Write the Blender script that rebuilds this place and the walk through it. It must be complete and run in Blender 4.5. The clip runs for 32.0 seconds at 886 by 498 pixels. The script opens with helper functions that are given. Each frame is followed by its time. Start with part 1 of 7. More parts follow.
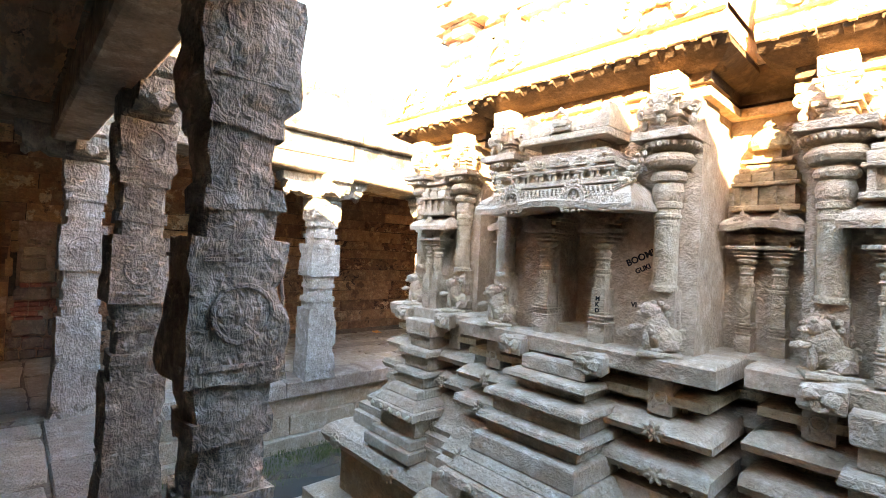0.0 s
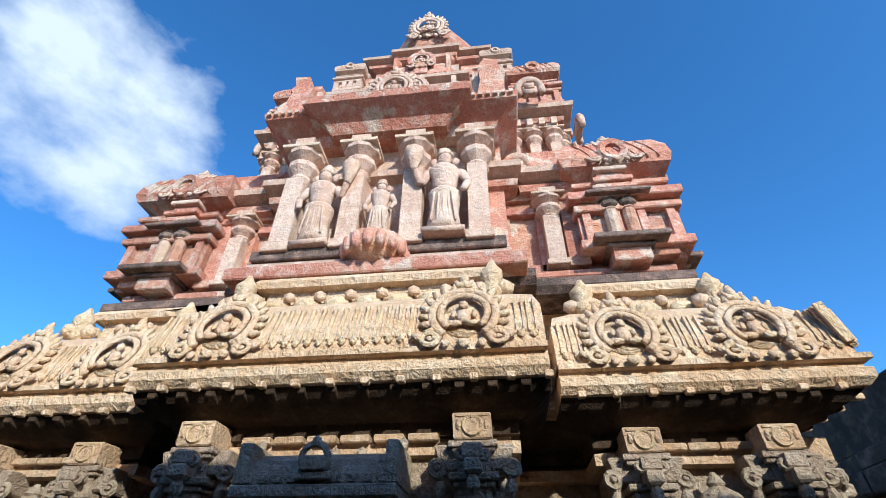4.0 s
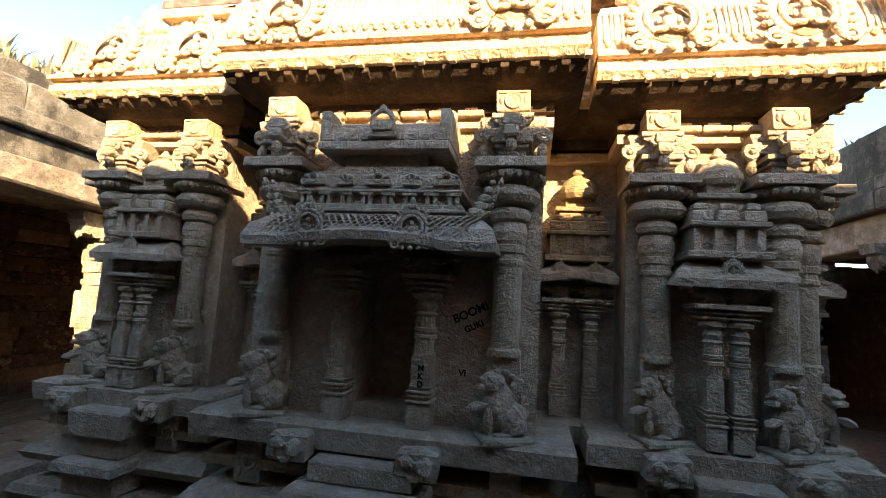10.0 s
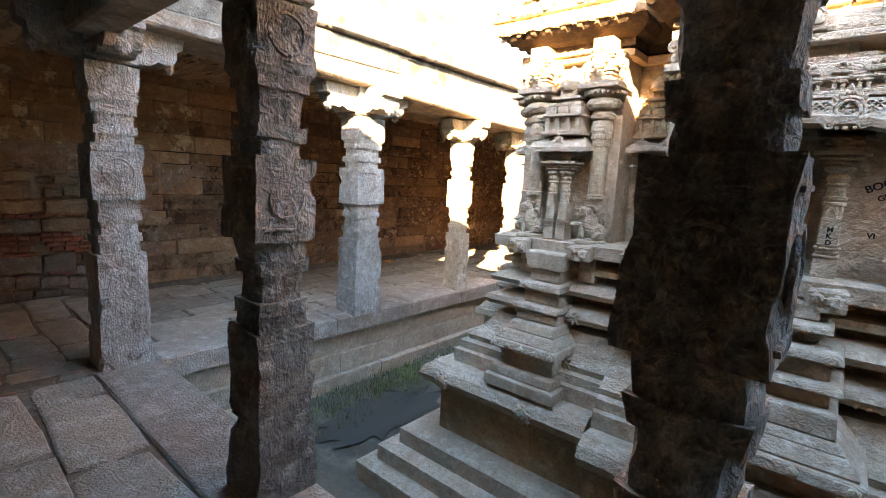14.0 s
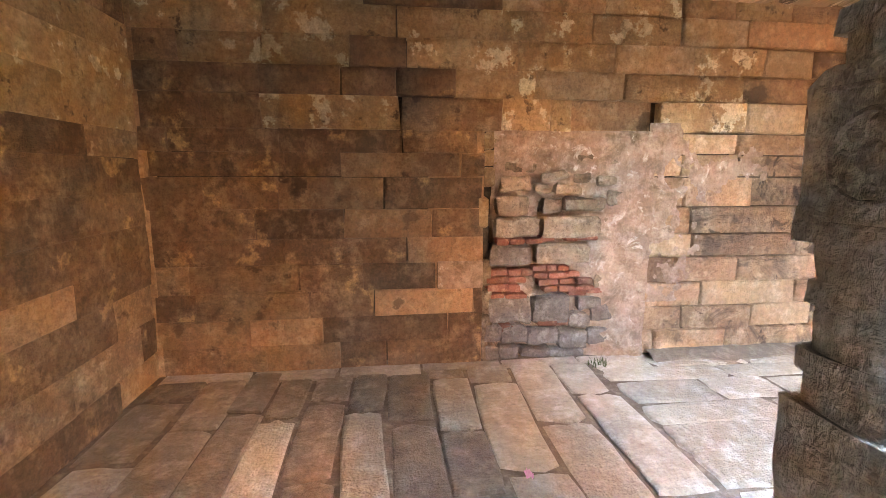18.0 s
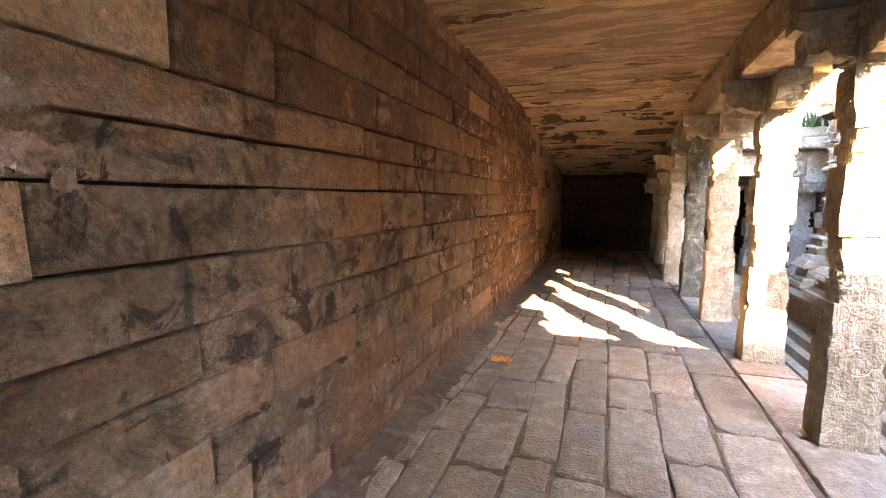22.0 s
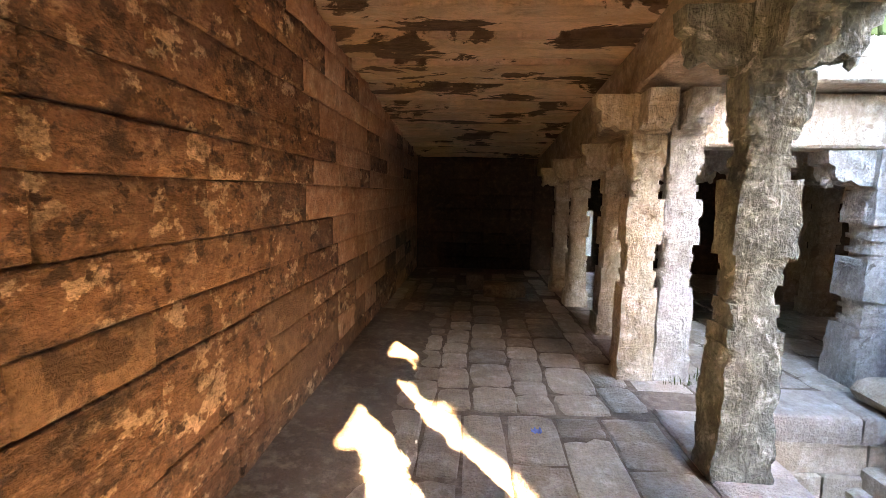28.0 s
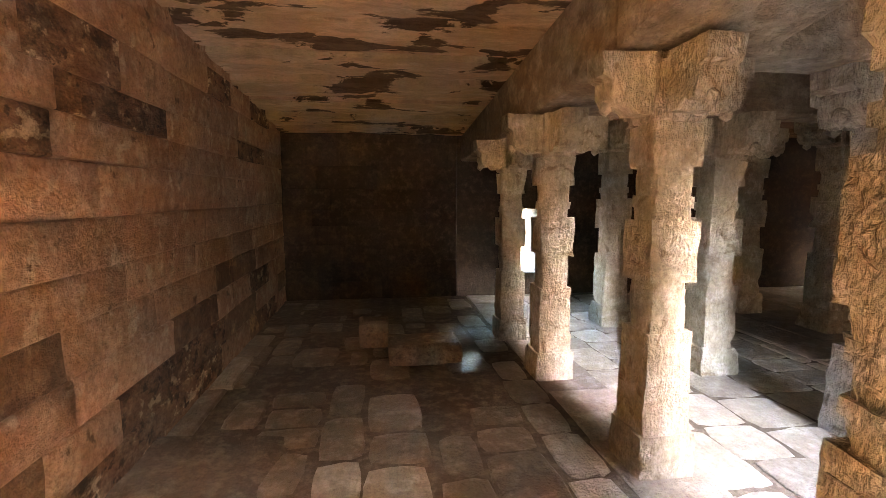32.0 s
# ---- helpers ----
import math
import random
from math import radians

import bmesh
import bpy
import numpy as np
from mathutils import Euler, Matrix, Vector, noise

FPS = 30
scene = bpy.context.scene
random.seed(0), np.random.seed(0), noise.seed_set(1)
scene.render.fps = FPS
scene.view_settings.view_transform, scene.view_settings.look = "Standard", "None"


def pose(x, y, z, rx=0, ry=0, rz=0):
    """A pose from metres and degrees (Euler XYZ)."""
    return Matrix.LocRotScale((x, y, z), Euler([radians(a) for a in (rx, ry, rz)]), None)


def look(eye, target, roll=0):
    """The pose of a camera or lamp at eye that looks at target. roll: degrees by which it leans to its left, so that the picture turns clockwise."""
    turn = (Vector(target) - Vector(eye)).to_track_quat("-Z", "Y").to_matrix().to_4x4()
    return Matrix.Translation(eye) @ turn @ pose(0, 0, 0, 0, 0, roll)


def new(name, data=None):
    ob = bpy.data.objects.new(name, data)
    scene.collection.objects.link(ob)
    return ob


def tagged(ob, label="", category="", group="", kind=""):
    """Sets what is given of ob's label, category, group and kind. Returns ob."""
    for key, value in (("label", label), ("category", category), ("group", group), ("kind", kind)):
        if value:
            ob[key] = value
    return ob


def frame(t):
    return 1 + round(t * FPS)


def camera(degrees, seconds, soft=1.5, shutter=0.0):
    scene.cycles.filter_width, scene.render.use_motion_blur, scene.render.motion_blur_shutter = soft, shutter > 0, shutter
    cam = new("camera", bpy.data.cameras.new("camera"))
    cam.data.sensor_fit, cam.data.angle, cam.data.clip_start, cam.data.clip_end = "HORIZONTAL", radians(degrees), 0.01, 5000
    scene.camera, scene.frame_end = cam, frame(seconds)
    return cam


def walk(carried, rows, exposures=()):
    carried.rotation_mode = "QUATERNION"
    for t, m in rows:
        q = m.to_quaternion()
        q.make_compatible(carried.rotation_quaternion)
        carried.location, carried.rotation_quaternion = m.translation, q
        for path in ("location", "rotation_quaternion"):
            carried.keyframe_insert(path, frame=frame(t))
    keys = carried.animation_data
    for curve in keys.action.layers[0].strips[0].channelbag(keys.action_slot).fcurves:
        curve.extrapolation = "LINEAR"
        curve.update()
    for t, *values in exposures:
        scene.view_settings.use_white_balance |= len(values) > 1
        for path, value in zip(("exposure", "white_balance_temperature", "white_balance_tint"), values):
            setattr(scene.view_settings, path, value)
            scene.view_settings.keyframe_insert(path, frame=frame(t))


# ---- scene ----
cam = camera(86.9, 32.0, soft=0.8)
PATH = [
    (0.0, (0.150, 0.120, 1.620), 47.03, 0.50, 2.90),
    (0.5, (-0.060, 0.305, 1.636), 38.67, 1.30, 2.90),
    (1.0, (-0.275, 0.450, 1.644), 30.77, 2.80, 3.40),
    (1.5, (-0.432, 0.586, 1.660), 24.33, 4.79, 3.91),
    (2.0, (-0.551, 0.729, 1.708), 19.41, 8.88, 3.95),
    (2.5, (-0.609, 0.784, 1.796), 15.62, 14.27, 3.71),
    (3.0, (-0.637, 0.777, 1.884), 12.67, 20.67, 3.31),
    (3.5, (-0.642, 0.749, 1.932), 9.64, 28.78, 2.17),
    (4.0, (-0.646, 0.720, 1.972), 7.19, 37.70, 0.63),
    (4.5, (-0.651, 0.692, 1.996), 5.69, 45.30, -0.71),
    (6.5, (-0.652, 0.726, 1.956), 8.80, 40.00, 0.00),
    (7.0, (-0.653, 0.760, 1.932), 8.94, 34.20, 0.24),
    (7.5, (-0.660, 0.788, 1.884), 9.05, 28.90, 1.14),
    (8.0, (-0.673, 0.821, 1.852), 9.22, 23.89, 1.53),
    (8.5, (-0.690, 0.838, 1.796), 10.31, 17.69, 1.99),
    (9.0, (-0.719, 0.842, 1.748), 11.20, 12.38, 3.28),
    (9.5, (-0.721, 0.746, 1.708), 10.79, 9.08, 3.75),
    (10.0, (-0.641, 0.573, 1.676), 11.19, 6.59, 3.42),
    (10.5, (-0.578, 0.395, 1.668), 11.40, 5.49, 3.11),
    (11.0, (-0.536, 0.158, 1.644), 12.14, 4.79, 2.91),
    (11.5, (-0.450, -0.054, 1.652), 13.17, 3.70, 2.71),
    (12.0, (-0.417, -0.183, 1.588), 14.08, 1.70, 2.80),
    (12.5, (-0.448, -0.274, 1.548), 15.79, -0.20, 2.90),
    (13.0, (-0.566, -0.460, 1.508), 21.75, -2.70, 3.10),
    (13.5, (-0.713, -0.493, 1.502), 31.50, -6.60, 3.30),
    (14.0, (-0.989, -0.442, 1.561), 40.60, -8.28, 2.90),
    (14.5, (-1.387, -0.492, 1.560), 50.80, -9.21, 2.40),
    (15.0, (-1.776, -0.554, 1.623), 61.44, -10.25, 2.20),
    (15.5, (-2.189, -0.560, 1.618), 72.29, -11.01, 1.30),
    (17.5, (-3.918, -0.563, 1.482), 84.82, -9.67, 0.10),
    (18.0, (-4.350, -0.561, 1.466), 83.16, -9.35, 0.10),
    (18.5, (-4.750, -0.486, 1.484), 78.17, -9.06, -0.20),
    (19.0, (-5.186, -0.356, 1.478), 71.08, -8.66, -0.40),
    (19.5, (-5.579, -0.147, 1.404), 61.57, -7.30, -1.00),
    (20.0, (-5.874, 0.096, 1.415), 51.73, -7.15, -1.30),
    (20.5, (-6.138, 0.393, 1.424), 41.55, -7.18, -1.10),
    (21.0, (-6.319, 0.780, 1.433), 32.81, -6.89, -0.50),
    (21.5, (-6.445, 1.200, 1.416), 24.41, -6.60, 0.00),
    (22.0, (-6.537, 1.625, 1.396), 19.24, -6.26, 0.30),
    (22.5, (-6.549, 2.010, 1.435), 15.39, -6.03, 0.60),
    (23.0, (-6.585, 2.452, 1.413), 13.37, -5.80, 0.70),
    (23.5, (-6.560, 2.893, 1.386), 11.77, -5.54, 1.00),
    (24.0, (-6.579, 3.344, 1.400), 10.74, -5.45, 1.10),
    (24.5, (-6.631, 3.824, 1.411), 9.89, -5.31, 1.30),
    (25.0, (-6.685, 4.290, 1.419), 8.67, -5.57, 1.40),
    (25.5, (-6.660, 4.680, 1.400), 7.60, -5.60, 1.40),
    (27.5, (-6.759, 6.337, 1.416), 4.53, -6.78, 1.30),
    (28.0, (-6.704, 6.715, 1.394), 3.64, -6.87, 1.10),
    (28.5, (-6.680, 7.058, 1.416), 3.00, -7.01, 1.10),
    (29.0, (-6.645, 7.433, 1.392), 2.31, -6.98, 1.20),
    (29.5, (-6.637, 7.792, 1.357), 2.28, -7.12, 1.10),
    (30.0, (-6.646, 8.149, 1.363), 2.25, -7.33, 0.90),
    (30.5, (-6.602, 8.499, 1.337), 2.14, -7.53, 0.70),
    (31.0, (-6.625, 8.867, 1.285), 1.13, -7.24, 0.20),
    (31.5, (-6.630, 9.184, 1.275), -2.02, -6.86, -0.10),
    (32.0, (-6.595, 9.521, 1.291), -7.72, -6.49, 0.00),
]
EXPO = [(t, s, k, g) for t, s, k, g in ((0.0, 5.6, 13000, 20.0), (1.0, 4.75, 12300, 19.0), (2.0, 3.95, 10300, 17.0), (3.0, 2.2, 6700, 10.0), (4.0, 0.75, 5500, 5.0), (7.0, 0.85, 5800, 9.0), (8.0, 1.25, 6200, 10.0), (9.0, 2.05, 8600, 18.0), (10.0, 2.8, 10000, 13.0), (11.0, 3.3, 10800, 10.0), (12.0, 3.4, 10000, 6.0), (13.0, 4.6, 12000, 20.0), (14.0, 5.25, 12500, 20.0), (15.0, 5.4, 12500, 20.0), (18.0, 8.4, 13800, 30.0), (19.0, 8.45, 12500, 27.5), (20.0, 8.1, 11400, 25.0), (21.5, 6.85, 11600, 28.0), (23.0, 6.5, 11800, 30.0), (25.0, 6.45, 11800, 31.0), (28.0, 7.0, 11000, 25.0), (30.0, 7.2, 10300, 20.0), (31.0, 7.5, 11000, 21.0), (32.0, 8.6, 12500, 32.0))]
walk(cam, [(t, pose(*e, 90 + p, 0, y) @ pose(0, 0, 0, 0, 0, r)) for t, e, y, p, r in PATH], EXPO)

# ---- light ----
SUN_EL, SUN_AZ = 26.0, 30.6          # the light travels towards +y and -x
SUN_FROM = Vector((math.sin(radians(SUN_AZ)) * math.cos(radians(SUN_EL)), -math.cos(radians(SUN_AZ)) * math.cos(radians(SUN_EL)), math.sin(radians(SUN_EL))))
CLOUD = (-0.665, 0.39, 0.635)         # towards the one white cloud
world = bpy.data.worlds.new("sky")
scene.world = world
world.use_nodes = True
wn, wl = world.node_tree.nodes, world.node_tree.links
sky = wn.new("ShaderNodeTexSky")
sky.sky_type = 'NISHITA'
sky.sun_disc = False
sky.sun_elevation = radians(SUN_EL)
sky.sun_rotation = math.atan2(SUN_FROM.x, SUN_FROM.y)
sky.air_density, sky.dust_density, sky.ozone_density = 1.0, 1.2, 6.0
sky.altitude = 700
geo = wn.new("ShaderNodeTexCoord")
cn = wn.new("ShaderNodeTexNoise")
cn.inputs["Scale"].default_value, cn.inputs["Detail"].default_value, cn.inputs["Roughness"].default_value = 3.4, 8.0, 0.58
mp = wn.new("ShaderNodeMapping")
mp.inputs["Location"].default_value = (0.35, 0.8, 0.15)
mp.inputs["Scale"].default_value = (1.0, 1.0, 1.7)
cr = wn.new("ShaderNodeValToRGB")
cr.color_ramp.elements[0].position, cr.color_ramp.elements[1].position = 0.74, 1.0
cloud = wn.new("ShaderNodeMix")
cloud.data_type = 'RGBA'
wl.new(geo.outputs["Generated"], mp.inputs[0])
wl.new(mp.outputs[0], cn.inputs["Vector"])
where = wn.new("ShaderNodeVectorMath")
where.operation = 'DOT_PRODUCT'
where.inputs[1].default_value = CLOUD
wl.new(geo.outputs["Generated"], where.inputs[0])
near_ = wn.new("ShaderNodeMapRange")
near_.interpolation_type = 'SMOOTHSTEP'
near_.inputs["From Min"].default_value, near_.inputs["From Max"].default_value = 0.955, 0.999
wl.new(where.outputs["Value"], near_.inputs["Value"])
veil = wn.new("ShaderNodeMath")
veil.operation = 'MULTIPLY_ADD'
veil.inputs[1].default_value = 0.42
wl.new(near_.outputs[0], veil.inputs[0])
wl.new(cn.outputs["Fac"], veil.inputs[2])
wl.new(veil.outputs[0], cr.inputs[0])
wl.new(cr.outputs[0], cloud.inputs["Factor"])
clear = wn.new("ShaderNodeHueSaturation")       # deep dry-season blue
clear.inputs["Hue"].default_value, clear.inputs["Saturation"].default_value = 0.496, 1.10
wl.new(sky.outputs[0], clear.inputs["Color"])
wl.new(clear.outputs[0], cloud.inputs["A"])
cloud.inputs["B"].default_value = (3.6, 3.75, 4.0, 1)
wl.new(cloud.outputs["Result"], wn["Background"].inputs["Color"])
wn["Background"].inputs["Strength"].default_value = 0.15
sun = new("sun", bpy.data.lights.new("sun", "SUN"))
sun.data.energy, sun.data.angle, sun.data.color = 3.3, radians(0.6), (1.0, 0.89, 0.70)
sun.matrix_world = look((0, 0, 12), Vector((0, 0, 12)) - SUN_FROM)

# ---- materials ----
def stone(name, base, dark, light, scale=3.0, rough=0.9, bump=0.5, carve=0.0, carve_scale=30.0, stretch=(1, 1, 1), stain=0.5, island=0.25, stain_col=None, patch=None, patch_lo=0.6, grain=70.0, stain_lo=0.46, dist=0.02, speck=0.25, patch2=None, patch2_lo=0.6, warp=0.0, soft_edge=0.05, pits=0.15, grit=0.3, flake=0.0, flake_stretch=(1, 1, 2.6), flake_scale=7.0, streak=0.0, streak_axes=(34, 34, 5)):
    """Weathered stone: three tones, two scales of mottling, stains, grain and carving relief."""
    m = bpy.data.materials.new(name)
    m.use_nodes = True
    n, l = m.node_tree.nodes, m.node_tree.links
    b = n["Principled BSDF"]
    b.inputs["Roughness"].default_value = rough
    b.inputs["Specular IOR Level"].default_value = 0.25
    co = n.new("ShaderNodeNewGeometry")
    rnd = n.new("ShaderNodeObjectInfo")
    mapn = n.new("ShaderNodeMapping")
    mapn.inputs["Scale"].default_value = stretch
    l.new(co.outputs["Position"], mapn.inputs[0])
    def tex(s, d=6.0, r=0.6, vec=mapn):
        t = n.new("ShaderNodeTexNoise")
        t.inputs["Scale"].default_value, t.inputs["Detail"].default_value, t.inputs["Roughness"].default_value = s, d, r
        l.new(vec.outputs[0], t.inputs["Vector"])
        return t
    def ramp(src, lo, hi, c0=(0, 0, 0, 1), c1=(1, 1, 1, 1)):
        r = n.new("ShaderNodeValToRGB")
        r.color_ramp.elements[0].position, r.color_ramp.elements[1].position = lo, hi
        r.color_ramp.elements[0].color, r.color_ramp.elements[1].color = c0, c1
        l.new(src, r.inputs[0])
        return r.outputs[0]
    def mix(f, a, c, mode='MIX'):
        x = n.new("ShaderNodeMix")
        x.data_type, x.blend_type = 'RGBA', mode
        if hasattr(f, "links"):
            l.new(f, x.inputs["Factor"])
        else:
            x.inputs["Factor"].default_value = f
        for sock, v in ((x.inputs["A"], a), (x.inputs["B"], c)):
            if hasattr(v, "links"):
                l.new(v, sock)
            else:
                sock.default_value = (*v, 1)
        return x.outputs["Result"]
    big, mid, fine = tex(scale * 0.45, 4), tex(scale * 2.2, 8, 0.65), tex(grain, 4, 0.7)
    col = mix(ramp(big.outputs["Fac"], 0.38, 0.62), dark, base)
    col = mix(ramp(mid.outputs["Fac"], 0.48, 0.68), col, light)
    if patch:
        pt = tex(scale * 1.1, 9, 0.62)
        pt.inputs["Distortion"].default_value = warp
        col = mix(ramp(pt.outputs["Fac"], patch_lo, patch_lo + soft_edge), col, patch)
    if patch2:
        p2 = tex(scale * 1.7, 9, 0.66)
        p2.inputs["Distortion"].default_value = warp
        l.new(co.outputs["Position"], p2.inputs["Vector"]) if stretch == (1, 1, 1) else None
        col = mix(ramp(p2.outputs["Fac"], patch2_lo, patch2_lo + 0.06), col, patch2)
    sp = tex(scale * 7.0, 6, 0.75)
    col = mix(ramp(sp.outputs["Fac"], 0.40, 0.56, (speck, speck, speck, 1), (0, 0, 0, 1)), col, tuple(c * 0.45 for c in dark))
    st = tex(scale * 0.9, 8, 0.7)
    st.inputs["Distortion"].default_value = warp
    sc = stain_col or tuple(c * 0.25 for c in dark)
    sf = n.new("ShaderNodeMath")
    sf.operation = 'MULTIPLY'
    l.new(ramp(st.outputs["Fac"], stain_lo + 0.06, stain_lo + 0.2), sf.inputs[0])
    sf.inputs[1].default_value = stain
    col = mix(sf.outputs[0], col, sc)
    if island:
        hv = n.new("ShaderNodeHueSaturation")
        mr = n.new("ShaderNodeMapRange")
        mr.inputs["To Min"].default_value, mr.inputs["To Max"].default_value = 1 - island, 1 + island
        l.new(rnd.outputs["Random"], mr.inputs["Value"])
        l.new(mr.outputs[0], hv.inputs["Value"])
        isl = n.new("ShaderNodeMapRange")
        isl.inputs["To Min"].default_value, isl.inputs["To Max"].default_value = 0.49, 0.51
        l.new(co.outputs["Random Per Island"], isl.inputs["Value"])
        l.new(isl.outputs[0], hv.inputs["Hue"])
        l.new(col, hv.inputs["Color"])
        col = hv.outputs[0]
    g = mix(grit, col, ramp(fine.outputs["Fac"], 0.25, 0.75, (0.30, 0.30, 0.30, 1), (1.0, 1.0, 1.0, 1)), 'MULTIPLY')
    def laid(axes):
        q = n.new("ShaderNodeMapping")
        q.inputs["Scale"].default_value = axes
        l.new(co.outputs["Position"], q.inputs[0])
        return q
    relief = []
    if pits:
        pt_ = tex(grain * 0.55, 3, 0.8)
        hole = ramp(pt_.outputs["Fac"], 0.36, 0.47, (1, 1, 1, 1), (0, 0, 0, 1))
        k = n.new("ShaderNodeMath")
        k.operation = 'MULTIPLY'
        l.new(hole, k.inputs[0])
        k.inputs[1].default_value = pits
        g = mix(k.outputs[0], g, tuple(c * 0.30 for c in dark))
        relief.append((hole, -0.9 * pits))
    if flake:
        ft = tex(flake_scale, 7, 0.68, laid(flake_stretch))
        lift = ramp(ft.outputs["Fac"], 0.49, 0.53)
        g = mix(lift, mix(flake, g, tuple(c * 0.4 for c in dark)), g)
        relief.append((lift, 2.2 * flake))
    if streak:
        vt = tex(1.0, 4, 0.7, laid(streak_axes))
        cut = ramp(vt.outputs["Fac"], 0.44, 0.54)
        k = n.new("ShaderNodeMath")
        k.operation = 'MULTIPLY_ADD'
        l.new(cut, k.inputs[0])
        k.inputs[1].default_value, k.inputs[2].default_value = -streak, streak
        g = mix(k.outputs[0], g, tuple(c * 0.35 for c in dark))
        relief.append((cut, 1.6 * streak))
    l.new(g, b.inputs["Base Color"])
    add = n.new("ShaderNodeMath")
    add.operation = 'MULTIPLY_ADD'
    l.new(mid.outputs["Fac"], add.inputs[0])
    add.inputs[1].default_value = 1.8
    l.new(fine.outputs["Fac"], add.inputs[2])
    h = add.outputs[0]
    for src, amount in relief:
        ra = n.new("ShaderNodeMath")
        ra.operation = 'MULTIPLY_ADD'
        l.new(src, ra.inputs[0])
        ra.inputs[1].default_value = amount
        l.new(h, ra.inputs[2])
        h = ra.outputs[0]
    if carve:
        vo = n.new("ShaderNodeTexVoronoi")
        vo.feature = 'SMOOTH_F1'
        vo.inputs["Scale"].default_value = carve_scale
        l.new(co.outputs["Position"], vo.inputs["Vector"])
        wv = n.new("ShaderNodeTexWave")
        wv.wave_type = 'RINGS'
        wv.inputs["Scale"].default_value, wv.inputs["Distortion"].default_value, wv.inputs["Detail"].default_value = carve_scale * 0.16, 9.0, 2.0
        wv.inputs["Detail Scale"].default_value = 2.0
        l.new(co.outputs["Position"], wv.inputs["Vector"])
        m1 = n.new("ShaderNodeMath")
        m1.operation = 'MULTIPLY_ADD'
        l.new(vo.outputs["Distance"], m1.inputs[0])
        m1.inputs[1].default_value = carve * 0.5
        l.new(h, m1.inputs[2])
        m2 = n.new("ShaderNodeMath")
        m2.operation = 'MULTIPLY_ADD'
        l.new(wv.outputs["Fac"], m2.inputs[0])
        m2.inputs[1].default_value = carve * 0.7
        l.new(m1.outputs[0], m2.inputs[2])
        sn = n.new("ShaderNodeTexNoise")
        sn.inputs["Scale"].default_value, sn.inputs["Detail"].default_value, sn.inputs["Distortion"].default_value = carve_scale * 0.42, 2.0, 1.6
        l.new(co.outputs["Position"], sn.inputs["Vector"])
        m3 = n.new("ShaderNodeMath")
        m3.operation = 'MULTIPLY_ADD'
        l.new(ramp(sn.outputs["Fac"], 0.44, 0.56), m3.inputs[0])
        m3.inputs[1].default_value = carve * 1.1
        l.new(m2.outputs[0], m3.inputs[2])
        h = m3.outputs[0]
    bp = n.new("ShaderNodeBump")
    bp.inputs["Strength"].default_value, bp.inputs["Distance"].default_value = bump, dist
    l.new(h, bp.inputs["Height"])
    l.new(bp.outputs[0], b.inputs["Normal"])
    return m

M_WALL = stone("brown_wall_stone", (0.58, 0.335, 0.19), (0.46, 0.245, 0.135), (0.68, 0.45, 0.28), 3.4, bump=1.0, island=0.24, stain=0.6, stain_col=(0.10, 0.062, 0.038), stain_lo=0.50, patch=(0.27, 0.165, 0.10), patch_lo=0.57, soft_edge=0.06, dist=0.045, pits=0.3, flake=0, flake_scale=7.0, speck=0.4, grit=0.25)
# dark blocks of the walls; elsewhere it carries the shade of dim ceilings
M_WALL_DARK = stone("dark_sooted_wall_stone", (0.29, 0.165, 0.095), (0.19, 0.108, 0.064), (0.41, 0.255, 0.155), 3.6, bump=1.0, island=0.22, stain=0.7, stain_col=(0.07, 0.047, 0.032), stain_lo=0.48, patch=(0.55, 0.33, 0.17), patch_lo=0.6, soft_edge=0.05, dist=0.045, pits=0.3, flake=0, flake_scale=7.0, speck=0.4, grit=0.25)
M_WALL_BUFF = stone("pale_buff_wall_stone", (0.61, 0.41, 0.25), (0.50, 0.31, 0.175), (0.70, 0.52, 0.35), 3.4, bump=1.0, island=0.16, stain=0.5, stain_col=(0.20, 0.125, 0.075), stain_lo=0.51, dist=0.045, pits=0.3, speck=0.4, grit=0.25)
M_WALL_BROWN = stone("smoky_brown_wall_stone", (0.46, 0.27, 0.155), (0.33, 0.185, 0.108), (0.58, 0.38, 0.235), 3.4, bump=1.0, island=0.22, stain=0.65, stain_col=(0.075, 0.047, 0.032), stain_lo=0.48, patch=(0.17, 0.10, 0.063), patch_lo=0.57, soft_edge=0.06, patch2=(0.60, 0.41, 0.26), patch2_lo=0.62, dist=0.045, pits=0.3, speck=0.4, grit=0.3, flake=0.15, flake_scale=8.0)
# orange render, its tone raised further to hold bounced brightness
M_WALL_ORANGE = stone("orange_brown_rendered_stone", (0.66, 0.38, 0.24), (0.48, 0.255, 0.155), (0.76, 0.51, 0.35), 4.6, bump=1.0, island=0.16, stain=0.6, stain_col=(0.09, 0.055, 0.038), stain_lo=0.50, patch=(0.74, 0.53, 0.36), patch_lo=0.60, soft_edge=0.05, patch2=(0.20, 0.115, 0.07), patch2_lo=0.62, dist=0.03, pits=0.3, flake=0.12, flake_scale=6.0, flake_stretch=(1, 1, 1.6), speck=0.4)
M_WALL_LIME = stone("lime_flecked_wall_stone", (0.60, 0.38, 0.205), (0.46, 0.265, 0.14), (0.70, 0.49, 0.29), 4.2, bump=1.0, island=0.26, stain=0.7, stain_col=(0.10, 0.062, 0.038), stain_lo=0.49, patch=(0.84, 0.69, 0.47), patch_lo=0.57, soft_edge=0.02, patch2=(0.17, 0.105, 0.062), patch2_lo=0.60, dist=0.04, pits=0.25, flake=0.12, flake_scale=7.0, speck=0.35)
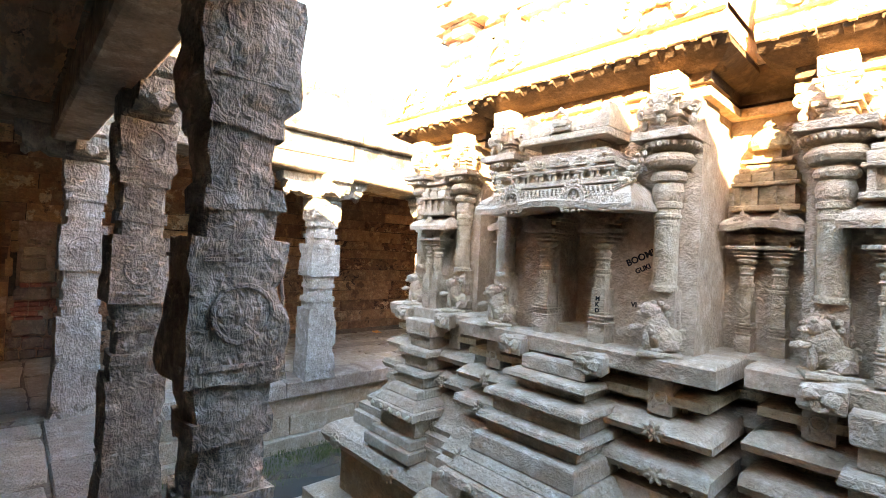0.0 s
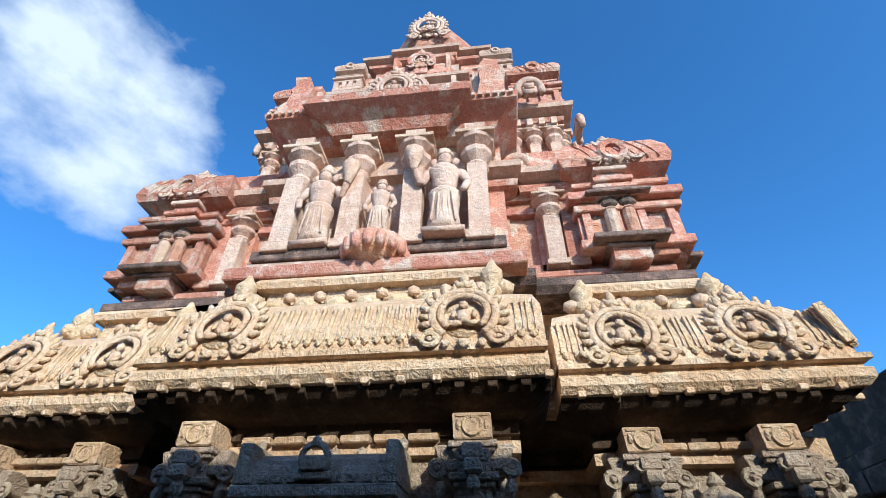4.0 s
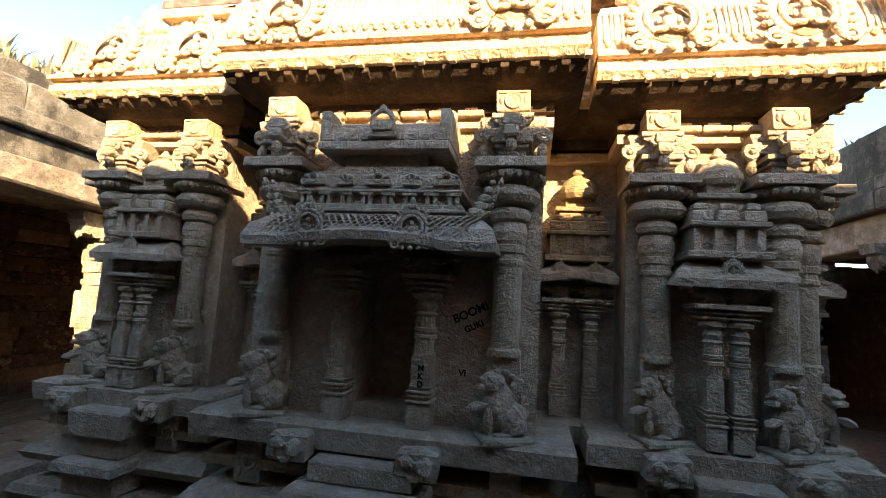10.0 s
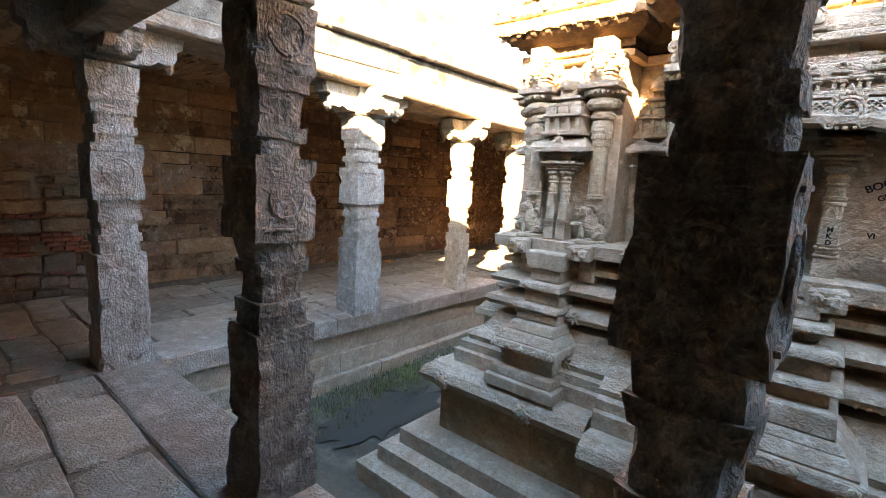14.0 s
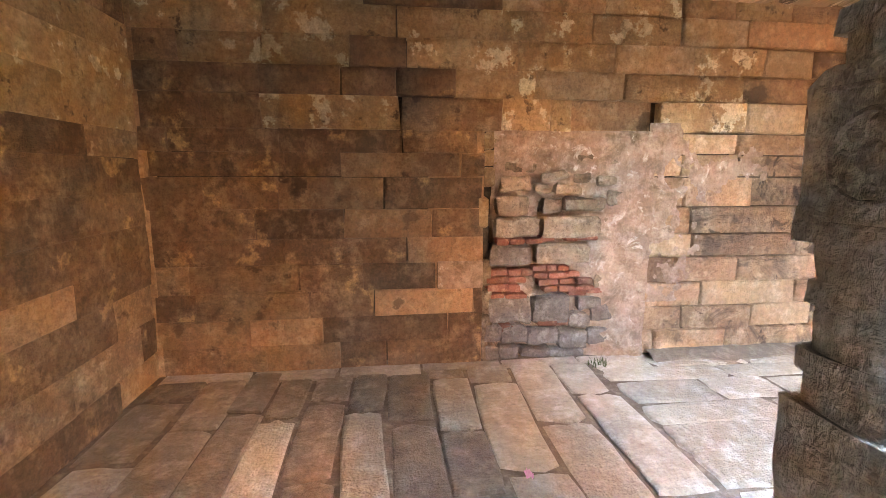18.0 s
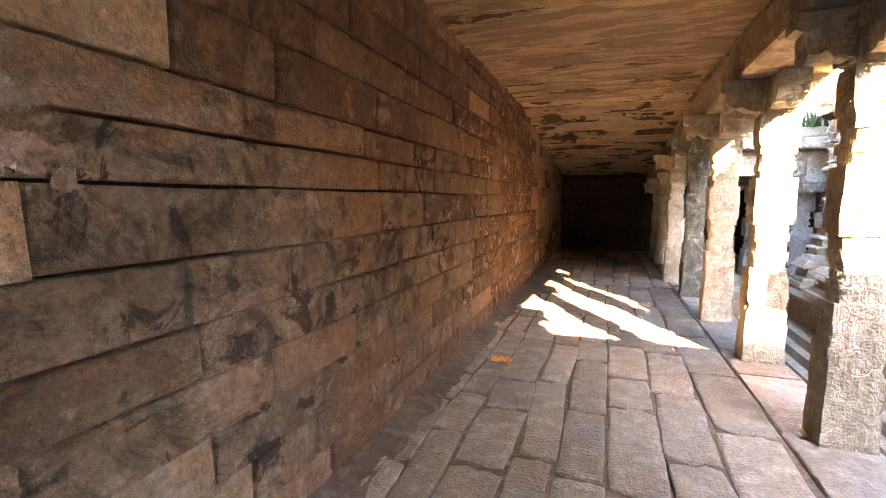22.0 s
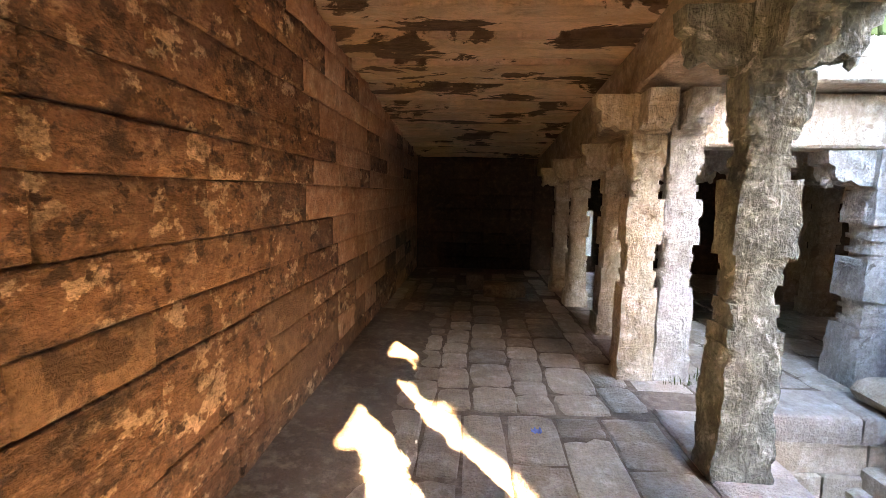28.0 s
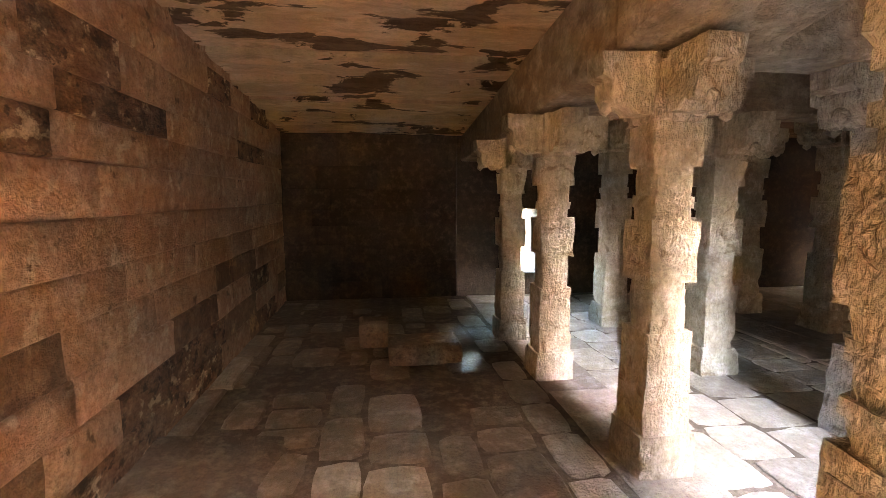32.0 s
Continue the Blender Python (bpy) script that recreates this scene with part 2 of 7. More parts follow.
M_WALL_RED = stone("red_brown_wall_stone", (0.36, 0.195, 0.112), (0.24, 0.127, 0.075), (0.49, 0.295, 0.18), 7.0, bump=1.0, island=0.20, stretch=(1, 0.8, 1.2), stain=0.85, stain_col=(0.05, 0.031, 0.023), stain_lo=0.43, patch=(0.74, 0.51, 0.33), patch_lo=0.57, soft_edge=0.025, patch2=(0.085, 0.05, 0.035), patch2_lo=0.55, dist=0.03, pits=0.3, flake=0.16, flake_scale=6.0, flake_stretch=(1, 0.8, 2.2), speck=0.45)
M_WALL_STAINED = stone("black_stained_ochre_wall_stone", (0.52, 0.325, 0.195), (0.37, 0.22, 0.13), (0.64, 0.45, 0.30), 3.4, bump=1.0, island=0.22, stain=0.75, stain_col=(0.05, 0.036, 0.028), stain_lo=0.42, patch=(0.10, 0.066, 0.046), patch_lo=0.57, soft_edge=0.04, patch2=(0.70, 0.46, 0.27), patch2_lo=0.59, warp=1.3, dist=0.045, pits=0.3, speck=0.4, flake=0.15, flake_scale=6.0)
M_JOINT = stone("brown_joint_mortar", (0.12, 0.078, 0.048), (0.075, 0.05, 0.032), (0.17, 0.115, 0.075), 8, island=0)
M_PLASTER = stone("flaked_lime_plaster", (0.57, 0.36, 0.26), (0.40, 0.24, 0.165), (0.67, 0.47, 0.36), 4.5, bump=0.9, island=0, stain=0.7, stain_col=(0.17, 0.10, 0.06), patch=(0.29, 0.19, 0.13), patch_lo=0.59, soft_edge=0.10, patch2=(0.78, 0.62, 0.50), patch2_lo=0.59, warp=0.6, dist=0.04, flake=0.16, flake_stretch=(1, 1, 1.2), flake_scale=9, pits=0.2)
M_BRICK = stone("old_red_brick", (0.36, 0.12, 0.065), (0.22, 0.07, 0.042), (0.45, 0.20, 0.12), 9, bump=0.8, island=0.3, stain=0.3)
M_RUBBLE = stone("brown_rubble_stone", (0.34, 0.21, 0.14), (0.21, 0.13, 0.085), (0.43, 0.30, 0.21), 6, bump=0.9, island=0.28, stain=0.5, pits=0.5, grit=0.3, speck=0.3)
M_RUBBLE_GREY = stone("grey_rubble_stone", (0.24, 0.175, 0.145), (0.15, 0.105, 0.085), (0.34, 0.27, 0.23), 6, bump=0.9, island=0.25, stain=0.5, pits=0.4, grit=0.3, speck=0.3)
M_FLOOR = stone("worn_paving_stone", (0.47, 0.385, 0.31), (0.34, 0.26, 0.20), (0.57, 0.49, 0.42), 3.2, rough=0.72, bump=0.9, island=0.24, stain=0.4, stain_col=(0.14, 0.09, 0.06), carve=0.25, carve_scale=60, dist=0.02, pits=0.2, streak=0.15, streak_axes=(40, 12, 10), speck=0.2)
# damp slabs by the corner; at the far end it carries the dimness
M_FLOOR_DARK = stone("damp_brown_paving_stone", (0.25, 0.17, 0.125), (0.16, 0.105, 0.075), (0.36, 0.27, 0.21), 3.6, rough=0.5, bump=0.8, island=0.28, stain=0.6, stain_col=(0.06, 0.04, 0.028), dist=0.02, speck=0.3)
M_DIRT = stone("damp_dirt", (0.20, 0.145, 0.105), (0.13, 0.09, 0.065), (0.28, 0.215, 0.16), 6, bump=0.6, island=0, stain=0.4)
M_CEIL = stone("flaking_ceiling_stone", (0.82, 0.58, 0.40), (0.70, 0.47, 0.31), (0.86, 0.68, 0.52), 2.2, bump=1.0, island=0.10, stretch=(0.6, 2.1, 1), stain=0.6, stain_col=(0.08, 0.05, 0.033), stain_lo=0.53, patch=(0.13, 0.08, 0.05), patch_lo=0.585, soft_edge=0.02, warp=0.3, dist=0.07, flake=0.6, flake_stretch=(0.45, 2.4, 1), flake_scale=3.0, pits=0.15, speck=0.3)
M_CEIL_PALE = stone("limewashed_peeling_ceiling_stone", (0.86, 0.62, 0.45), (0.74, 0.50, 0.34), (0.88, 0.70, 0.55), 1.7, bump=1.0, island=0.10, stretch=(0.75, 1.7, 1), stain=0.7, stain_col=(0.10, 0.06, 0.04), stain_lo=0.53, patch=(0.11, 0.066, 0.042), patch_lo=0.545, soft_edge=0.015, warp=0.3, dist=0.07, flake=0.25, flake_stretch=(0.5, 2.0, 1), flake_scale=3.0, pits=0.15, speck=0.25)
M_PILLAR = stone("grey_granite_pillar", (0.50, 0.46, 0.41), (0.35, 0.31, 0.265), (0.62, 0.59, 0.55), 4.5, bump=0.7, island=0.10, carve=0.26, carve_scale=54, stain=0.35, stain_col=(0.10, 0.08, 0.06), patch=(0.19, 0.165, 0.14), patch_lo=0.62, soft_edge=0.07, warp=1.2, dist=0.03, streak=0.22, pits=0.15, streak_axes=(30, 30, 9), speck=0.35)
# darker weathered granite; on the pillars across it carries their shade
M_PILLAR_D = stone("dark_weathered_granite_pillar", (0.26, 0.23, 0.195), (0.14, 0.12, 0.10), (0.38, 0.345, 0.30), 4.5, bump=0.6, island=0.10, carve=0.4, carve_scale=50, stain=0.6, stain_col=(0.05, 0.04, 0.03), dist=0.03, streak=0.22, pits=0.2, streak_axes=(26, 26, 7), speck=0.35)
M_PILLAR_B = stone("buff_granite_pillar", (0.60, 0.505, 0.395), (0.45, 0.355, 0.26), (0.70, 0.625, 0.53), 4.5, bump=0.7, island=0.10, carve=0.26, carve_scale=54, stain=0.4, stain_col=(0.16, 0.10, 0.06), patch=(0.33, 0.24, 0.17), patch_lo=0.59, soft_edge=0.07, warp=1.2, dist=0.028, streak=0.22, pits=0.15, streak_axes=(30, 30, 9), speck=0.35)
M_GREEN = stone("green_grey_schist_pillar", (0.24, 0.245, 0.20), (0.12, 0.125, 0.10), (0.38, 0.385, 0.33), 4.0, rough=0.75, bump=0.7, island=0, carve=0.4, carve_scale=46, stain=0.3, patch=(0.48, 0.48, 0.43), patch_lo=0.6, soft_edge=0.04, warp=2.0, dist=0.03, streak=0.4, streak_axes=(14, 14, 4), pits=0.4)
M_BEAM = stone("brown_stone_beam", (0.50, 0.40, 0.305), (0.36, 0.275, 0.20), (0.60, 0.51, 0.41), 3.5, bump=0.9, island=0.15, stain=0.6, stain_col=(0.07, 0.048, 0.034), stain_lo=0.44, flake=0.25, flake_stretch=(1, 1, 2), pits=0.2)
M_ROOF = stone("black_mossy_roof_plaster", (0.115, 0.10, 0.082), (0.06, 0.053, 0.043), (0.22, 0.19, 0.155), 2.6, bump=0.9, island=0.15, stain=0.7, stain_col=(0.035, 0.031, 0.026), dist=0.04, patch=(0.12, 0.15, 0.035), patch_lo=0.60, soft_edge=0.10)
M_OCHRE = stone("ochre_washed_granite", (0.66, 0.47, 0.30), (0.50, 0.33, 0.19), (0.74, 0.58, 0.41), 5.0, bump=0.6, island=0.08, carve=0.35, carve_scale=60, stain=0.4, stain_col=(0.22, 0.13, 0.07), dist=0.012, speck=0.2, pits=0.15)
M_GRANITE = stone("carved_grey_granite", (0.55, 0.43, 0.315), (0.42, 0.315, 0.22), (0.62, 0.52, 0.405), 5.0, bump=0.6, island=0.07, carve=0.32, carve_scale=58, stain=0.4, stain_col=(0.18, 0.12, 0.07), dist=0.025, speck=0.3, pits=0.15, streak=0.12, streak_axes=(30, 30, 22), grit=0.3, grain=110.0)
M_RUST = stone("ochre_stained_granite", (0.46, 0.33, 0.19), (0.33, 0.22, 0.12), (0.54, 0.43, 0.29), 3.5, bump=0.6, island=0.06, stain=0.45, stain_col=(0.13, 0.07, 0.035), pits=0.45, flake=0.25)
M_CREAM = stone("cream_lime_washed_carving", (0.85, 0.635, 0.415), (0.75, 0.51, 0.30), (0.88, 0.71, 0.51), 5.0, bump=0.6, island=0.05, carve=0.4, carve_scale=40, stain=0.15, stain_col=(0.34, 0.25, 0.14), dist=0.02, speck=0.12, pits=0.12, streak=0.14, streak_axes=(34, 34, 16))
# near-black brown: carries the shade under the cornice and on the far walls
M_SHADE_DARK = stone("sooty_brown_soffit_stone", (0.085, 0.055, 0.034), (0.05, 0.032, 0.02), (0.13, 0.085, 0.055), 5.0, bump=0.5, island=0.1, stain=0.3)
M_PINK = stone("faded_terracotta_plaster", (0.70, 0.37, 0.26), (0.58, 0.24, 0.155), (0.78, 0.57, 0.45), 5.0, bump=0.6, island=0.16, carve=0.25, carve_scale=30, stain=0.3, stain_col=(0.12, 0.08, 0.065), patch=(0.74, 0.58, 0.46), patch_lo=0.56, stain_lo=0.53, dist=0.02, speck=0.15, pits=0.12, flake=0.15, flake_scale=8, flake_stretch=(1, 1, 1))
M_PALE = stone("pale_plaster_figure", (0.72, 0.53, 0.41), (0.60, 0.40, 0.29), (0.78, 0.62, 0.50), 6.0, bump=0.5, island=0.08, carve=0.2, carve_scale=40, stain=0.3, stain_col=(0.16, 0.11, 0.085), stain_lo=0.54, dist=0.015, speck=0.15, pits=0.12, streak=0.12, streak_axes=(30, 30, 12))
M_MOSS = stone("black_stained_plaster", (0.32, 0.22, 0.175), (0.15, 0.11, 0.09), (0.48, 0.33, 0.26), 6.0, bump=0.7, island=0.2, stain=0.5, patch=(0.46, 0.29, 0.22), patch_lo=0.58)
M_ROOF_A = stone("grey_weathered_roof_plaster", (0.34, 0.295, 0.235), (0.20, 0.17, 0.135), (0.44, 0.395, 0.33), 2.6, bump=0.9, island=0.15, stain=0.85, stain_col=(0.05, 0.043, 0.036), stain_lo=0.43, dist=0.04)
M_GROUND = stone("muddy_courtyard_ground", (0.13, 0.115, 0.085), (0.07, 0.065, 0.05), (0.19, 0.17, 0.13), 1.8, bump=0.6, island=0, stain=0.5, patch=(0.07, 0.10, 0.035), patch_lo=0.56)
M_CHARCOAL = stone("charcoal_writing", (0.025, 0.022, 0.02), (0.02, 0.018, 0.016), (0.035, 0.03, 0.028), 9, island=0)
M_LEAF = stone("green_leaves", (0.075, 0.11, 0.03), (0.045, 0.075, 0.02), (0.12, 0.14, 0.05), 12, island=0.3, bump=0.1)
M_DRY = stone("dry_grass", (0.30, 0.26, 0.15), (0.18, 0.16, 0.09), (0.40, 0.35, 0.22), 12, island=0.3, bump=0.1)
M_WATER = bpy.data.materials.new("still_puddle_water")
M_WATER.use_nodes = True
M_WATER.node_tree.nodes["Principled BSDF"].inputs["Base Color"].default_value = (0.045, 0.047, 0.042, 1)
M_WATER.node_tree.nodes["Principled BSDF"].inputs["Roughness"].default_value = 0.06
def plain(name, colour, rough=0.7):
    m = bpy.data.materials.new(name)
    m.use_nodes = True
    m.node_tree.nodes["Principled BSDF"].inputs["Base Color"].default_value = (*colour, 1)
    m.node_tree.nodes["Principled BSDF"].inputs["Roughness"].default_value = rough
    return m

# ---- mesh helpers ----
def part(name, bm, mat, parent=None, label="", smooth=False):
    me = bpy.data.meshes.new(name)
    bm.normal_update()
    bm.to_mesh(me)
    bm.free()
    me.materials.append(mat)
    if smooth:
        me.polygons.foreach_set("use_smooth", [True] * len(me.polygons))
    ob = new(name, me)
    if parent:
        ob.parent = parent
    if label:
        tagged(ob, label)
    return ob

def share(ob, m, parent, name=None):
    """Another part on the same mesh."""
    o = new(name or ob.name.split(".")[0], ob.data)
    o.parent = parent
    o.matrix_basis = m
    return o

def empty(name, x=0, y=0, z=0):
    ob = new(name)
    ob.location = (x, y, z)
    ob.empty_display_size = 0.2
    return ob

def bm_box(bm, x0, x1, y0, y1, z0, z1, bev=0.0, taper=0.0):
    """A box with its long edges cut by bev; taper draws in the top."""
    if bev <= 0:
        v = [bm.verts.new(p) for p in ((x0, y0, z0), (x1, y0, z0), (x1, y1, z0), (x0, y1, z0), (x0 + taper, y0 + taper, z1), (x1 - taper, y0 + taper, z1), (x1 - taper, y1 - taper, z1), (x0 + taper, y1 - taper, z1))]
        for f in ((3, 2, 1, 0), (4, 5, 6, 7), (0, 1, 5, 4), (1, 2, 6, 5), (2, 3, 7, 6), (3, 0, 4, 7)):
            bm.faces.new([v[i] for i in f])
        return v
    b = min(bev, (x1 - x0) / 3, (y1 - y0) / 3, (z1 - z0) / 3)
    rings = []
    for z, o in ((z0, b), (z0 + b, 0), (z1 - b, 0), (z1, b)):
        t = taper * (z - z0) / (z1 - z0)
        a0, a1, c0, c1 = x0 + o + t, x1 - o - t, y0 + o + t, y1 - o - t
        rings.append([(a0, c0, z), (a1, c0, z), (a1, c1, z), (a0, c1, z)])
    return loft(bm, rings)

def loft(bm, rings, cap=True):
    vs = [[bm.verts.new(p) for p in r] for r in rings]
    k = len(rings[0])
    for a, b in zip(vs, vs[1:]):
        for i in range(k):
            bm.faces.new((a[i], a[(i + 1) % k], b[(i + 1) % k], b[i]))
    if cap:
        bm.faces.new(vs[0][::-1])
        bm.faces.new(vs[-1])
    return [v for r in vs for v in r]

def bm_lathe(bm, prof, x=0, y=0, n=14, sq=()):
    """Turned profile of (radius, z)."""
    rings = []
    for r, z in prof:
        rings.append([(x + r * math.cos(2 * math.pi * (i + 0.5) / n), y + r * math.sin(2 * math.pi * (i + 0.5) / n), z) for i in range(n)])
    return loft(bm, rings)

def bm_ball(bm, c, r, s=(1, 1, 1), sub=2):
    g = bmesh.ops.create_icosphere(bm, subdivisions=sub, radius=r)
    for v in g["verts"]:
        v.co = Vector((v.co.x * s[0] + c[0], v.co.y * s[1] + c[1], v.co.z * s[2] + c[2]))
    return g["verts"]

def shake(verts, amp, freq=3.0, seed=0.0):
    for v in verts:
        v.co += Vector(noise.noise_vector(v.co * freq + Vector((seed, seed * 1.7, -seed)))) * amp

def bm_torus(bm, c, R, r, n=20, k=6, squash=1.0, axis='y', arc=(0, 360)):
    full = arc == (0, 360)
    m = n if full else n + 1
    rows = []
    for i in range(m):
        a = radians(arc[0] + (arc[1] - arc[0]) * i / n)
        row = []
        for j in range(k):
            b = 2 * math.pi * j / k
            u, w, d = (R + r * math.cos(b)) * math.cos(a), (R + r * math.cos(b)) * math.sin(a) * squash, r * math.sin(b)
            row.append(bm.verts.new((c[0] + u, c[1] + d, c[2] + w) if axis == 'y' else (c[0] + d, c[1] + u, c[2] + w)))
        rows.append(row)
    for i in range(n):
        a, b = rows[i], rows[(i + 1) % m]
        for j in range(k):
            bm.faces.new((a[j], b[j], b[(j + 1) % k], a[(j + 1) % k]))
    if not full:
        bm.faces.new(rows[0])
        bm.faces.new(rows[-1][::-1])

# ---- plan ----
WA = -7.75                 # face of the long back wall
XA0, XA1 = -5.50, -5.08    # pillar row and court edge of the long gallery
WB = -2.20                 # back wall of the front gallery
YB0, YB1 = 0.40, 0.82      # pillar row and court edge of the front gallery
GROUND = -0.80
XC = 2.65                  # court edge of the gallery across
YD = 9.75                 # court edge of the far hall
CX, CY = -1.215, 4.22      # centre of the shrine
rng = random.Random(7)

def ceil_z(y):
    return float(np.interp(y, (8.5, 10.9, 12.4, 15.5), (2.70, 2.42, 2.30, 2.04)))

def slab_mesh(name, x0, x1, y0, y1, z0, z1, jit, bev, r):
    """One dressed stone: slightly uneven top and cut edges, 18 triangles or so."""
    bm = bmesh.new()
    b = bev
    def ring(z, o):
        return [(x0 + o + r.uniform(-jit, jit), y0 + o + r.uniform(-jit, jit), z), (x1 - o + r.uniform(-jit, jit), y0 + o + r.uniform(-jit, jit), z), (x1 - o + r.uniform(-jit, jit), y1 - o + r.uniform(-jit, jit), z), (x0 + o + r.uniform(-jit, jit), y1 - o + r.uniform(-jit, jit), z)]
    loft(bm, [ring(z0, 0), ring(z1 - b, 0), [(x, y, z + r.uniform(-jit, jit) * 0.4) for x, y, z in ring(z1, b)]])
    return bm

# ---- ground and floors ----
bm = bmesh.new()
n = 40
def ground_z(x, y):
    return GROUND + 0.03 * noise.noise(Vector((x * 0.9, y * 0.9, 0)))
xs = [-600, -120, -30] + [-9 + 0.4 * i for i in range(36)] + [20, 120, 600]
ys = [-600, -120, -30] + [-3 + 0.4 * i for i in range(56)] + [30, 120, 600]
grid = [[bm.verts.new((x, y, ground_z(x, y) if -9 < x < 6 and -3 < y < 20 else GROUND)) for y in ys] for x in xs]
for i in range(len(xs) - 1):
    for j in range(len(ys) - 1):
        bm.faces.new((grid[i][j], grid[i + 1][j], grid[i + 1][j + 1], grid[i][j + 1]))
tagged(part("ground", bm, M_GROUND, smooth=True), "muddy courtyard ground with patches of green weeds", kind="structure")

floor_a = tagged(part("floor_gallery_long", (lambda b: (bm_box(b, WA - 0.5, XA1 - 0.08, WB - 0.5, 16, GROUND - 0.1, -0.011), b)[1])(bmesh.new()), M_DIRT), "packed dirt bed under worn grey paving slabs", kind="structure")
floor_b = tagged(part("floor_gallery_front", (lambda b: (bm_box(b, XA1 - 0.08, 6.5, WB - 0.5, YB1 - 0.08, GROUND - 0.1, -0.012), b)[1])(bmesh.new()), M_DIRT), "packed dirt bed under worn grey paving slabs", kind="structure")
floor_d = tagged(part("floor_far_hall", (lambda b: (bm_box(b, XA1 - 0.08, 6.5, YD + 0.08, 16, GROUND - 0.1, -0.013), b)[1])(bmesh.new()), M_DIRT), "packed dirt bed under worn hall paving slabs", kind="structure")
floor_c = tagged(part("floor_gallery_across", (lambda b: (bm_box(b, XC + 0.08, 6.5, YB1 - 0.08, YD + 0.08, GROUND - 0.1, 0.0), b)[1])(bmesh.new()), M_FLOOR), "stone floor of the gallery across the court", kind="structure")

def kerb(parent, axis, edge, sgn, a0, a1):
    """Court edge: long coping slabs over three courses of dressed stone."""
    r = random.Random(ord(axis) % 7 + int(abs(edge) * 10))
    for z1, z0, out, lo, hi in ((0.012, -0.17, 0.03, 0.7, 1.2), (-0.18, -0.40, -0.02, 0.6, 1.1), (-0.41, -0.63, -0.005, 0.7, 1.2), (-0.64, GROUND - 0.05, 0.05, 0.8, 1.3)):
        p = a0
        while p < a1 - 0.05:
            q = min(a1, p + r.uniform(lo, hi))
            d = out + r.uniform(-0.012, 0.012)
            wd = 0.42 if z1 > 0 else 0.22
            if axis == "x":
                lo_x, hi_x = (edge - wd, edge + d) if sgn > 0 else (edge - d, edge + wd)
                bmk = slab_mesh("k", lo_x, hi_x, p + 0.006, q - 0.006, z0, z1, 0.006, 0.014, r)
            else:
                lo_y, hi_y = (edge - wd, edge + d) if sgn > 0 else (edge - d, edge + wd)
                bmk = slab_mesh("k", p + 0.006, q - 0.006, lo_y, hi_y, z0, z1, 0.006, 0.014, r)
            part("kerb_stone", bmk, M_FLOOR if z1 > 0 else M_GRANITE, parent)
            p = q
kerb(floor_a, "x", XA1, 1, YB1 + 0.02, YD - 0.02)
kerb(floor_b, "y", YB1, 1, XA1, XC)
kerb(floor_c, "x", XC, -1, YB1 + 0.02, YD - 0.02)
kerb(floor_d, "y", YD, -1, XA1, XC)

def paving(parent, x0, x1, y0, y1, along, wlo, whi, llo, lhi, seed):
    r = random.Random(seed)
    a0, a1, b0, b1 = (x0, x1, y0, y1) if along == "y" else (y0, y1, x0, x1)
    p = a0
    while p < a1 - 0.02:
        q = p + r.uniform(wlo, whi)
        if a1 - q < wlo * 0.6:
            q = a1
        s = b0 - r.uniform(0, lhi * 0.6)
        while s < b1:
            e = s + r.uniform(llo, lhi)
            if b1 - e < llo * 0.5:
                e = b1
            c, d = max(s, b0), min(e, b1)
            if d - c > 0.06:
                g = r.uniform(0.001, 0.006)
                z = r.uniform(-0.005, 0.009)
                if along == "y":
                    bmk = slab_mesh("s", p + g, q - g, c + g, d - g, -0.06, z, 0.017, 0.011, r)
                else:
                    bmk = slab_mesh("s", c + g, d - g, p + g, q - g, -0.06, z, 0.017, 0.011, r)
                part("paving_slab", bmk, M_FLOOR, parent)
            s = e
        p = q
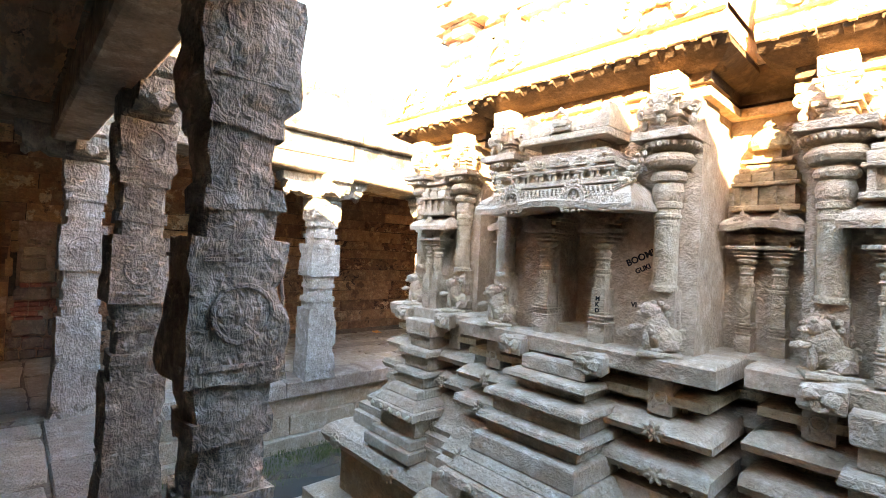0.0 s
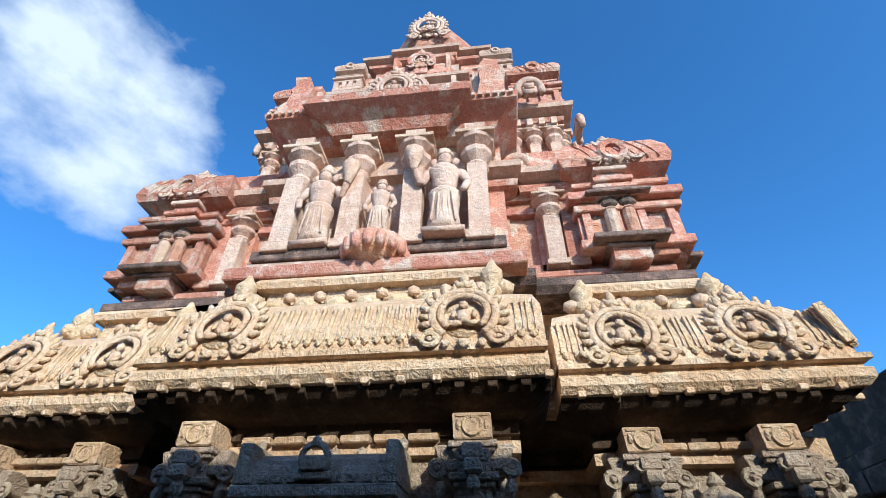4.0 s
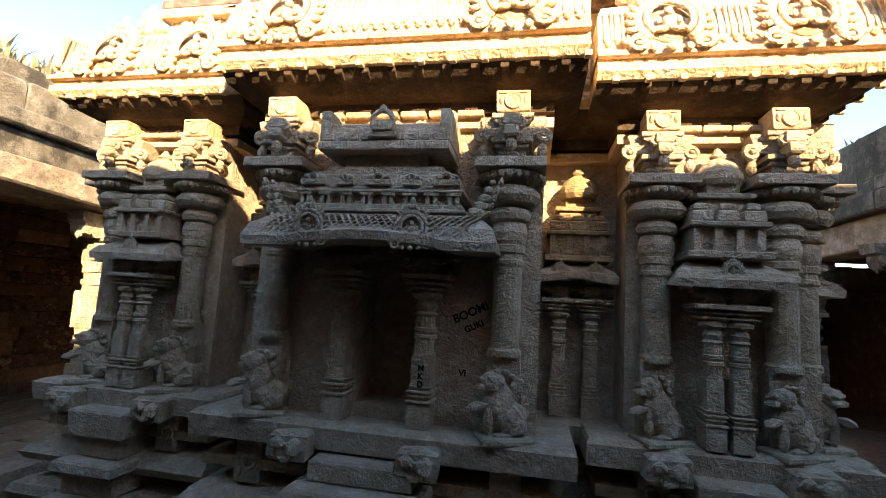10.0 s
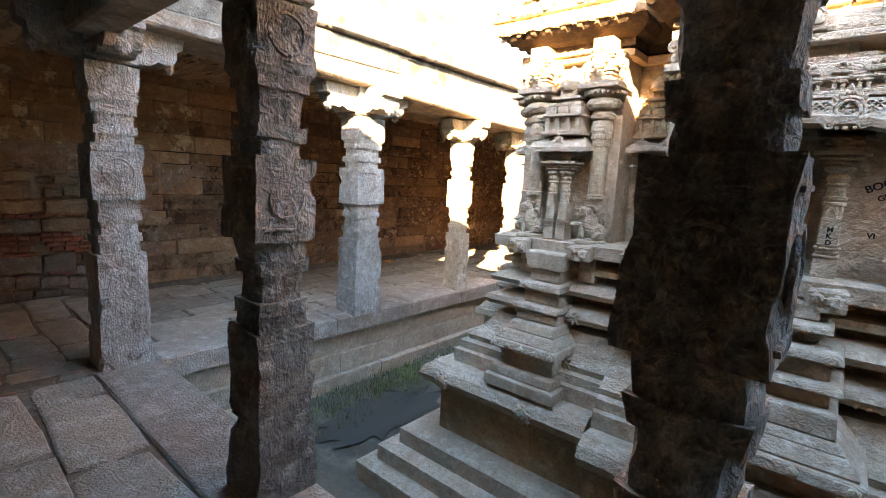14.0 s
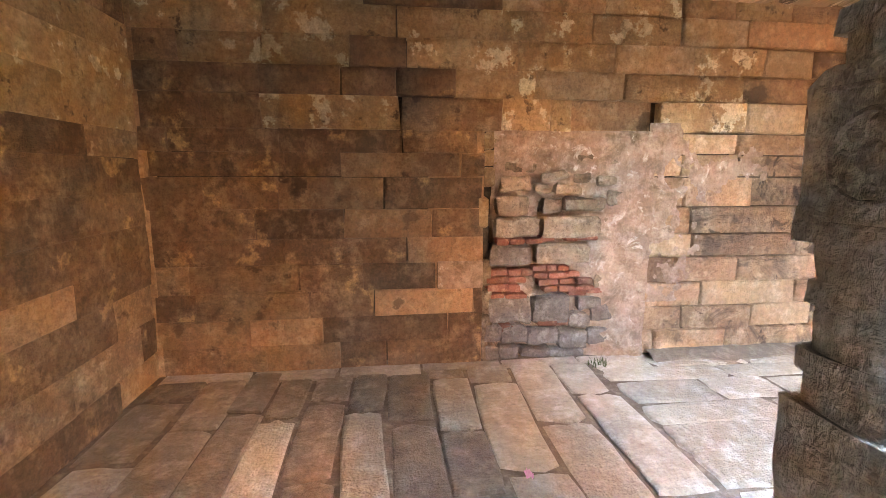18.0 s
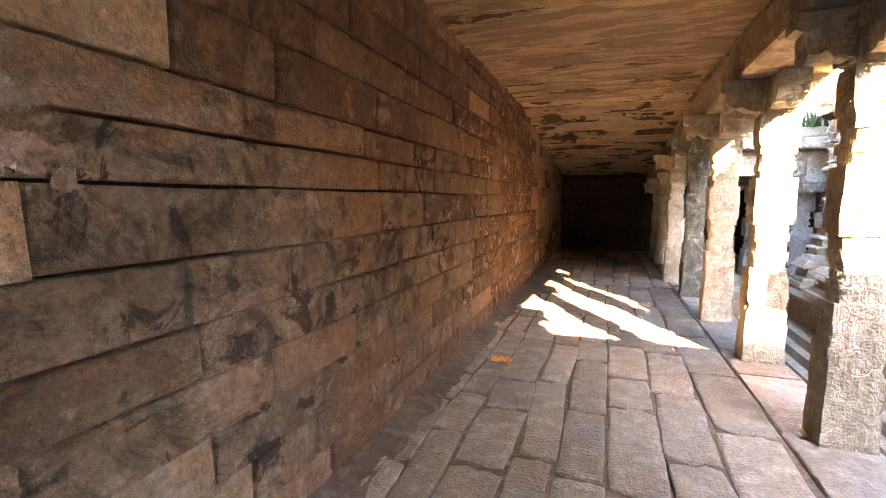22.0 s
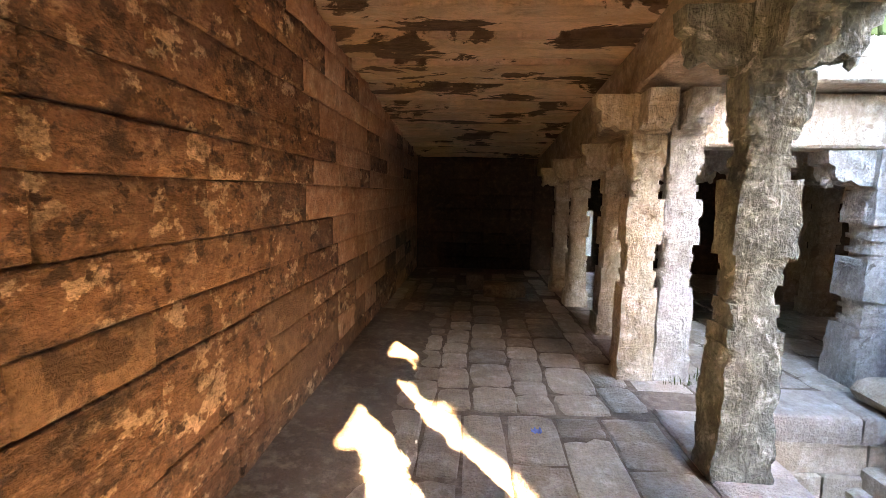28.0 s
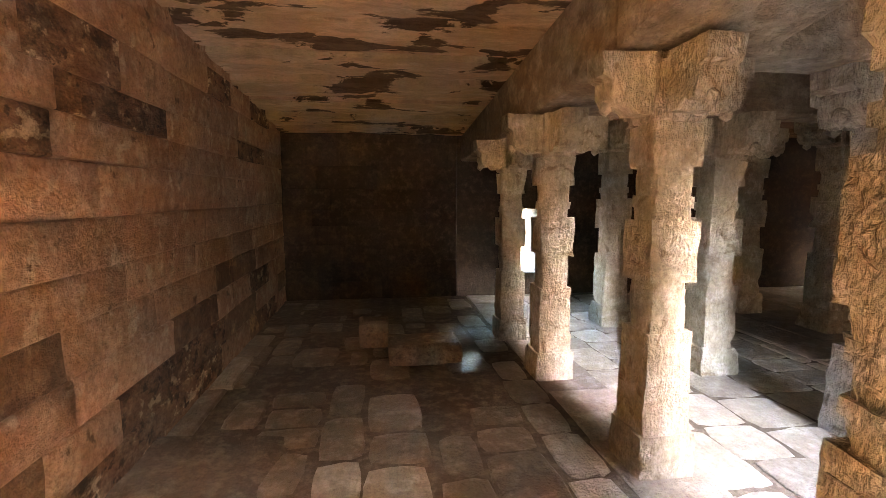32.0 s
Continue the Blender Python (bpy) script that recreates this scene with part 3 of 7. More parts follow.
def cobbles(parent, x0, x1, y0, y1, seed, wlo=0.19, whi=0.36, llo=0.2, lhi=0.52, power=7.0, name="cobble", along="y"):
    """Worn paving blocks with rounded corners, partly sunk in dirt; their long sides run that way."""
    r = random.Random(seed)
    if along == "x":
        x0, x1, y0, y1 = y0, y1, x0, x1
    p = x0
    while p < x1 - 0.1:
        q = min(x1, p + r.uniform(wlo, whi))
        if x1 - q < wlo * 0.5:
            q = x1
        s = y0 - r.uniform(0, llo)
        while s < y1 - 0.1:
            e = min(y1, s + r.uniform(llo, lhi))
            if y1 - e < llo * 0.5:
                e = y1
            s0 = max(s, y0)
            cx, cy, hx, hy = (p + q) / 2 + r.uniform(-0.01, 0.01), (s0 + e) / 2, (q - p) / 2 - r.uniform(-0.002, 0.010), (e - s0) / 2 - r.uniform(-0.002, 0.010)
            s = e
            if hy < 0.06:
                continue
            zt = r.uniform(-0.004, 0.010) - 0.05 * max(0.0, min(1.0, (cy - 10.9) / 1.6)) * r.random() * 0.6 * (cx < -5.6)
            tilt, tb = r.uniform(-0.03, 0.03), r.uniform(-0.05, 0.05)
            ph = [r.uniform(0.94, 1.03) for _ in range(16)]
            rings = []
            for z, f in ((-0.06, 1.0), (zt - 0.012, 1.0), (zt - 0.003, 1 - 0.012 / hx), (zt, 1 - 0.035 / hx)):
                ring = []
                for k in range(16):
                    a = 2 * math.pi * k / 16
                    c, d = math.cos(a), math.sin(a)
                    u = 1 / (abs(c) ** power + abs(d) ** power) ** (1 / power)
                    x, y = hx * c * u * f * ph[k], hy * d * u * (1 - (1 - f) * hx / hy) * ph[(k + 5) % 16]
                    gx, gy = cx + x + y * tb, cy + y - x * tb
                    gx += 0.035 * noise.noise(Vector((gx * 0.9, gy * 0.8, seed)))
                    ring.append((gx, gy, z + x * tilt * (z > -0.05)) if along == "y" else (gy, -gx + x0 + x1, z + x * tilt * (z > -0.05)))
                rings.append(ring)
            bmk = bmesh.new()
            loft(bmk, rings)
            px, py = (cx, cy) if along == "y" else (cy, x0 + x1 - cx)
            # damp by the corner; past y 10.9 shade is put into cobble colour
            darker = px < -4.6 and py < 0.15 and r.random() < 0.7 or px < -5.7 and r.random() < (py - 10.9) / 1.2
            part(name, bmk, M_FLOOR_DARK if darker else M_FLOOR, parent)
        p = q
cobbles(floor_a, WA + 0.02, XA0 - 0.02, 9.6, 15.3, 4)
cobbles(floor_a, WA + 0.02, XA1 - 0.43, 1.0, 9.58, 3, 0.20, 0.36, 0.45, 1.15, 18.0, "paving_slab")
cobbles(floor_a, WA + 0.02, XA1 - 0.43, WB + 0.02, 0.98, 5, 0.24, 0.36, 0.55, 1.1, 15.0, "paving_slab", along="x")
cobbles(floor_a, XA1 - 0.43, XA1, WB + 0.02, 0.98, 15, 0.2, 0.24, 0.4, 0.7, 10.0, "paving_slab")
cobbles(floor_d, XA1 - 0.02, -3.2, 10.2, 15.3, 16, 0.22, 0.4, 0.24, 0.55, 8.0)

cobbles(floor_b, XA1, 1.0, WB + 0.02, YB1 - 0.43, 6, 0.26, 0.42, 0.50, 1.05, 16.0, "paving_slab", along="x")
paving(floor_d, -3.18, 0.6, YD + 0.42, 15.4, "y", 0.40, 0.6, 0.6, 1.2, 8)
paving(floor_a, XA0, XA1, YD + 0.3, 15.4, "y", 0.36, 0.42, 0.5, 0.9, 9)

# ---- walls ----
def block_wall(parent, axis, plane, sgn, a0, a1, z0, z1, mats, seed, holes=(), depth=0.10, gap=(0.002, 0.006), proud=(-0.008, 0.012), clo=0.19, chi=0.31, blo=0.38, bhi=0.85, soft=0.006, lump=0.007, breaks=()):
    """Dressed blocks in courses on a wall whose face looks along sgn on that axis."""
    r = random.Random(seed)
    z = z0
    while z < z1 - 0.01:
        h = r.uniform(clo, chi)
        if z1 - z - h < clo * 0.7:
            h = z1 - z
        ahead = [s_ for s_ in breaks if s_ > z + 0.1]
        if ahead:
            h = ahead[0] - z
        p = a0 - r.uniform(0, blo)
        while p < a1:
            q = p + r.uniform(blo, bhi)
            c, d = max(p, a0), min(q, a1)
            zc = z + h / 2
            for h0, h1, hz0, hz1 in holes:
                if hz0 < zc < hz1 and c < h1 and d > h0:
                    if c >= h0 and d <= h1:
                        d = c
                    elif c < h0:
                        d = h0
                    else:
                        c = h1
            if d - c > 0.05:
                g = r.uniform(*gap) * (0.45 if axis == "x" and not 1.3 < c < 6.5 else 1.0)
                f = r.uniform(*proud)
                j = 0.009
                def pt(u, w, o):
                    u += r.uniform(-j, j)
                    w += r.uniform(-j, j) * 0.6
                    off = plane + sgn * o
                    return (off, u, w) if axis == "x" else (u, off, w)
                bmk = bmesh.new()
                nu, nv = 5, 3
                u0, u1, w0, w1 = c + g + soft, d - g - soft, z + (g + soft) * 0.8, z + h - (g + soft) * 0.8
                sk = [r.uniform(-j, j) for _ in range(4)]
                def face_pt(a, k, inset, o):
                    s, t = a / nu, k / nv
                    uu = u0 + (u1 - u0) * s + (sk[0] * (1 - t) + sk[1] * t) - inset * (1 - 2 * s)
                    ww = w0 + (w1 - w0) * t + (sk[2] * (1 - s) + sk[3] * s) * 0.5 - inset * (1 - 2 * t)
                    off = plane + sgn * o
                    return (off, uu, ww) if axis == "x" else (uu, off, ww)
                def lumpy(a, k):
                    p3 = Vector(face_pt(a, k, 0, 0))
                    return f + lump * (noise.noise(p3 * 4.0) + 0.8 * noise.noise(p3 * 11.0))
                flip = (axis == "x") == (sgn > 0)
                G = [[bmk.verts.new(face_pt(a, k, 0, lumpy(a, k))) for k in range(nv + 1)] for a in range(nu + 1)]
                for a in range(nu):
                    for k in range(nv):
                        quad = (G[a][k], G[a + 1][k], G[a + 1][k + 1], G[a][k + 1])
                        bmk.faces.new(quad if flip else quad[::-1]).smooth = True
                loop = [(a, 0) for a in range(nu)] + [(nu, k) for k in range(nv)] + [(a, nv) for a in range(nu, 0, -1)] + [(0, k) for k in range(nv, 0, -1)]
                ed = [G[a][k] for a, k in loop]
                mid_ = [bmk.verts.new(face_pt(a, k, soft, f - soft)) for a, k in loop]
                bk = [bmk.verts.new(face_pt(a, k, soft, -depth)) for a, k in loop]
                for A, B in ((ed, mid_), (mid_, bk)):
                    for k in range(len(loop)):
                        quad = (A[k], B[k], B[(k + 1) % len(loop)], A[(k + 1) % len(loop)])
                        bmk.faces.new(quad if flip else quad[::-1])
                part("stone_block", bmk, mats(r, (c + d) / 2, z) if callable(mats) else r.choice(mats), parent)
            p = q
        z += h

PALE = (-0.19, 0.147, 0.60, 0.81)
PATCH = (0.15, 1.46, 0.0, 1.76)
NICHE = (0.80, 1.44, 1.76, 1.99)
def backing(name, x0, x1, y0, y1, z0, z1, mat, label):
    bm = bmesh.new()
    bm_box(bm, x0, x1, y0, y1, z0, z1)
    return tagged(part(name, bm, mat), label, kind="structure")
wall_a = backing("wall_west", WA - 0.7, WA - 0.16, WB - 0.6, 18, GROUND, 2.9, M_JOINT, "long back wall of brown stained stone blocks")
wall_b = backing("wall_south", WA - 0.16, 6.5, WB - 0.6, WB - 0.03, GROUND, 2.9, M_JOINT, "back wall of brown stained stone blocks")
# back wall across: dark stone, with its shade put into the colour
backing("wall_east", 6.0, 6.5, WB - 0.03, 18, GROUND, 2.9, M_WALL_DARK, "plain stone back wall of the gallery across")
def wall_stone(r, y, z):
    """Dark blocks by the corner and high up, lime-flecked upper courses, red-brown ones farther on."""
    if y > 9.0 and z < 0.75 and r.random() < 0.4:
        return M_WALL_DARK
    # far wall: orange render, with extra brightness put into its colour
    if (y > 10.4 or y > 9.8 and z > 1.0) and r.random() < 0.8:
        return M_WALL_ORANGE
    if r.random() < (y - 5.0) / 3.2:
        return M_WALL_RED
    if 2.1 < y < 5.4 and z < 1.7 and r.random() < 0.62 - 0.12 * abs(y - 3.2):
        return M_WALL_STAINED
    if y > 2.8 and z > 1.7 and r.random() < 0.8:
        return M_WALL_DARK
    if y > 3.4:
        return M_WALL if r.random() < 0.16 else M_WALL_DARK if r.random() < 0.15 else M_WALL_BROWN
    if z > 1.7 and y < 2.3 and r.random() < 0.7:
        return M_WALL_LIME
    if y > 2.0 and r.random() < 0.55:
        return M_WALL_BROWN if r.random() < 0.5 else M_WALL_BUFF
    if y < 0.2:
        return M_WALL_BROWN if r.random() < 0.15 else M_WALL if r.random() < (0.08 if z > 0.7 else 0.3) else M_WALL_DARK
    return M_WALL_BROWN if r.random() < 0.18 else M_WALL_BUFF if r.random() < 0.35 else M_WALL
COURSES = (0.20, 0.40, 0.60, 0.80, 0.99, 1.20, 1.43, 1.60, 1.76, 1.99, 2.18, 2.38, 2.58)
block_wall(wall_a, "x", WA, 1, WB, 15.4, 0.0, 2.75, wall_stone, 11, (PATCH, NICHE), gap=(0.004, 0.015), soft=0.006, clo=0.17, chi=0.27, blo=0.34, bhi=0.98, lump=0.008, proud=(-0.008, 0.008), breaks=COURSES)
bm = bmesh.new()
bm_box(bm, WA - 0.05, WA + 0.017, *PALE, 0.006)
shake(bm.verts, 0.006, 6, 2)
part("stone_block", bm, M_PLASTER, wall_a, "pale buff stone block")
block_wall(wall_b, "y", WB, 1, WA, -3.6, 0.0, 2.75, lambda r, x, z: wall_stone(r, 0.0, z), 13, gap=(0.0005, 0.0035), soft=0.008, clo=0.17, chi=0.26, bhi=0.95)
bm = bmesh.new()
bm_box(bm, -3.6, 6.0, WB - 0.03, WB, 0.0, 2.75)
tagged(part("wall_south_plain", bm, M_WALL), "plain brown stone wall in shade", kind="structure")
bm = bmesh.new()
bm_box(bm, WA - 0.16, WA + 0.002, WB - 0.03, WB + 0.03, 0.0, 2.72)
part("corner_stone", bm, M_WALL, wall_a)
# low worn footing along the wall
for i in range(26):
    a = WB + 0.02 + i * 0.62
    if a > 13.5:
        break
    w = rng.uniform(0.10, 0.2) if not 0.4 < a < 1.6 else 0.08
    bm = bmesh.new()
    shake(bm_box(bm, WA - 0.02, WA + w, a + 0.01, a + 0.61, -0.03, rng.uniform(0.005, 0.02), 0.012), 0.015, 5)
    part("footing_stone", bm, M_FLOOR, wall_a)

# dirt gathered at the foot of the wall
vs, fs = [], []
ny = 150
for i in range(ny + 1):
    y = 1.5 + 10.5 * i / ny
    wd = 0.20 + 0.42 * max(0.0, min(1.0, (y - 7.6) / 1.6)) + 0.10 * noise.noise(Vector((y * 1.6, 0, 0))) + 0.05 * noise.noise(Vector((y * 6, 0, 3)))
    for k, (s, z) in enumerate(((0.0, 0.050), (0.3, 0.042), (0.6, 0.026), (0.85, 0.014), (1.0, -0.005))):
        vs.append((WA - 0.02 + wd * s * 1.1, y, z + (0.012 * noise.noise(Vector((y * 9, s * 5, 1))) if k < 4 else 0)))
for i in range(ny):
    for k in range(4):
        p = i * 5 + k
        fs.append((p, p + 1, p + 6, p + 5))
me = bpy.data.meshes.new("dirt_bank")
me.from_pydata(vs, [], fs)
me.materials.append(M_DIRT)
tagged(new("dirt_bank", me), "loose dark dirt gathered along the foot of the wall", kind="stuff")

# walled-up opening: plaster, rubble and brick
bm = bmesh.new()
nu, nv = 52, 64
vv = [[None] * (nv + 1) for _ in range(nu + 1)]
for i in range(nu + 1):
    for j in range(nv + 1):
        y, z = PATCH[0] + 0.07 + (PATCH[1] - PATCH[0] - 0.07) * i / nu, 1.77 * j / nv
        loss = max(0.0, min(1.0, (1.03 - (y - 0.15)) * 2.6 + 0.5 * noise.noise(Vector((y * 4, z * 4, 1)))))
        loss *= max(0.0, min(1.0, (1.50 - z) * 4 + 0.8 * noise.noise(Vector((y * 6, z * 6, 3)))))
        x = WA - 0.012 + 0.034 * max(0.0, min(1.0, (y - 1.0) / 0.4)) - 0.105 * loss + 0.028 * noise.noise(Vector((y * 8, z * 9, 0))) + 0.010 * noise.noise(Vector((y * 25, z * 25, 0)))
        vv[i][j] = bm.verts.new((x, y, z))
for i in range(nu):
    for j in range(nv):
        bm.faces.new((vv[i][j], vv[i + 1][j], vv[i + 1][j + 1], vv[i][j + 1]))
part("plaster_infill", bm, M_PLASTER, wall_a, "patchy lime plaster over a walled-up opening", smooth=True)
def rubble(y0, y1, z0, z1, mat, name, out=0.03, amp=0.016):
    bmk = bmesh.new()
    bm_box(bmk, WA - 0.12, WA - 0.03 + out, y0, y1, z0, z1, 0.016)
    bmesh.ops.subdivide_edges(bmk, edges=bmk.edges[:], cuts=2, use_grid_fill=True)
    shake(bmk.verts, amp, 7, y0 + z0)
    shake(bmk.verts, amp * 0.4, 22, y0)
    part(name, bmk, mat, wall_a)
for y0, y1, z0, z1 in ((0.28, 0.50, 1.31, 1.44), (0.31, 0.55, 1.47, 1.54), (0.70, 0.90, 1.30, 1.38), (0.79, 1.08, 1.18, 1.28), (0.61, 0.77, 1.16, 1.27), (0.26, 0.49, 1.15, 1.28), (0.26, 0.59, 0.98, 1.13), (0.61, 1.06, 0.97, 1.13), (0.21, 0.52, 0.76, 0.92), (0.57, 0.99, 0.77, 0.92), (0.20, 0.53, 0.31, 0.51), (0.56, 0.84, 0.29, 0.51), (0.86, 1.02, 0.24, 0.37), (0.17, 0.30, 0.16, 0.29), (0.32, 0.50, 0.14, 0.28), (0.52, 0.76, 0.12, 0.25), (0.78, 1.0, 0.08, 0.22), (0.18, 0.28, 0.02, 0.14), (0.30, 0.44, 0.01, 0.12), (0.46, 0.70, 0.01, 0.10), (0.72, 0.98, 0.0, 0.07), (0.55, 0.66, 1.31, 1.37), (0.93, 1.10, 0.40, 0.50), (1.05, 1.22, 1.52, 1.60), (0.86, 0.98, 1.52, 1.60), (1.02, 1.16, 1.36, 1.44), (1.2, 1.3, 1.36, 1.44), (0.60, 0.80, 1.40, 1.47), (0.84, 0.97, 1.40, 1.47), (1.12, 1.24, 1.20, 1.32), (1.10, 1.28, 1.00, 1.12), (1.04, 1.22, 0.56, 0.68), (1.04, 1.20, 0.30, 0.46), (1.02, 1.24, 0.10, 0.24)):
    rubble(y0, y1, z0, z1, M_RUBBLE_GREY if z0 < 0.55 or (z0 > 0.7 and y0 < 0.3 and z0 < 0.9) else M_RUBBLE, "rubble_stone", rng.uniform(0.012, 0.04) if z0 < 1.5 else 0.012, 0.024)
for z, ya, yb, h in ((0.925, 0.26, 0.56, 0.045), (0.94, 0.60, 0.76, 0.045), (0.68, 0.18, 0.54, 0.05), (0.62, 0.18, 0.50, 0.05), (0.56, 0.19, 0.44, 0.05), (0.71, 0.55, 0.86, 0.045), (0.655, 0.56, 0.92, 0.045), (0.60, 0.60, 0.98, 0.045), (0.545, 0.64, 1.02, 0.045), (0.27, 0.60, 0.84, 0.045), (0.495, 0.22, 0.46, 0.045), (0.945, 0.80, 1.0, 0.04), (0.52, 0.84, 1.10, 0.05), (0.24, 0.30, 0.46, 0.045)):
    y = ya
    while y < yb - 0.05:
        w = rng.uniform(0.08, 0.17)
        bmk = bmesh.new()
        shake(bm_box(bmk, WA - 0.11, WA - 0.012 + rng.uniform(-0.014, 0.012), y, y + w, z + rng.uniform(-0.006, 0.006), z + h, 0.008), 0.008, 12, y + z)
        part("brick", bmk, M_BRICK, wall_a)
        y += w + rng.uniform(0.006, 0.016)
bm = bmesh.new()
bm_box(bm, WA - 0.12, WA - 0.035, -0.25, 0.155, 0.0, 1.76)
part("core_masonry", bm, M_WALL, wall_a)
rubble(0.115, 0.185, 1.06, 1.29, M_WALL, "rubble_stone", 0.04, 0.008)
for y0, y1, z0, z1 in ((0.15, 0.235, 0.0, 0.19), (0.15, 0.225, 0.20, 0.37), (0.155, 0.23, 0.38, 0.58), (0.15, 0.215, 0.60, 0.80), (0.16, 0.235, 1.36, 1.50), (0.15, 0.24, 1.51, 1.63), (0.15, 0.235, 1.64, 1.75)):
    rubble(y0, y1, z0, z1, M_WALL if z0 > 0.9 else M_RUBBLE, "rubble_stone", 0.02, 0.010)
# thin plaster skin past the opening
bm = bmesh.new()
nu, nv = 270, 210
pts = {}
for i in range(nu + 1):
    for j in range(nv + 1):
        y, z = 1.40 + 1.0 * i / nu, 0.45 + 1.38 * j / nv
        pts[i, j] = (WA + 0.016 + 0.004 * noise.noise(Vector((y * 12, z * 12, 5))), y + 0.006 * noise.noise(Vector((y * 90, z * 90, 1))), z + 0.006 * noise.noise(Vector((y * 90, z * 90, 7))))
made = {}
def at_(k):
    if k not in made:
        made[k] = bm.verts.new(pts[k])
    return made[k]
for i in range(nu):
    for j in range(nv):
        _, y, z = pts[i, j]
        if noise.fractal(Vector((y * 2.2, z * 2.2, 9)), 1.0, 2.0, 5) + 0.35 * noise.noise(Vector((y * 14, z * 14, 2))) + 0.70 - 1.05 * (y - 1.4) / 0.95 - 0.9 * abs(z - 1.3) > 0.05:
            bm.faces.new((at_((i, j)), at_((i + 1, j)), at_((i + 1, j + 1)), at_((i, j + 1))))
part("plaster_skin", bm, M_PLASTER, wall_a, "peeling skin of pale plaster", smooth=True)
# putlog recess over the opening
bm = bmesh.new()
bm_box(bm, WA - 0.17, WA - 0.15, NICHE[0] - 0.05, NICHE[1] + 0.05, NICHE[2] - 0.05, NICHE[3] + 0.05)
part("recess_back", bm, M_WALL, wall_a)

# end wall of the long gallery and outer wall of the hall with its doorway
def box_struct(name, x0, x1, y0, y1, z0, z1, mat, label):
    bm = bmesh.new()
    bm_box(bm, x0, x1, y0, y1, z0, z1)
    return tagged(part(name, bm, mat), label, kind="structure")
YE = 15.45
# shade of the deep gallery end is put into this wall's near-black colour
wall_n = box_struct("wall_gallery_end", WA - 0.1, XA0 - 0.12, YE, YE + 0.5, -0.05, 2.75, M_SHADE_DARK, "dark end wall of the gallery")
block_wall(wall_n, "y", YE, -1, WA, XA0 - 0.12, 0.0, 2.1, [M_SHADE_DARK], 21)
DOOR = (-4.90, -4.52)
# hall's outer wall likewise: its dimness is put into the stone colour
box_struct("wall_north_west", XA0 - 0.11, DOOR[0], 15.45, 15.95, -0.05, 2.9, M_SHADE_DARK, "brown stone wall in shade")
box_struct("wall_north_east", DOOR[1], 6.5, 15.45, 15.95, -0.05, 2.9, M_SHADE_DARK, "brown stone wall in shade")
box_struct("wall_north_over", DOOR[0], DOOR[1], 15.45, 15.95, 1.12, 2.9, M_SHADE_DARK, "stone lintel over a narrow doorway")
box_struct("wall_north_under", DOOR[0], DOOR[1], 15.45, 15.95, -0.05, 0.28, M_SHADE_DARK, "stone sill under a narrow opening")

# ---- ceilings and roofs ----
def flaked(bm, x0, x1, y0, y1, z, nx=34, ny=7):
    """Uneven flaking underside of a ceiling slab."""
    rows = []
    for i in range(nx + 1):
        row = []
        for k in range(ny + 1):
            x, y = x0 + (x1 - x0) * i / nx, y0 + (y1 - y0) * k / ny
            q = noise.noise(Vector((x * 2.2, y * 8.0, 1))) + 0.7 * noise.noise(Vector((x * 5.0, y * 19.0, 4)))
            row.append(bm.verts.new((x, y, z + 0.012 * (1 if q > 0.15 else 0) + 0.006 * q + 0.02 * (k in (0, ny) or i in (0, nx)))))
        rows.append(row)
    for i in range(nx):
        for k in range(ny):
            bm.faces.new((rows[i][k], rows[i][k + 1], rows[i + 1][k + 1], rows[i + 1][k]))
def ceiling_long(y0, y1, seed):
    bm = bmesh.new()
    r = random.Random(seed)
    y = y0
    while y < y1:
        e = min(y1, y + r.uniform(0.42, 0.62))
        z = ceil_z((y + e) / 2) + r.uniform(-0.008, 0.008)
        bm_box(bm, WA - 0.2, XA1 - 0.02, y + 0.004, e - 0.004, z + 0.03, z + 0.22)
        flaked(bm, WA - 0.2, XA1 - 0.02, y + 0.004, e - 0.004, z)
        y = e
    return bm
tagged(part("ceiling_long", ceiling_long(WB - 0.4, 8.3, 2), M_CEIL), "flaking brown stone slab ceiling", kind="structure")
tagged(part("ceiling_long_end", ceiling_long(8.3, 15.8, 3), M_CEIL_PALE), "peeling limewashed stone slab ceiling with dark bare patches", kind="structure")
def ceiling_front():
    bm = bmesh.new()
    r = random.Random(5)
    x = XA1 - 0.02
    while x < 6.3:
        e = x + r.uniform(0.45, 0.65)
        z = 2.69 + r.uniform(-0.008, 0.008)
        bm_box(bm, x + 0.004, e - 0.004, WB - 0.3, YB1 - 0.25, z, z + 0.22)
        x = e
    return bm
tagged(part("ceiling_front", ceiling_front(), M_CEIL), "flaking brown stone slab ceiling", kind="structure")
bm = bmesh.new()
y = YD + 0.6
r_ = random.Random(12)
while y < 15.9:
    e = y + r_.uniform(0.5, 0.7)
    z = ceil_z(y) + 0.0 + r_.uniform(-0.01, 0.01)
    bm_box(bm, XA1 - 0.02, 6.4, y + 0.004, e - 0.004, z, z + 0.22)
    y = e
# hall ceiling darkened: the hall's dimness is put into its colour
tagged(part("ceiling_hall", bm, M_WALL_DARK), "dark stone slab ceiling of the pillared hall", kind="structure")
bm = bmesh.new()
bm_box(bm, XC + 0.02, 6.4, YB1 - 0.05, YD + 0.34, 2.80, 3.0)
# ceiling across, also with shade put into its dark colour
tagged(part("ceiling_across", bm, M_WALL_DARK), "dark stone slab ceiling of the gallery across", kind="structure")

def beam_z(y):
    """Underside of the gallery beam: it comes down towards the far hall."""
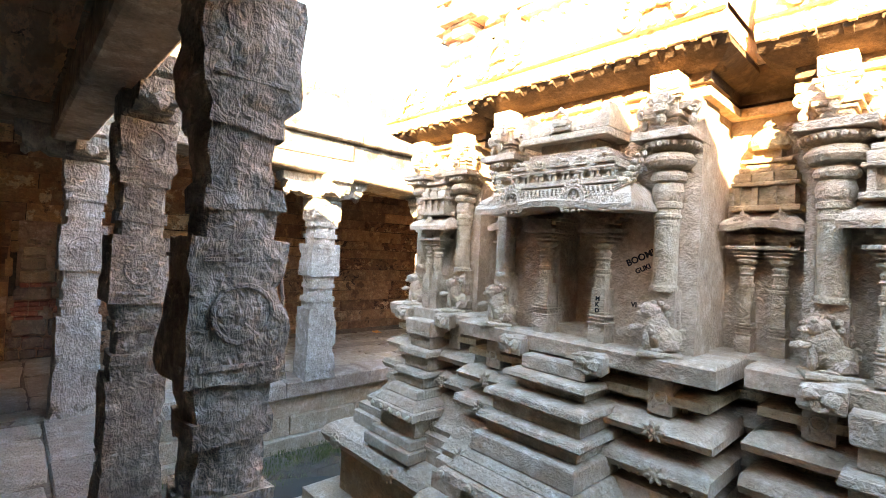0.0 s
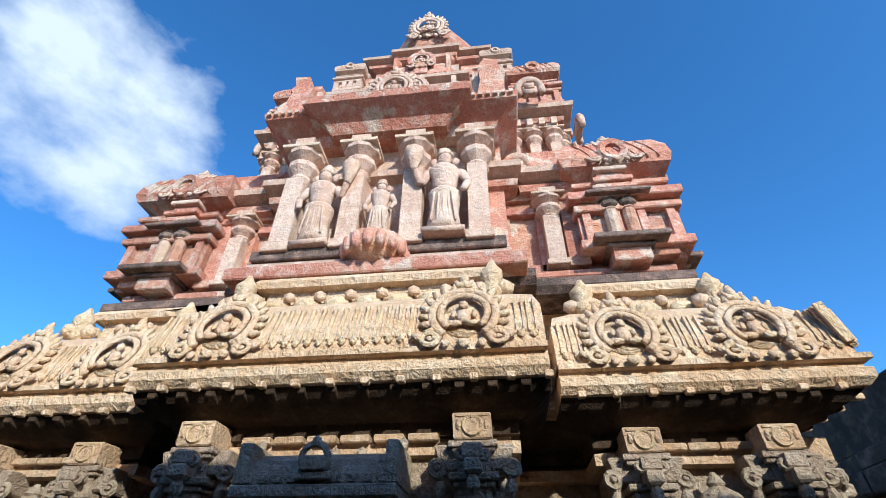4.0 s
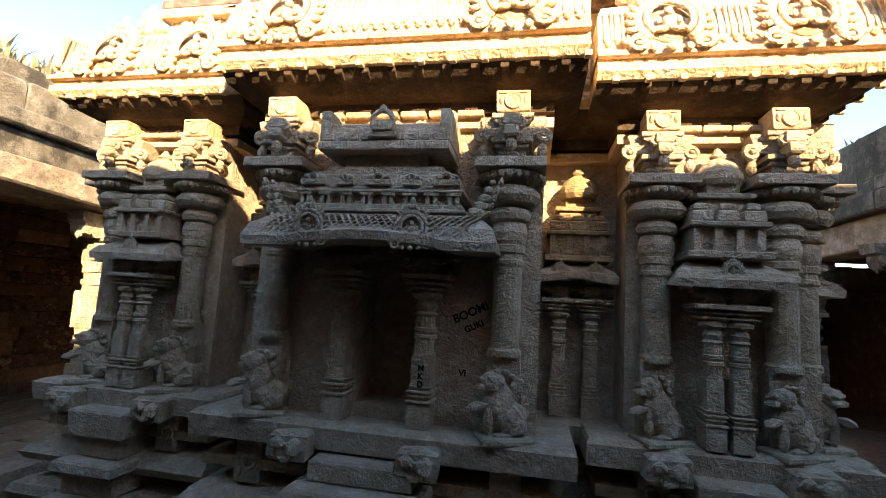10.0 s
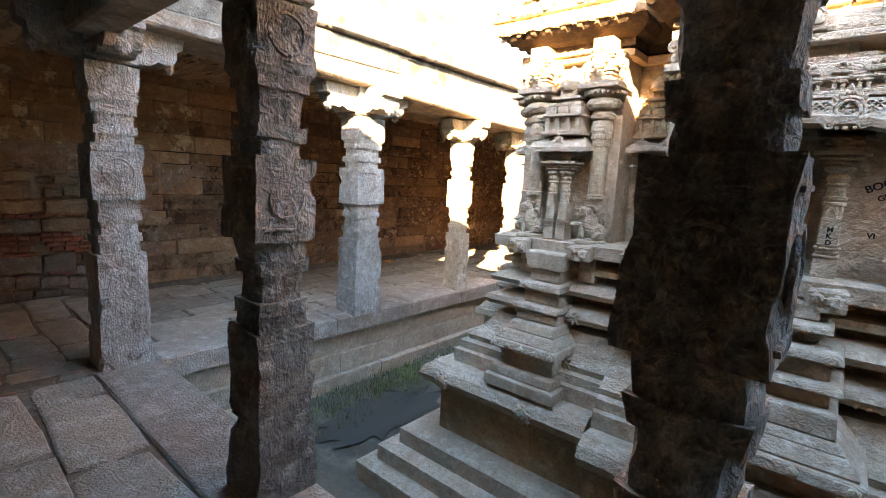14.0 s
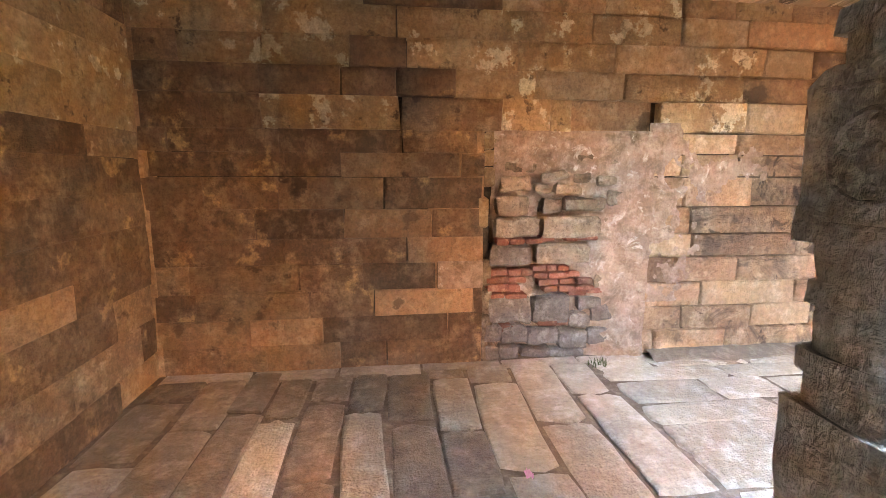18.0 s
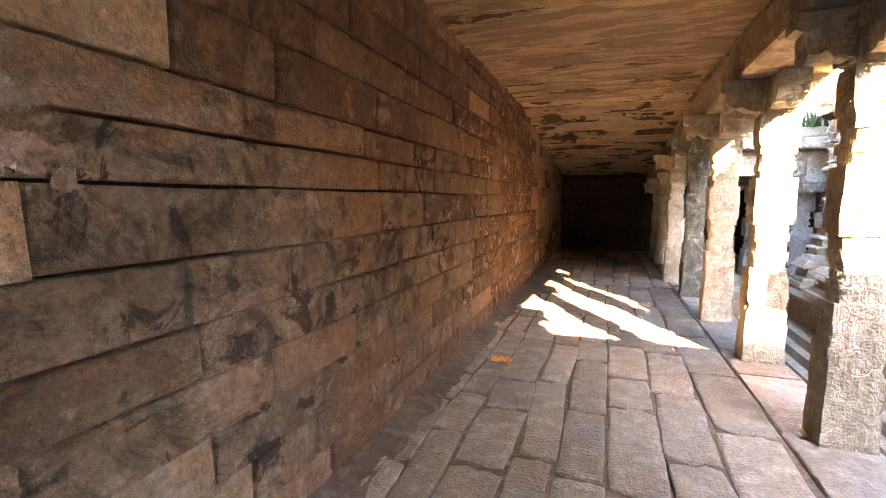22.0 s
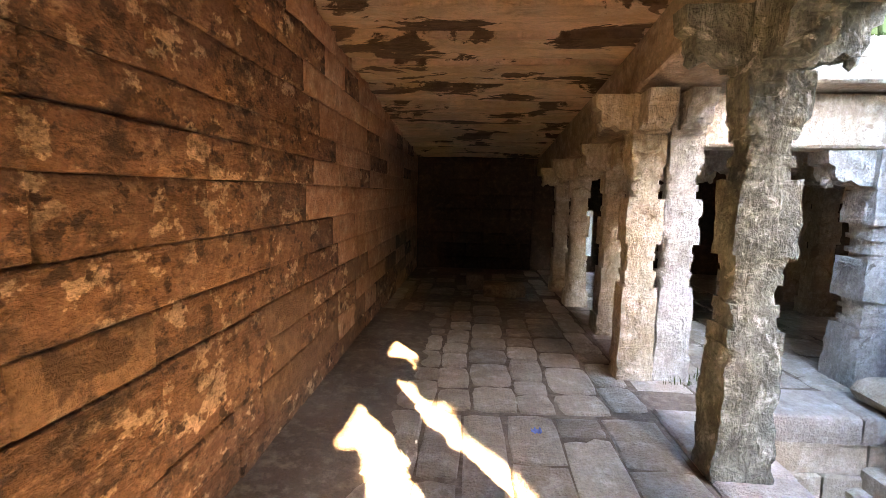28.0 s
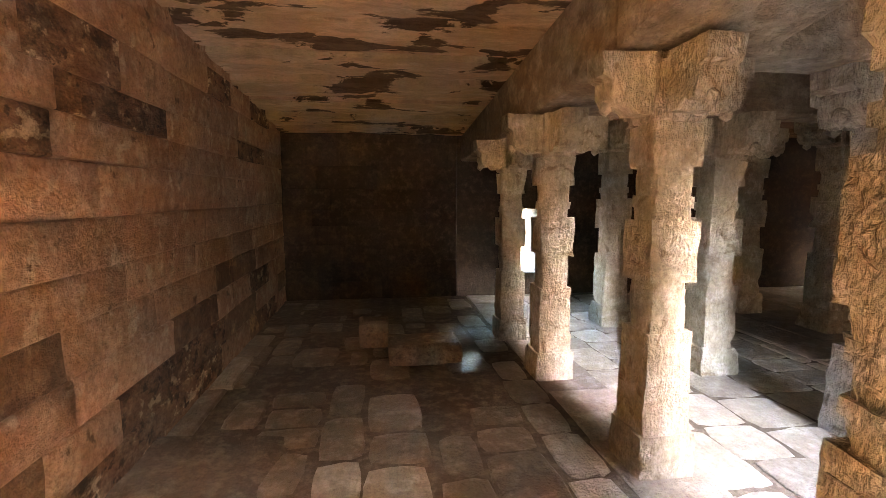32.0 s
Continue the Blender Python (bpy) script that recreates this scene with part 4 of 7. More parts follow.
    return float(np.interp(y, (0.6, 2.9, 4.8, 6.3, 7.7, 9.05, 10.33, 11.5, 12.7, 13.6, 15.5), (2.57, 2.50, 2.40, 2.38, 2.34, 2.26, 2.13, 1.90, 1.84, 1.78, 1.72)))

def long_beam(name, pts, z0, z1, w, axis, mat, label):
    """Beam stones laid end to end from pillar to pillar."""
    top = empty(name)
    tagged(top, label, "beam")
    r = random.Random(len(pts))
    for a, b in zip(pts, pts[1:]):
        bmk = bmesh.new()
        if axis == "y":
            vs = bm_box(bmk, w[0] + r.uniform(-0.015, 0.015), w[1] + r.uniform(-0.015, 0.015), a + 0.006, b - 0.006, z0, z1, 0.02)
        else:
            vs = bm_box(bmk, a + 0.006, b - 0.006, w[0] + r.uniform(-0.015, 0.015), w[1] + r.uniform(-0.015, 0.015), z0, z1, 0.02)
        if axis == "y" and WA < w[0] < XA1 - 0.1:
            for v in vs:
                v.co.z += ceil_z(v.co.y) - 2.68 if v.co.z > (z0 + z1) / 2 else beam_z(v.co.y) - z0
        part("beam_stone", bmk, mat, top)
    return top
PA = [0.62, 3.0, 4.98, 6.34, 7.78, 9.27, 10.33, 11.51, 12.69, 13.6]
long_beam("stone_beam", [WB] + PA + [YE], 2.33, 2.68, (XA0 - 0.06, XA1 + 0.17), "y", M_BEAM, "brown stone beam carried by the gallery pillars")
PB = [XA1 + 0.02, -2.98, -1.30, 1.4, 2.9]
long_beam("stone_beam", PB, 2.42, 2.69, (YB0 - 0.05, YB1 - 0.22), "x", M_BEAM, "brown stone beam carried by the front gallery pillars")
long_beam("stone_beam", [-5.06, -3.7, -2.0, -0.3, 1.4, XC + 0.3], 1.76, 2.14, (10.25, 10.55), "x", M_PILLAR_B, "plastered stone beam along the hall front with red stain")
long_beam("stone_beam", [YB1 + 0.05, 3.4, 5.5, 7.55, 9.7, YD + 0.3], 2.47, 2.80, (XC + 0.02, XC + 0.4), "y", M_BEAM, "dark stone beam of the gallery across")
long_beam("stone_beam", [-5.06, -4.0, -2.3, -0.6, 1.1, 2.8], 1.90, 2.30, (11.4, 11.7), "x", M_BEAM, "dark stone cross beam inside the hall")
long_beam("stone_beam", [-5.06, -4.18, -2.5, -0.8, 0.9, 2.6], 1.84, 2.20, (12.5, 12.76), "x", M_BEAM, "dark stone cross beam inside the hall")

def eave(name, axis, edge, sgn, a0, a1, z0, layers, label, mat=None):
    """Roof edge: stepped coping slabs with a rough parapet behind."""
    top = empty(name)
    tagged(top, label, "roof edge")
    r = random.Random(int(abs(edge) * 100) + 3)
    for za, zb, back, out in layers:
        p = a0
        while p < a1 - 0.05:
            q = min(a1, p + r.uniform(1.0, 1.9))
            d = out + r.uniform(-0.02, 0.02)
            bmk = bmesh.new()
            lo, hi = (edge - back, edge + d) if sgn > 0 else (edge - d, edge + back)
            if axis == "x":
                vs = bm_box(bmk, lo, hi, p + 0.005, q - 0.005, z0 + za, z0 + zb, 0.02)
            else:
                vs = bm_box(bmk, p + 0.005, q - 0.005, lo, hi, z0 + za, z0 + zb, 0.02)
            shake(vs, 0.012, 2.5, p)
            part("coping_stone", bmk, mat or M_ROOF, top)
            p = q
    return top
LAY = ((0.0, 0.24, 0.5, 0.16), (0.245, 0.40, 0.7, 0.22), (0.405, 0.74, 0.9, -0.04), (0.745, 0.95, 1.3, -0.22))
eave("roof_edge", "x", XA1, 1, YB1 + 0.1, 9.9, 2.68, LAY, "rough weathered roof edge and parapet of the long gallery", M_ROOF_A)
eave("roof_edge", "y", YB1, 1, XA1 + 0.12, XC - 0.1, 2.69, ((0.0, 0.12, 0.5, -0.22), (0.125, 0.25, 0.7, -0.23), (0.255, 0.663, 0.9, -0.22)), "rough weathered roof edge and parapet of the front gallery", M_BEAM)
eave("roof_edge", "x", XC, -1, YB1 + 0.1, YD + 0.2, 2.80, ((0.0, 0.2, 0.5, 0.12), (0.205, 0.36, 0.7, 0.06), (0.365, 0.85, 0.9, -0.02)), "black mossy roof edge and parapet of the gallery across")
eave("roof_edge", "y", 10.22, -1, XA1 + 0.05, XC + 0.2, 2.15, ((0.0, 0.16, 0.4, 0.24), (0.165, 0.32, 0.5, 0.14), (0.325, 0.72, 0.6, 0.0)), "pale weathered roof edge of the far hall with weeds", M_PILLAR_B)
box_struct("roof_west", WA - 0.7, XA1 - 0.4, WB - 0.6, 16, 2.92, 3.06, M_ROOF, "flat weathered roof")
box_struct("roof_south", XA1 - 0.4, 6.5, WB - 0.6, YB1 - 0.45, 2.92, 3.06, M_ROOF, "flat weathered roof")
box_struct("roof_east", XC + 0.4, 6.5, YB1 - 0.45, 10.7, 3.02, 3.12, M_ROOF, "flat weathered roof")
box_struct("roof_north", XA1 - 0.4, 6.5, 10.7, 16, 2.65, 2.8, M_ROOF, "flat weathered roof")

# ---- pillars ----
def ring_pts(hw, q, z, n=24):
    out = []
    for i in range(n):
        a = 2 * math.pi * i / n + math.pi / 4
        c, s = math.cos(a), math.sin(a)
        sq = hw / max(abs(c), abs(s))
        oc = hw * 1.03 / max(abs(c), abs(s), (abs(c) + abs(s)) * 0.7071)
        r = sq * q + oc * (1 - q)
        out.append((r * c, r * s, z))
    return out
BANDS = {
    "tall": ((0.0, 1.16, 1), (0.42, 1.10, 1), (0.42, 1.06, 1), (0.62, 1.04, 1), (0.62, 0.86, 0.5), (0.66, 0.86, 0.5), (0.66, 0.95, 0.6), (0.71, 0.95, 0.6), (0.71, 0.84, 0.4), (0.80, 0.84, 0.4), (0.80, 0.93, 0.6), (0.84, 0.93, 0.6), (0.84, 0.84, 0.5), (0.92, 0.86, 0.6), (0.92, 1.06, 1), (1.34, 1.06, 1), (1.34, 0.84, 0.4), (1.40, 0.84, 0.4), (1.40, 0.94, 0.6), (1.45, 0.94, 0.6), (1.45, 0.83, 0.4), (1.54, 0.83, 0.4), (1.54, 0.93, 0.6), (1.58, 0.93, 0.6), (1.58, 0.84, 0.5), (1.70, 0.86, 0.6), (1.70, 1.02, 1), (2.04, 1.02, 1)),
    "corner": ((0.0, 1.10, 1), (0.22, 1.06, 1), (0.22, 1.03, 1), (0.80, 1.02, 1), (0.80, 0.90, 0.6), (0.88, 0.90, 0.6), (0.88, 0.97, 0.7), (0.93, 0.97, 0.7), (0.93, 0.86, 0.5), (1.03, 0.86, 0.5), (1.03, 0.94, 0.7), (1.08, 0.94, 0.7), (1.08, 0.88, 0.6), (1.17, 0.90, 0.8), (1.17, 1.05, 1), (1.53, 1.05, 1), (1.53, 0.88, 0.5), (1.60, 0.88, 0.5), (1.60, 0.96, 0.7), (1.65, 0.96, 0.7), (1.65, 0.86, 0.5), (1.73, 0.86, 0.5), (1.73, 0.96, 0.7), (1.78, 0.96, 0.7), (1.78, 0.88, 0.8), (1.82, 1.0, 1), (2.04, 1.0, 1)),
    "court": ((0.0, 1.16, 1), (0.30, 1.12, 1), (0.30, 1.06, 1), (0.76, 1.04, 1), (0.76, 0.90, 0.8), (0.82, 0.90, 0.8), (0.82, 0.98, 0.8), (0.88, 0.98, 0.8), (0.88, 0.84, 0.5), (1.00, 0.84, 0.5), (1.00, 0.94, 0.8), (1.05, 0.94, 0.8), (1.05, 0.86, 0.6), (1.14, 0.88, 0.8), (1.14, 1.10, 1), (1.46, 1.10, 1), (1.46, 0.86, 0.5), (1.53, 0.86, 0.5), (1.53, 0.95, 0.8), (1.58, 0.95, 0.8), (1.58, 0.84, 0.5), (1.72, 0.86, 0.6), (1.72, 0.94, 0.8), (1.76, 0.94, 0.8), (1.76, 0.88, 0.8), (1.80, 1.06, 1), (2.04, 1.06, 1)),
    "plain": ((0.0, 1.22, 1), (0.26, 1.20, 1), (0.26, 1.02, 1), (0.86, 1.0, 1), (0.86, 0.90, 0.5), (1.16, 0.88, 0.5), (1.16, 1.04, 1), (1.50, 1.04, 1), (1.50, 0.88, 0.5), (1.58, 0.88, 0.5), (1.58, 0.95, 0.6), (1.64, 0.95, 0.6), (1.64, 0.87, 0.5), (1.80, 0.88, 0.6), (1.80, 1.0, 1), (2.04, 1.0, 1)),
}
# blocks that carry a carved medallion: centre, half height, size of the block
CARVED = {"tall": ((1.13, 0.17, 1.06), (0.50, 0.10, 1.05), (1.87, 0.13, 1.02)), "corner": ((1.35, 0.15, 1.05), (0.50, 0.24, 1.02), (1.93, 0.08, 1.0)), "court": ((1.30, 0.13, 1.10), (0.54, 0.19, 1.04), (1.92, 0.10, 1.06)), "plain": ((1.33, 0.14, 1.04),)}
def stone_pillar(x, y, mat, seed, w=0.20, kind="tall", h=2.06, z0=0.0, label="", group="gallery pillars", turn=0.0, lean=(0, 0), worn=0.011, arms="xy", sy=1.0):
    top = empty("stone_pillar", x, y, z0)
    top.rotation_euler = (radians(lean[0]), radians(lean[1]), radians(turn))
    top.scale = (1, sy, 1)
    tagged(top, label or "weathered carved granite pillar with square and eight-sided bands", "pillar", group)
    k = h / 2.06
    prof = [(z * k, s * w, q) for z, s, q in BANDS[kind]]
    rings = []
    for (za, sa, qa), (zb, sb, qb) in zip(prof, prof[1:]):
        m = max(1, int((zb - za) / 0.035))
        for i in range(m):
            t = i / m
            rings.append(ring_pts(sa + (sb - sa) * t, qa + (qb - qa) * t, za + (zb - za) * t + (0.004 if zb - za < 1e-6 else 0)))
    rings.append(ring_pts(prof[-1][1], prof[-1][2], prof[-1][0]))
    bm = bmesh.new()
    vs = loft(bm, rings)
    for v in vs:
        p = v.co * 1.0
        if p.z > 0.02:
            v.co += Vector(noise.noise_vector(p * 5.0 + Vector((seed, seed * 2, 0)))) * worn + Vector(noise.noise_vector(p * 16.0 + Vector((seed, 0, 0)))) * worn * 0.6
            chip = noise.noise(p * 7.0 + Vector((seed * 3, 0, 5))) - 0.22       # knocked-off arrises
            if chip > 0 and abs(abs(p.x) - abs(p.y)) < 0.35 * w:
                v.co -= Vector((p.x, p.y, 0)) * min(0.16, chip * 0.5)
    part("shaft", bm, mat, top)
    # shallow carved medallions and figures on the square blocks
    rp = random.Random(int(seed * 10))
    for zc, ph_, sc in CARVED[kind]:
        zc, ph_ = zc * k, ph_ * k
        for a in range(4):
            bm = bmesh.new()
            hw = w * sc - 0.001
            rr = min(w * 0.62, ph_ * 0.8)
            if rp.random() < 0.6:
                bm_torus(bm, (0, -hw, zc), rr, 0.008, 18, 6)
                bm_ball(bm, (0, -hw, zc), rr * 0.42, (1, 0.2, 1), 1)
                for i in range(8):
                    b = i * math.pi / 4
                    bm_ball(bm, (rr * 0.7 * math.cos(b), -hw, zc + rr * 0.7 * math.sin(b)), rr * 0.2, (1, 0.3, 1), 1)
            else:
                for u, q, r0, sz in ((0, 0.55, 0.2, 1.0), (0, 0.1, 0.26, 1.5), (-0.3, -0.45, 0.17, 1.7), (0.25, -0.45, 0.17, 1.7), (-0.5, 0.25, 0.14, 1.6), (0.5, 0.35, 0.14, 1.6)):
                    bm_ball(bm, (u * rr, -hw, zc + q * ph_), r0 * rr * 1.2, (1, 0.35, sz), 1)
                bm_torus(bm, (0, -hw, zc + ph_ * 0.25), rr * 1.05, 0.006, 14, 5, 1.1, arc=(-20, 200))
            for s in (-1, 1):
                bm_box(bm, -w * 0.84, w * 0.84, -hw - 0.004, -hw + 0.02, zc + s * ph_ * 0.92 - 0.006, zc + s * ph_ * 0.92 + 0.006, 0.002)
            bmesh.ops.rotate(bm, verts=bm.verts, matrix=Matrix.Rotation(a * math.pi / 2, 3, 'Z'), cent=(0, 0, 0))
            shake(bm.verts, 0.007, 14, seed)
            part("carved_panel", bm, mat, top)
    # corbel with drooping rolled ends
    bm = bmesh.new()
    bm_box(bm, -w * 1.02, w * 1.02, -w * 1.02, w * 1.02, h - 0.01, h + 0.28, 0.012)
    shake(bm.verts, 0.010, 6, seed)
    part("neck_block", bm, mat, top)
    for a in range(4):
        if a in (0, 2) and "y" not in arms or a in (1, 3) and "x" not in arms:
            continue
        bm = bmesh.new()
        prof2 = [(0.0, 0.27), (0.0, 0.02), (0.10, 0.02), (0.16, 0.06), (0.20, 0.04), (0.25, 0.05), (0.28, 0.10), (0.28, 0.16), (0.33, 0.18), (0.34, 0.27)]
        hw = w * 0.72
        rk = max(0.55, min(1.0, w / 0.155))
        L = [bm.verts.new((-hw, -w - d * rk, h + z)) for d, z in prof2]
        R = [bm.verts.new((hw, -w - d * rk, h + z)) for d, z in prof2]
        m = len(prof2)
        for i in range(m):
            bm.faces.new((L[i], L[(i + 1) % m], R[(i + 1) % m], R[i]))
        bm.faces.new(L[::-1])
        bm.faces.new(R)
        bm_ball(bm, (0, -w - 0.26 * rk, h + 0.05), 0.045 * rk, (1.2, 0.9, 1.3), 1)
        bmesh.ops.rotate(bm, verts=bm.verts, matrix=Matrix.Rotation(a * math.pi / 2, 3, 'Z'), cent=(0, 0, 0))
        shake(bm.verts, 0.012, 7, seed + a)
        part("corbel", bm, mat, top)
    return top

stone_pillar(-5.22, PA[0], M_PILLAR, 1.0, 0.160, "corner", h=2.29, lean=(0, -0.6), label="weathered carved corner pillar lit on its court face")
stone_pillar(-5.19, 2.99, M_PILLAR, 2.0, 0.158, "corner", h=2.22, sy=1.15)
stone_pillar(-5.22, 4.80, M_PILLAR_B, 3.0, 0.128, "corner", h=2.12, sy=0.85)
stone_pillar(-5.24, 6.26, M_PILLAR_B, 4.0, 0.140, "corner", h=2.10, sy=0.8)
stone_pillar(-5.31, 7.68, M_PILLAR_B, 5.0, 0.140, "corner", sy=0.7, label="buff stone pillar with carved panels, orange stain on one edge")
stone_pillar(-5.36, 9.05, M_GREEN, 6.0, 0.132, "corner", h=1.98, sy=0.75, worn=0.02, label="greenish grey veined stone pillar with worn edges")
stone_pillar(-5.45, PA[6], M_PILLAR_B, 7.0, 0.125, "corner", h=1.85, sy=0.8, label="pale buff carved pillar standing beside another")
stone_pillar(-5.18, PA[6] + 0.01, M_PILLAR, 8.0, 0.12, "corner", h=1.85, sy=0.8, label="pale grey carved pillar standing beside another")
stone_pillar(-5.315, PA[7], M_PILLAR_B, 9.0, 0.110, "plain", h=1.62, label="buff stone pillar on a square foot slab")
stone_pillar(-5.39, PA[8], M_PILLAR_B, 10.0, 0.112, "plain", h=1.56)
stone_pillar(-5.43, PA[9], M_PILLAR_B, 11.0, 0.105, "plain", h=1.50)
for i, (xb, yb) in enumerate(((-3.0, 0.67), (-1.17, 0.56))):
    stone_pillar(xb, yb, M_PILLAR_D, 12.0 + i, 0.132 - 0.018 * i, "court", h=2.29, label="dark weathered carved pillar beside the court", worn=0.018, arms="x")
# pillars across the court: their shade is put into the dark granite
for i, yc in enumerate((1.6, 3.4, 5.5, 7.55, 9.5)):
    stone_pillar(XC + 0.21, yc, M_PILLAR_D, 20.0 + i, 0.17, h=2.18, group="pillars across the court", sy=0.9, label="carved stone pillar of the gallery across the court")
for i, (xd, yd, kd, w, h) in enumerate(((-3.7, 10.4, "tall", 0.15, 1.48), (-2.0, 10.4, "tall", 0.15, 1.48), (-0.3, 10.4, "tall", 0.15, 1.48), (1.4, 10.4, "tall", 0.15, 1.48), (-4.0, 11.55, "tall", 0.145, 1.62), (-2.3, 11.55, "plain", 0.14, 1.62), (-0.6, 11.55, "plain", 0.14, 1.62), (1.1, 11.55, "plain", 0.14, 1.62), (-4.18, 12.62, "plain", 0.12, 1.55), (-2.5, 12.62, "plain", 0.12, 1.55), (-0.8, 12.62, "plain", 0.12, 1.55), (-2.3, 13.42, "plain", 0.14, 1.75), (-4.3, 13.9, "plain", 0.12, 1.72), (-2.55, 14.2, "plain", 0.11, 1.7), (-0.7, 14.2, "plain", 0.12, 1.7))):
    stone_pillar(xd, yd, M_PILLAR_B if kd == "plain" else M_PILLAR, 30.0 + i, w, kd, h=h, group="hall pillars", label="stone pillar of the dim far hall")

# ---- shrine ----
shrine = empty("temple_shrine", CX, CY, GROUND)
tagged(shrine, "carved granite shrine with a cream cornice and faded pink stepped tower", "shrine")
Z0 = -GROUND      # parts are written in plan heights and moved into the shrine's own frame
SH = Matrix.Translation((0, 0, Z0))

def plan(o, K=1.6, R=1.35, B=1.8, ki=0.93, b=0.60, clampk=0.14):
    """Stepped plan of the shrine, moved outwards by o: corner bays, recesses, middle bays."""
    e = max(-0.2, min(o, clampk))
    K, R, B, ki, b = K + o, R + o, B + o, ki - e, b + e
    side = [(-K, -K), (-ki, -K), (-ki, -R), (-b, -R), (-b, -B), (b, -B), (b, -R), (ki, -R), (ki, -K)]
    pts = []
    for t in range(4):
        c, s = ((1, 0), (0, 1), (-1, 0), (0, -1))[t]
        pts += [(x * c - y * s, x * s + y * c) for x, y in side]
    return pts

def tier(name, prof, mat, K=1.6, R=1.35, B=1.8, ki=0.93, b=0.60, label="", clampk=0.14, seed=0.0, worn=0.004):
    """A moulding that runs round the stepped plan: profile of (offset, z)."""
    bm = bmesh.new()
    loft(bm, [[(x, y, z) for x, y in plan(o, K, R, B, ki, b, clampk)] for o, z in prof])
    ob = part(name, bm, mat, shrine, label)
    ob.matrix_basis = SH
    return ob

def put(ob):
    ob.parent = shrine
    ob.matrix_basis = SH
    return ob

def quarter(t):
    """Turn about the shrine's axis to face side t: 0 front, 1 the other way round, 3 the long gallery."""
    return Matrix.Rotation(t * math.pi / 2, 4, 'Z')

SIDES = (0, 3, 1)
def on_sides(ob, m=Matrix.Identity(4), sides=SIDES):
    """Keep ob on the front and repeat it on the other faces."""
    ob.parent = shrine
    ob.matrix_basis = SH @ m
    for t in sides[1:]:
        share(ob, SH @ quarter(t) @ m, shrine)

# platform
tier("plinth_step", [(0.86, GROUND - 0.05), (0.86, -0.66), (0.80, -0.64)], M_GRANITE)
tier("plinth_step", [(0.74, -0.66), (0.74, -0.52), (0.68, -0.50)], M_GRANITE)
tier("plinth_step", [(0.62, -0.52), (0.62, -0.38), (0.56, -0.36)], M_GRANITE)
tier("plinth_neck", [(0.40, -0.38), (0.40, 0.02)], M_RUST)
tier("plinth_lip", [(0.42, 0.0), (0.50, 0.03), (0.53, 0.09), (0.50, 0.15), (0.44, 0.19)], M_GRANITE, label="rounded grey granite platform lip")
# rosettes on the rounded lip
bm = bmesh.new()
bm_ball(bm, (0, 0, 0), 0.06, (1, 0.4, 0.9), 2)
for i in range(8):
    a = i * math.pi / 4
    bm_ball(bm, (0.055 * math.cos(a), 0, 0.05 * math.sin(a)), 0.022, (1, 0.5, 1), 1)
ros = part("rosette", bm, M_GRANITE, shrine, smooth=True)
for u, v in ((-1.9, -2.13), (-1.2, -2.13), (-0.45, -2.33), (0.45, -2.33), (1.2, -2.13), (1.9, -2.13)):
    if u == -1.9:
        on_sides(ros, Matrix.Translation((u, v, 0.09)))
    else:
        for t in SIDES:
            share(ros, SH @ quarter(t) @ Matrix.Translation((u, v, 0.09)), shrine)
tier("foot_moulding", [(0.34, 0.17), (0.34, 0.29), (0.31, 0.30), (0.31, 0.36), (0.26, 0.37)], M_GRANITE)
tier("cyma_moulding", [(0.08, 0.35), (0.26, 0.37), (0.27, 0.41), (0.20, 0.46), (0.15, 0.53), (0.13, 0.60)], M_GRANITE)
tier("recess_band", [(-0.02, 0.58), (-0.02, 1.12)], M_RUST, label="ochre stained recessed wall band")
tier("ledge_moulding", [(0.02, 0.655), (0.17, 0.665), (0.19, 0.70), (0.17, 0.735), (0.06, 0.765)], M_GRANITE)
tier("ledge_moulding", [(0.02, 0.83), (0.15, 0.84), (0.17, 0.875), (0.12, 0.91), (0.04, 0.935)], M_GRANITE)
tier("ledge_moulding", [(0.02, 0.985), (0.10, 0.99), (0.10, 1.03), (0.02, 1.05)], M_RUST)
tier("seat_slab", [(0.06, 1.09), (0.15, 1.11), (0.16, 1.19), (0.13, 1.205)], M_GRANITE, label="grey granite seat slab with worn edge")
tier("wall_core", [(-0.02, 1.19), (-0.02, 2.62)], M_GRANITE, B=1.62, label="plain grey granite wall with ochre stain")

# pedestal stacks in front of the middle bays and corner bays
def stack(levels, mat, u=0.0, v=0.0):
    obs = []
    for w, d, za, zb, tp in levels:
        bm = bmesh.new()
        bm_box(bm, -w, w, -d, 0.25, za, zb, 0.008, tp)
        shake(bm.verts, 0.004, 8, za * 7)
        obs.append(part("pedestal_moulding", bm, mat, shrine))
    return obs
big = [(0.42, 0.62, 0.19, 0.27, 0.0), (0.39, 0.58, 0.275, 0.33, 0.015), (0.34, 0.50, 0.33, 0.44, 0.0), (0.43, 0.60, 0.44, 0.50, 0.012), (0.40, 0.57, 0.50, 0.56, 0.05), (0.35, 0.52, 0.56, 0.60, 0.03), (0.31, 0.48, 0.60, 0.70, 0.01), (0.27, 0.40, 0.70, 0.76, 0.0), (0.31, 0.45, 0.765, 0.80, 0.012), (0.26, 0.36, 0.80, 0.88, 0.0), (0.30, 0.41, 0.885, 0.925, 0.012), (0.20, 0.24, 0.925, 0.985, 0.0), (0.25, 0.32, 0.985, 1.02, 0.01), (0.19, 0.22, 1.02, 1.10, 0.0)]
big_obs = stack(big, M_GRANITE)
for o in big_obs:
    on_sides(o, Matrix.Translation((0, -1.80, 0)))
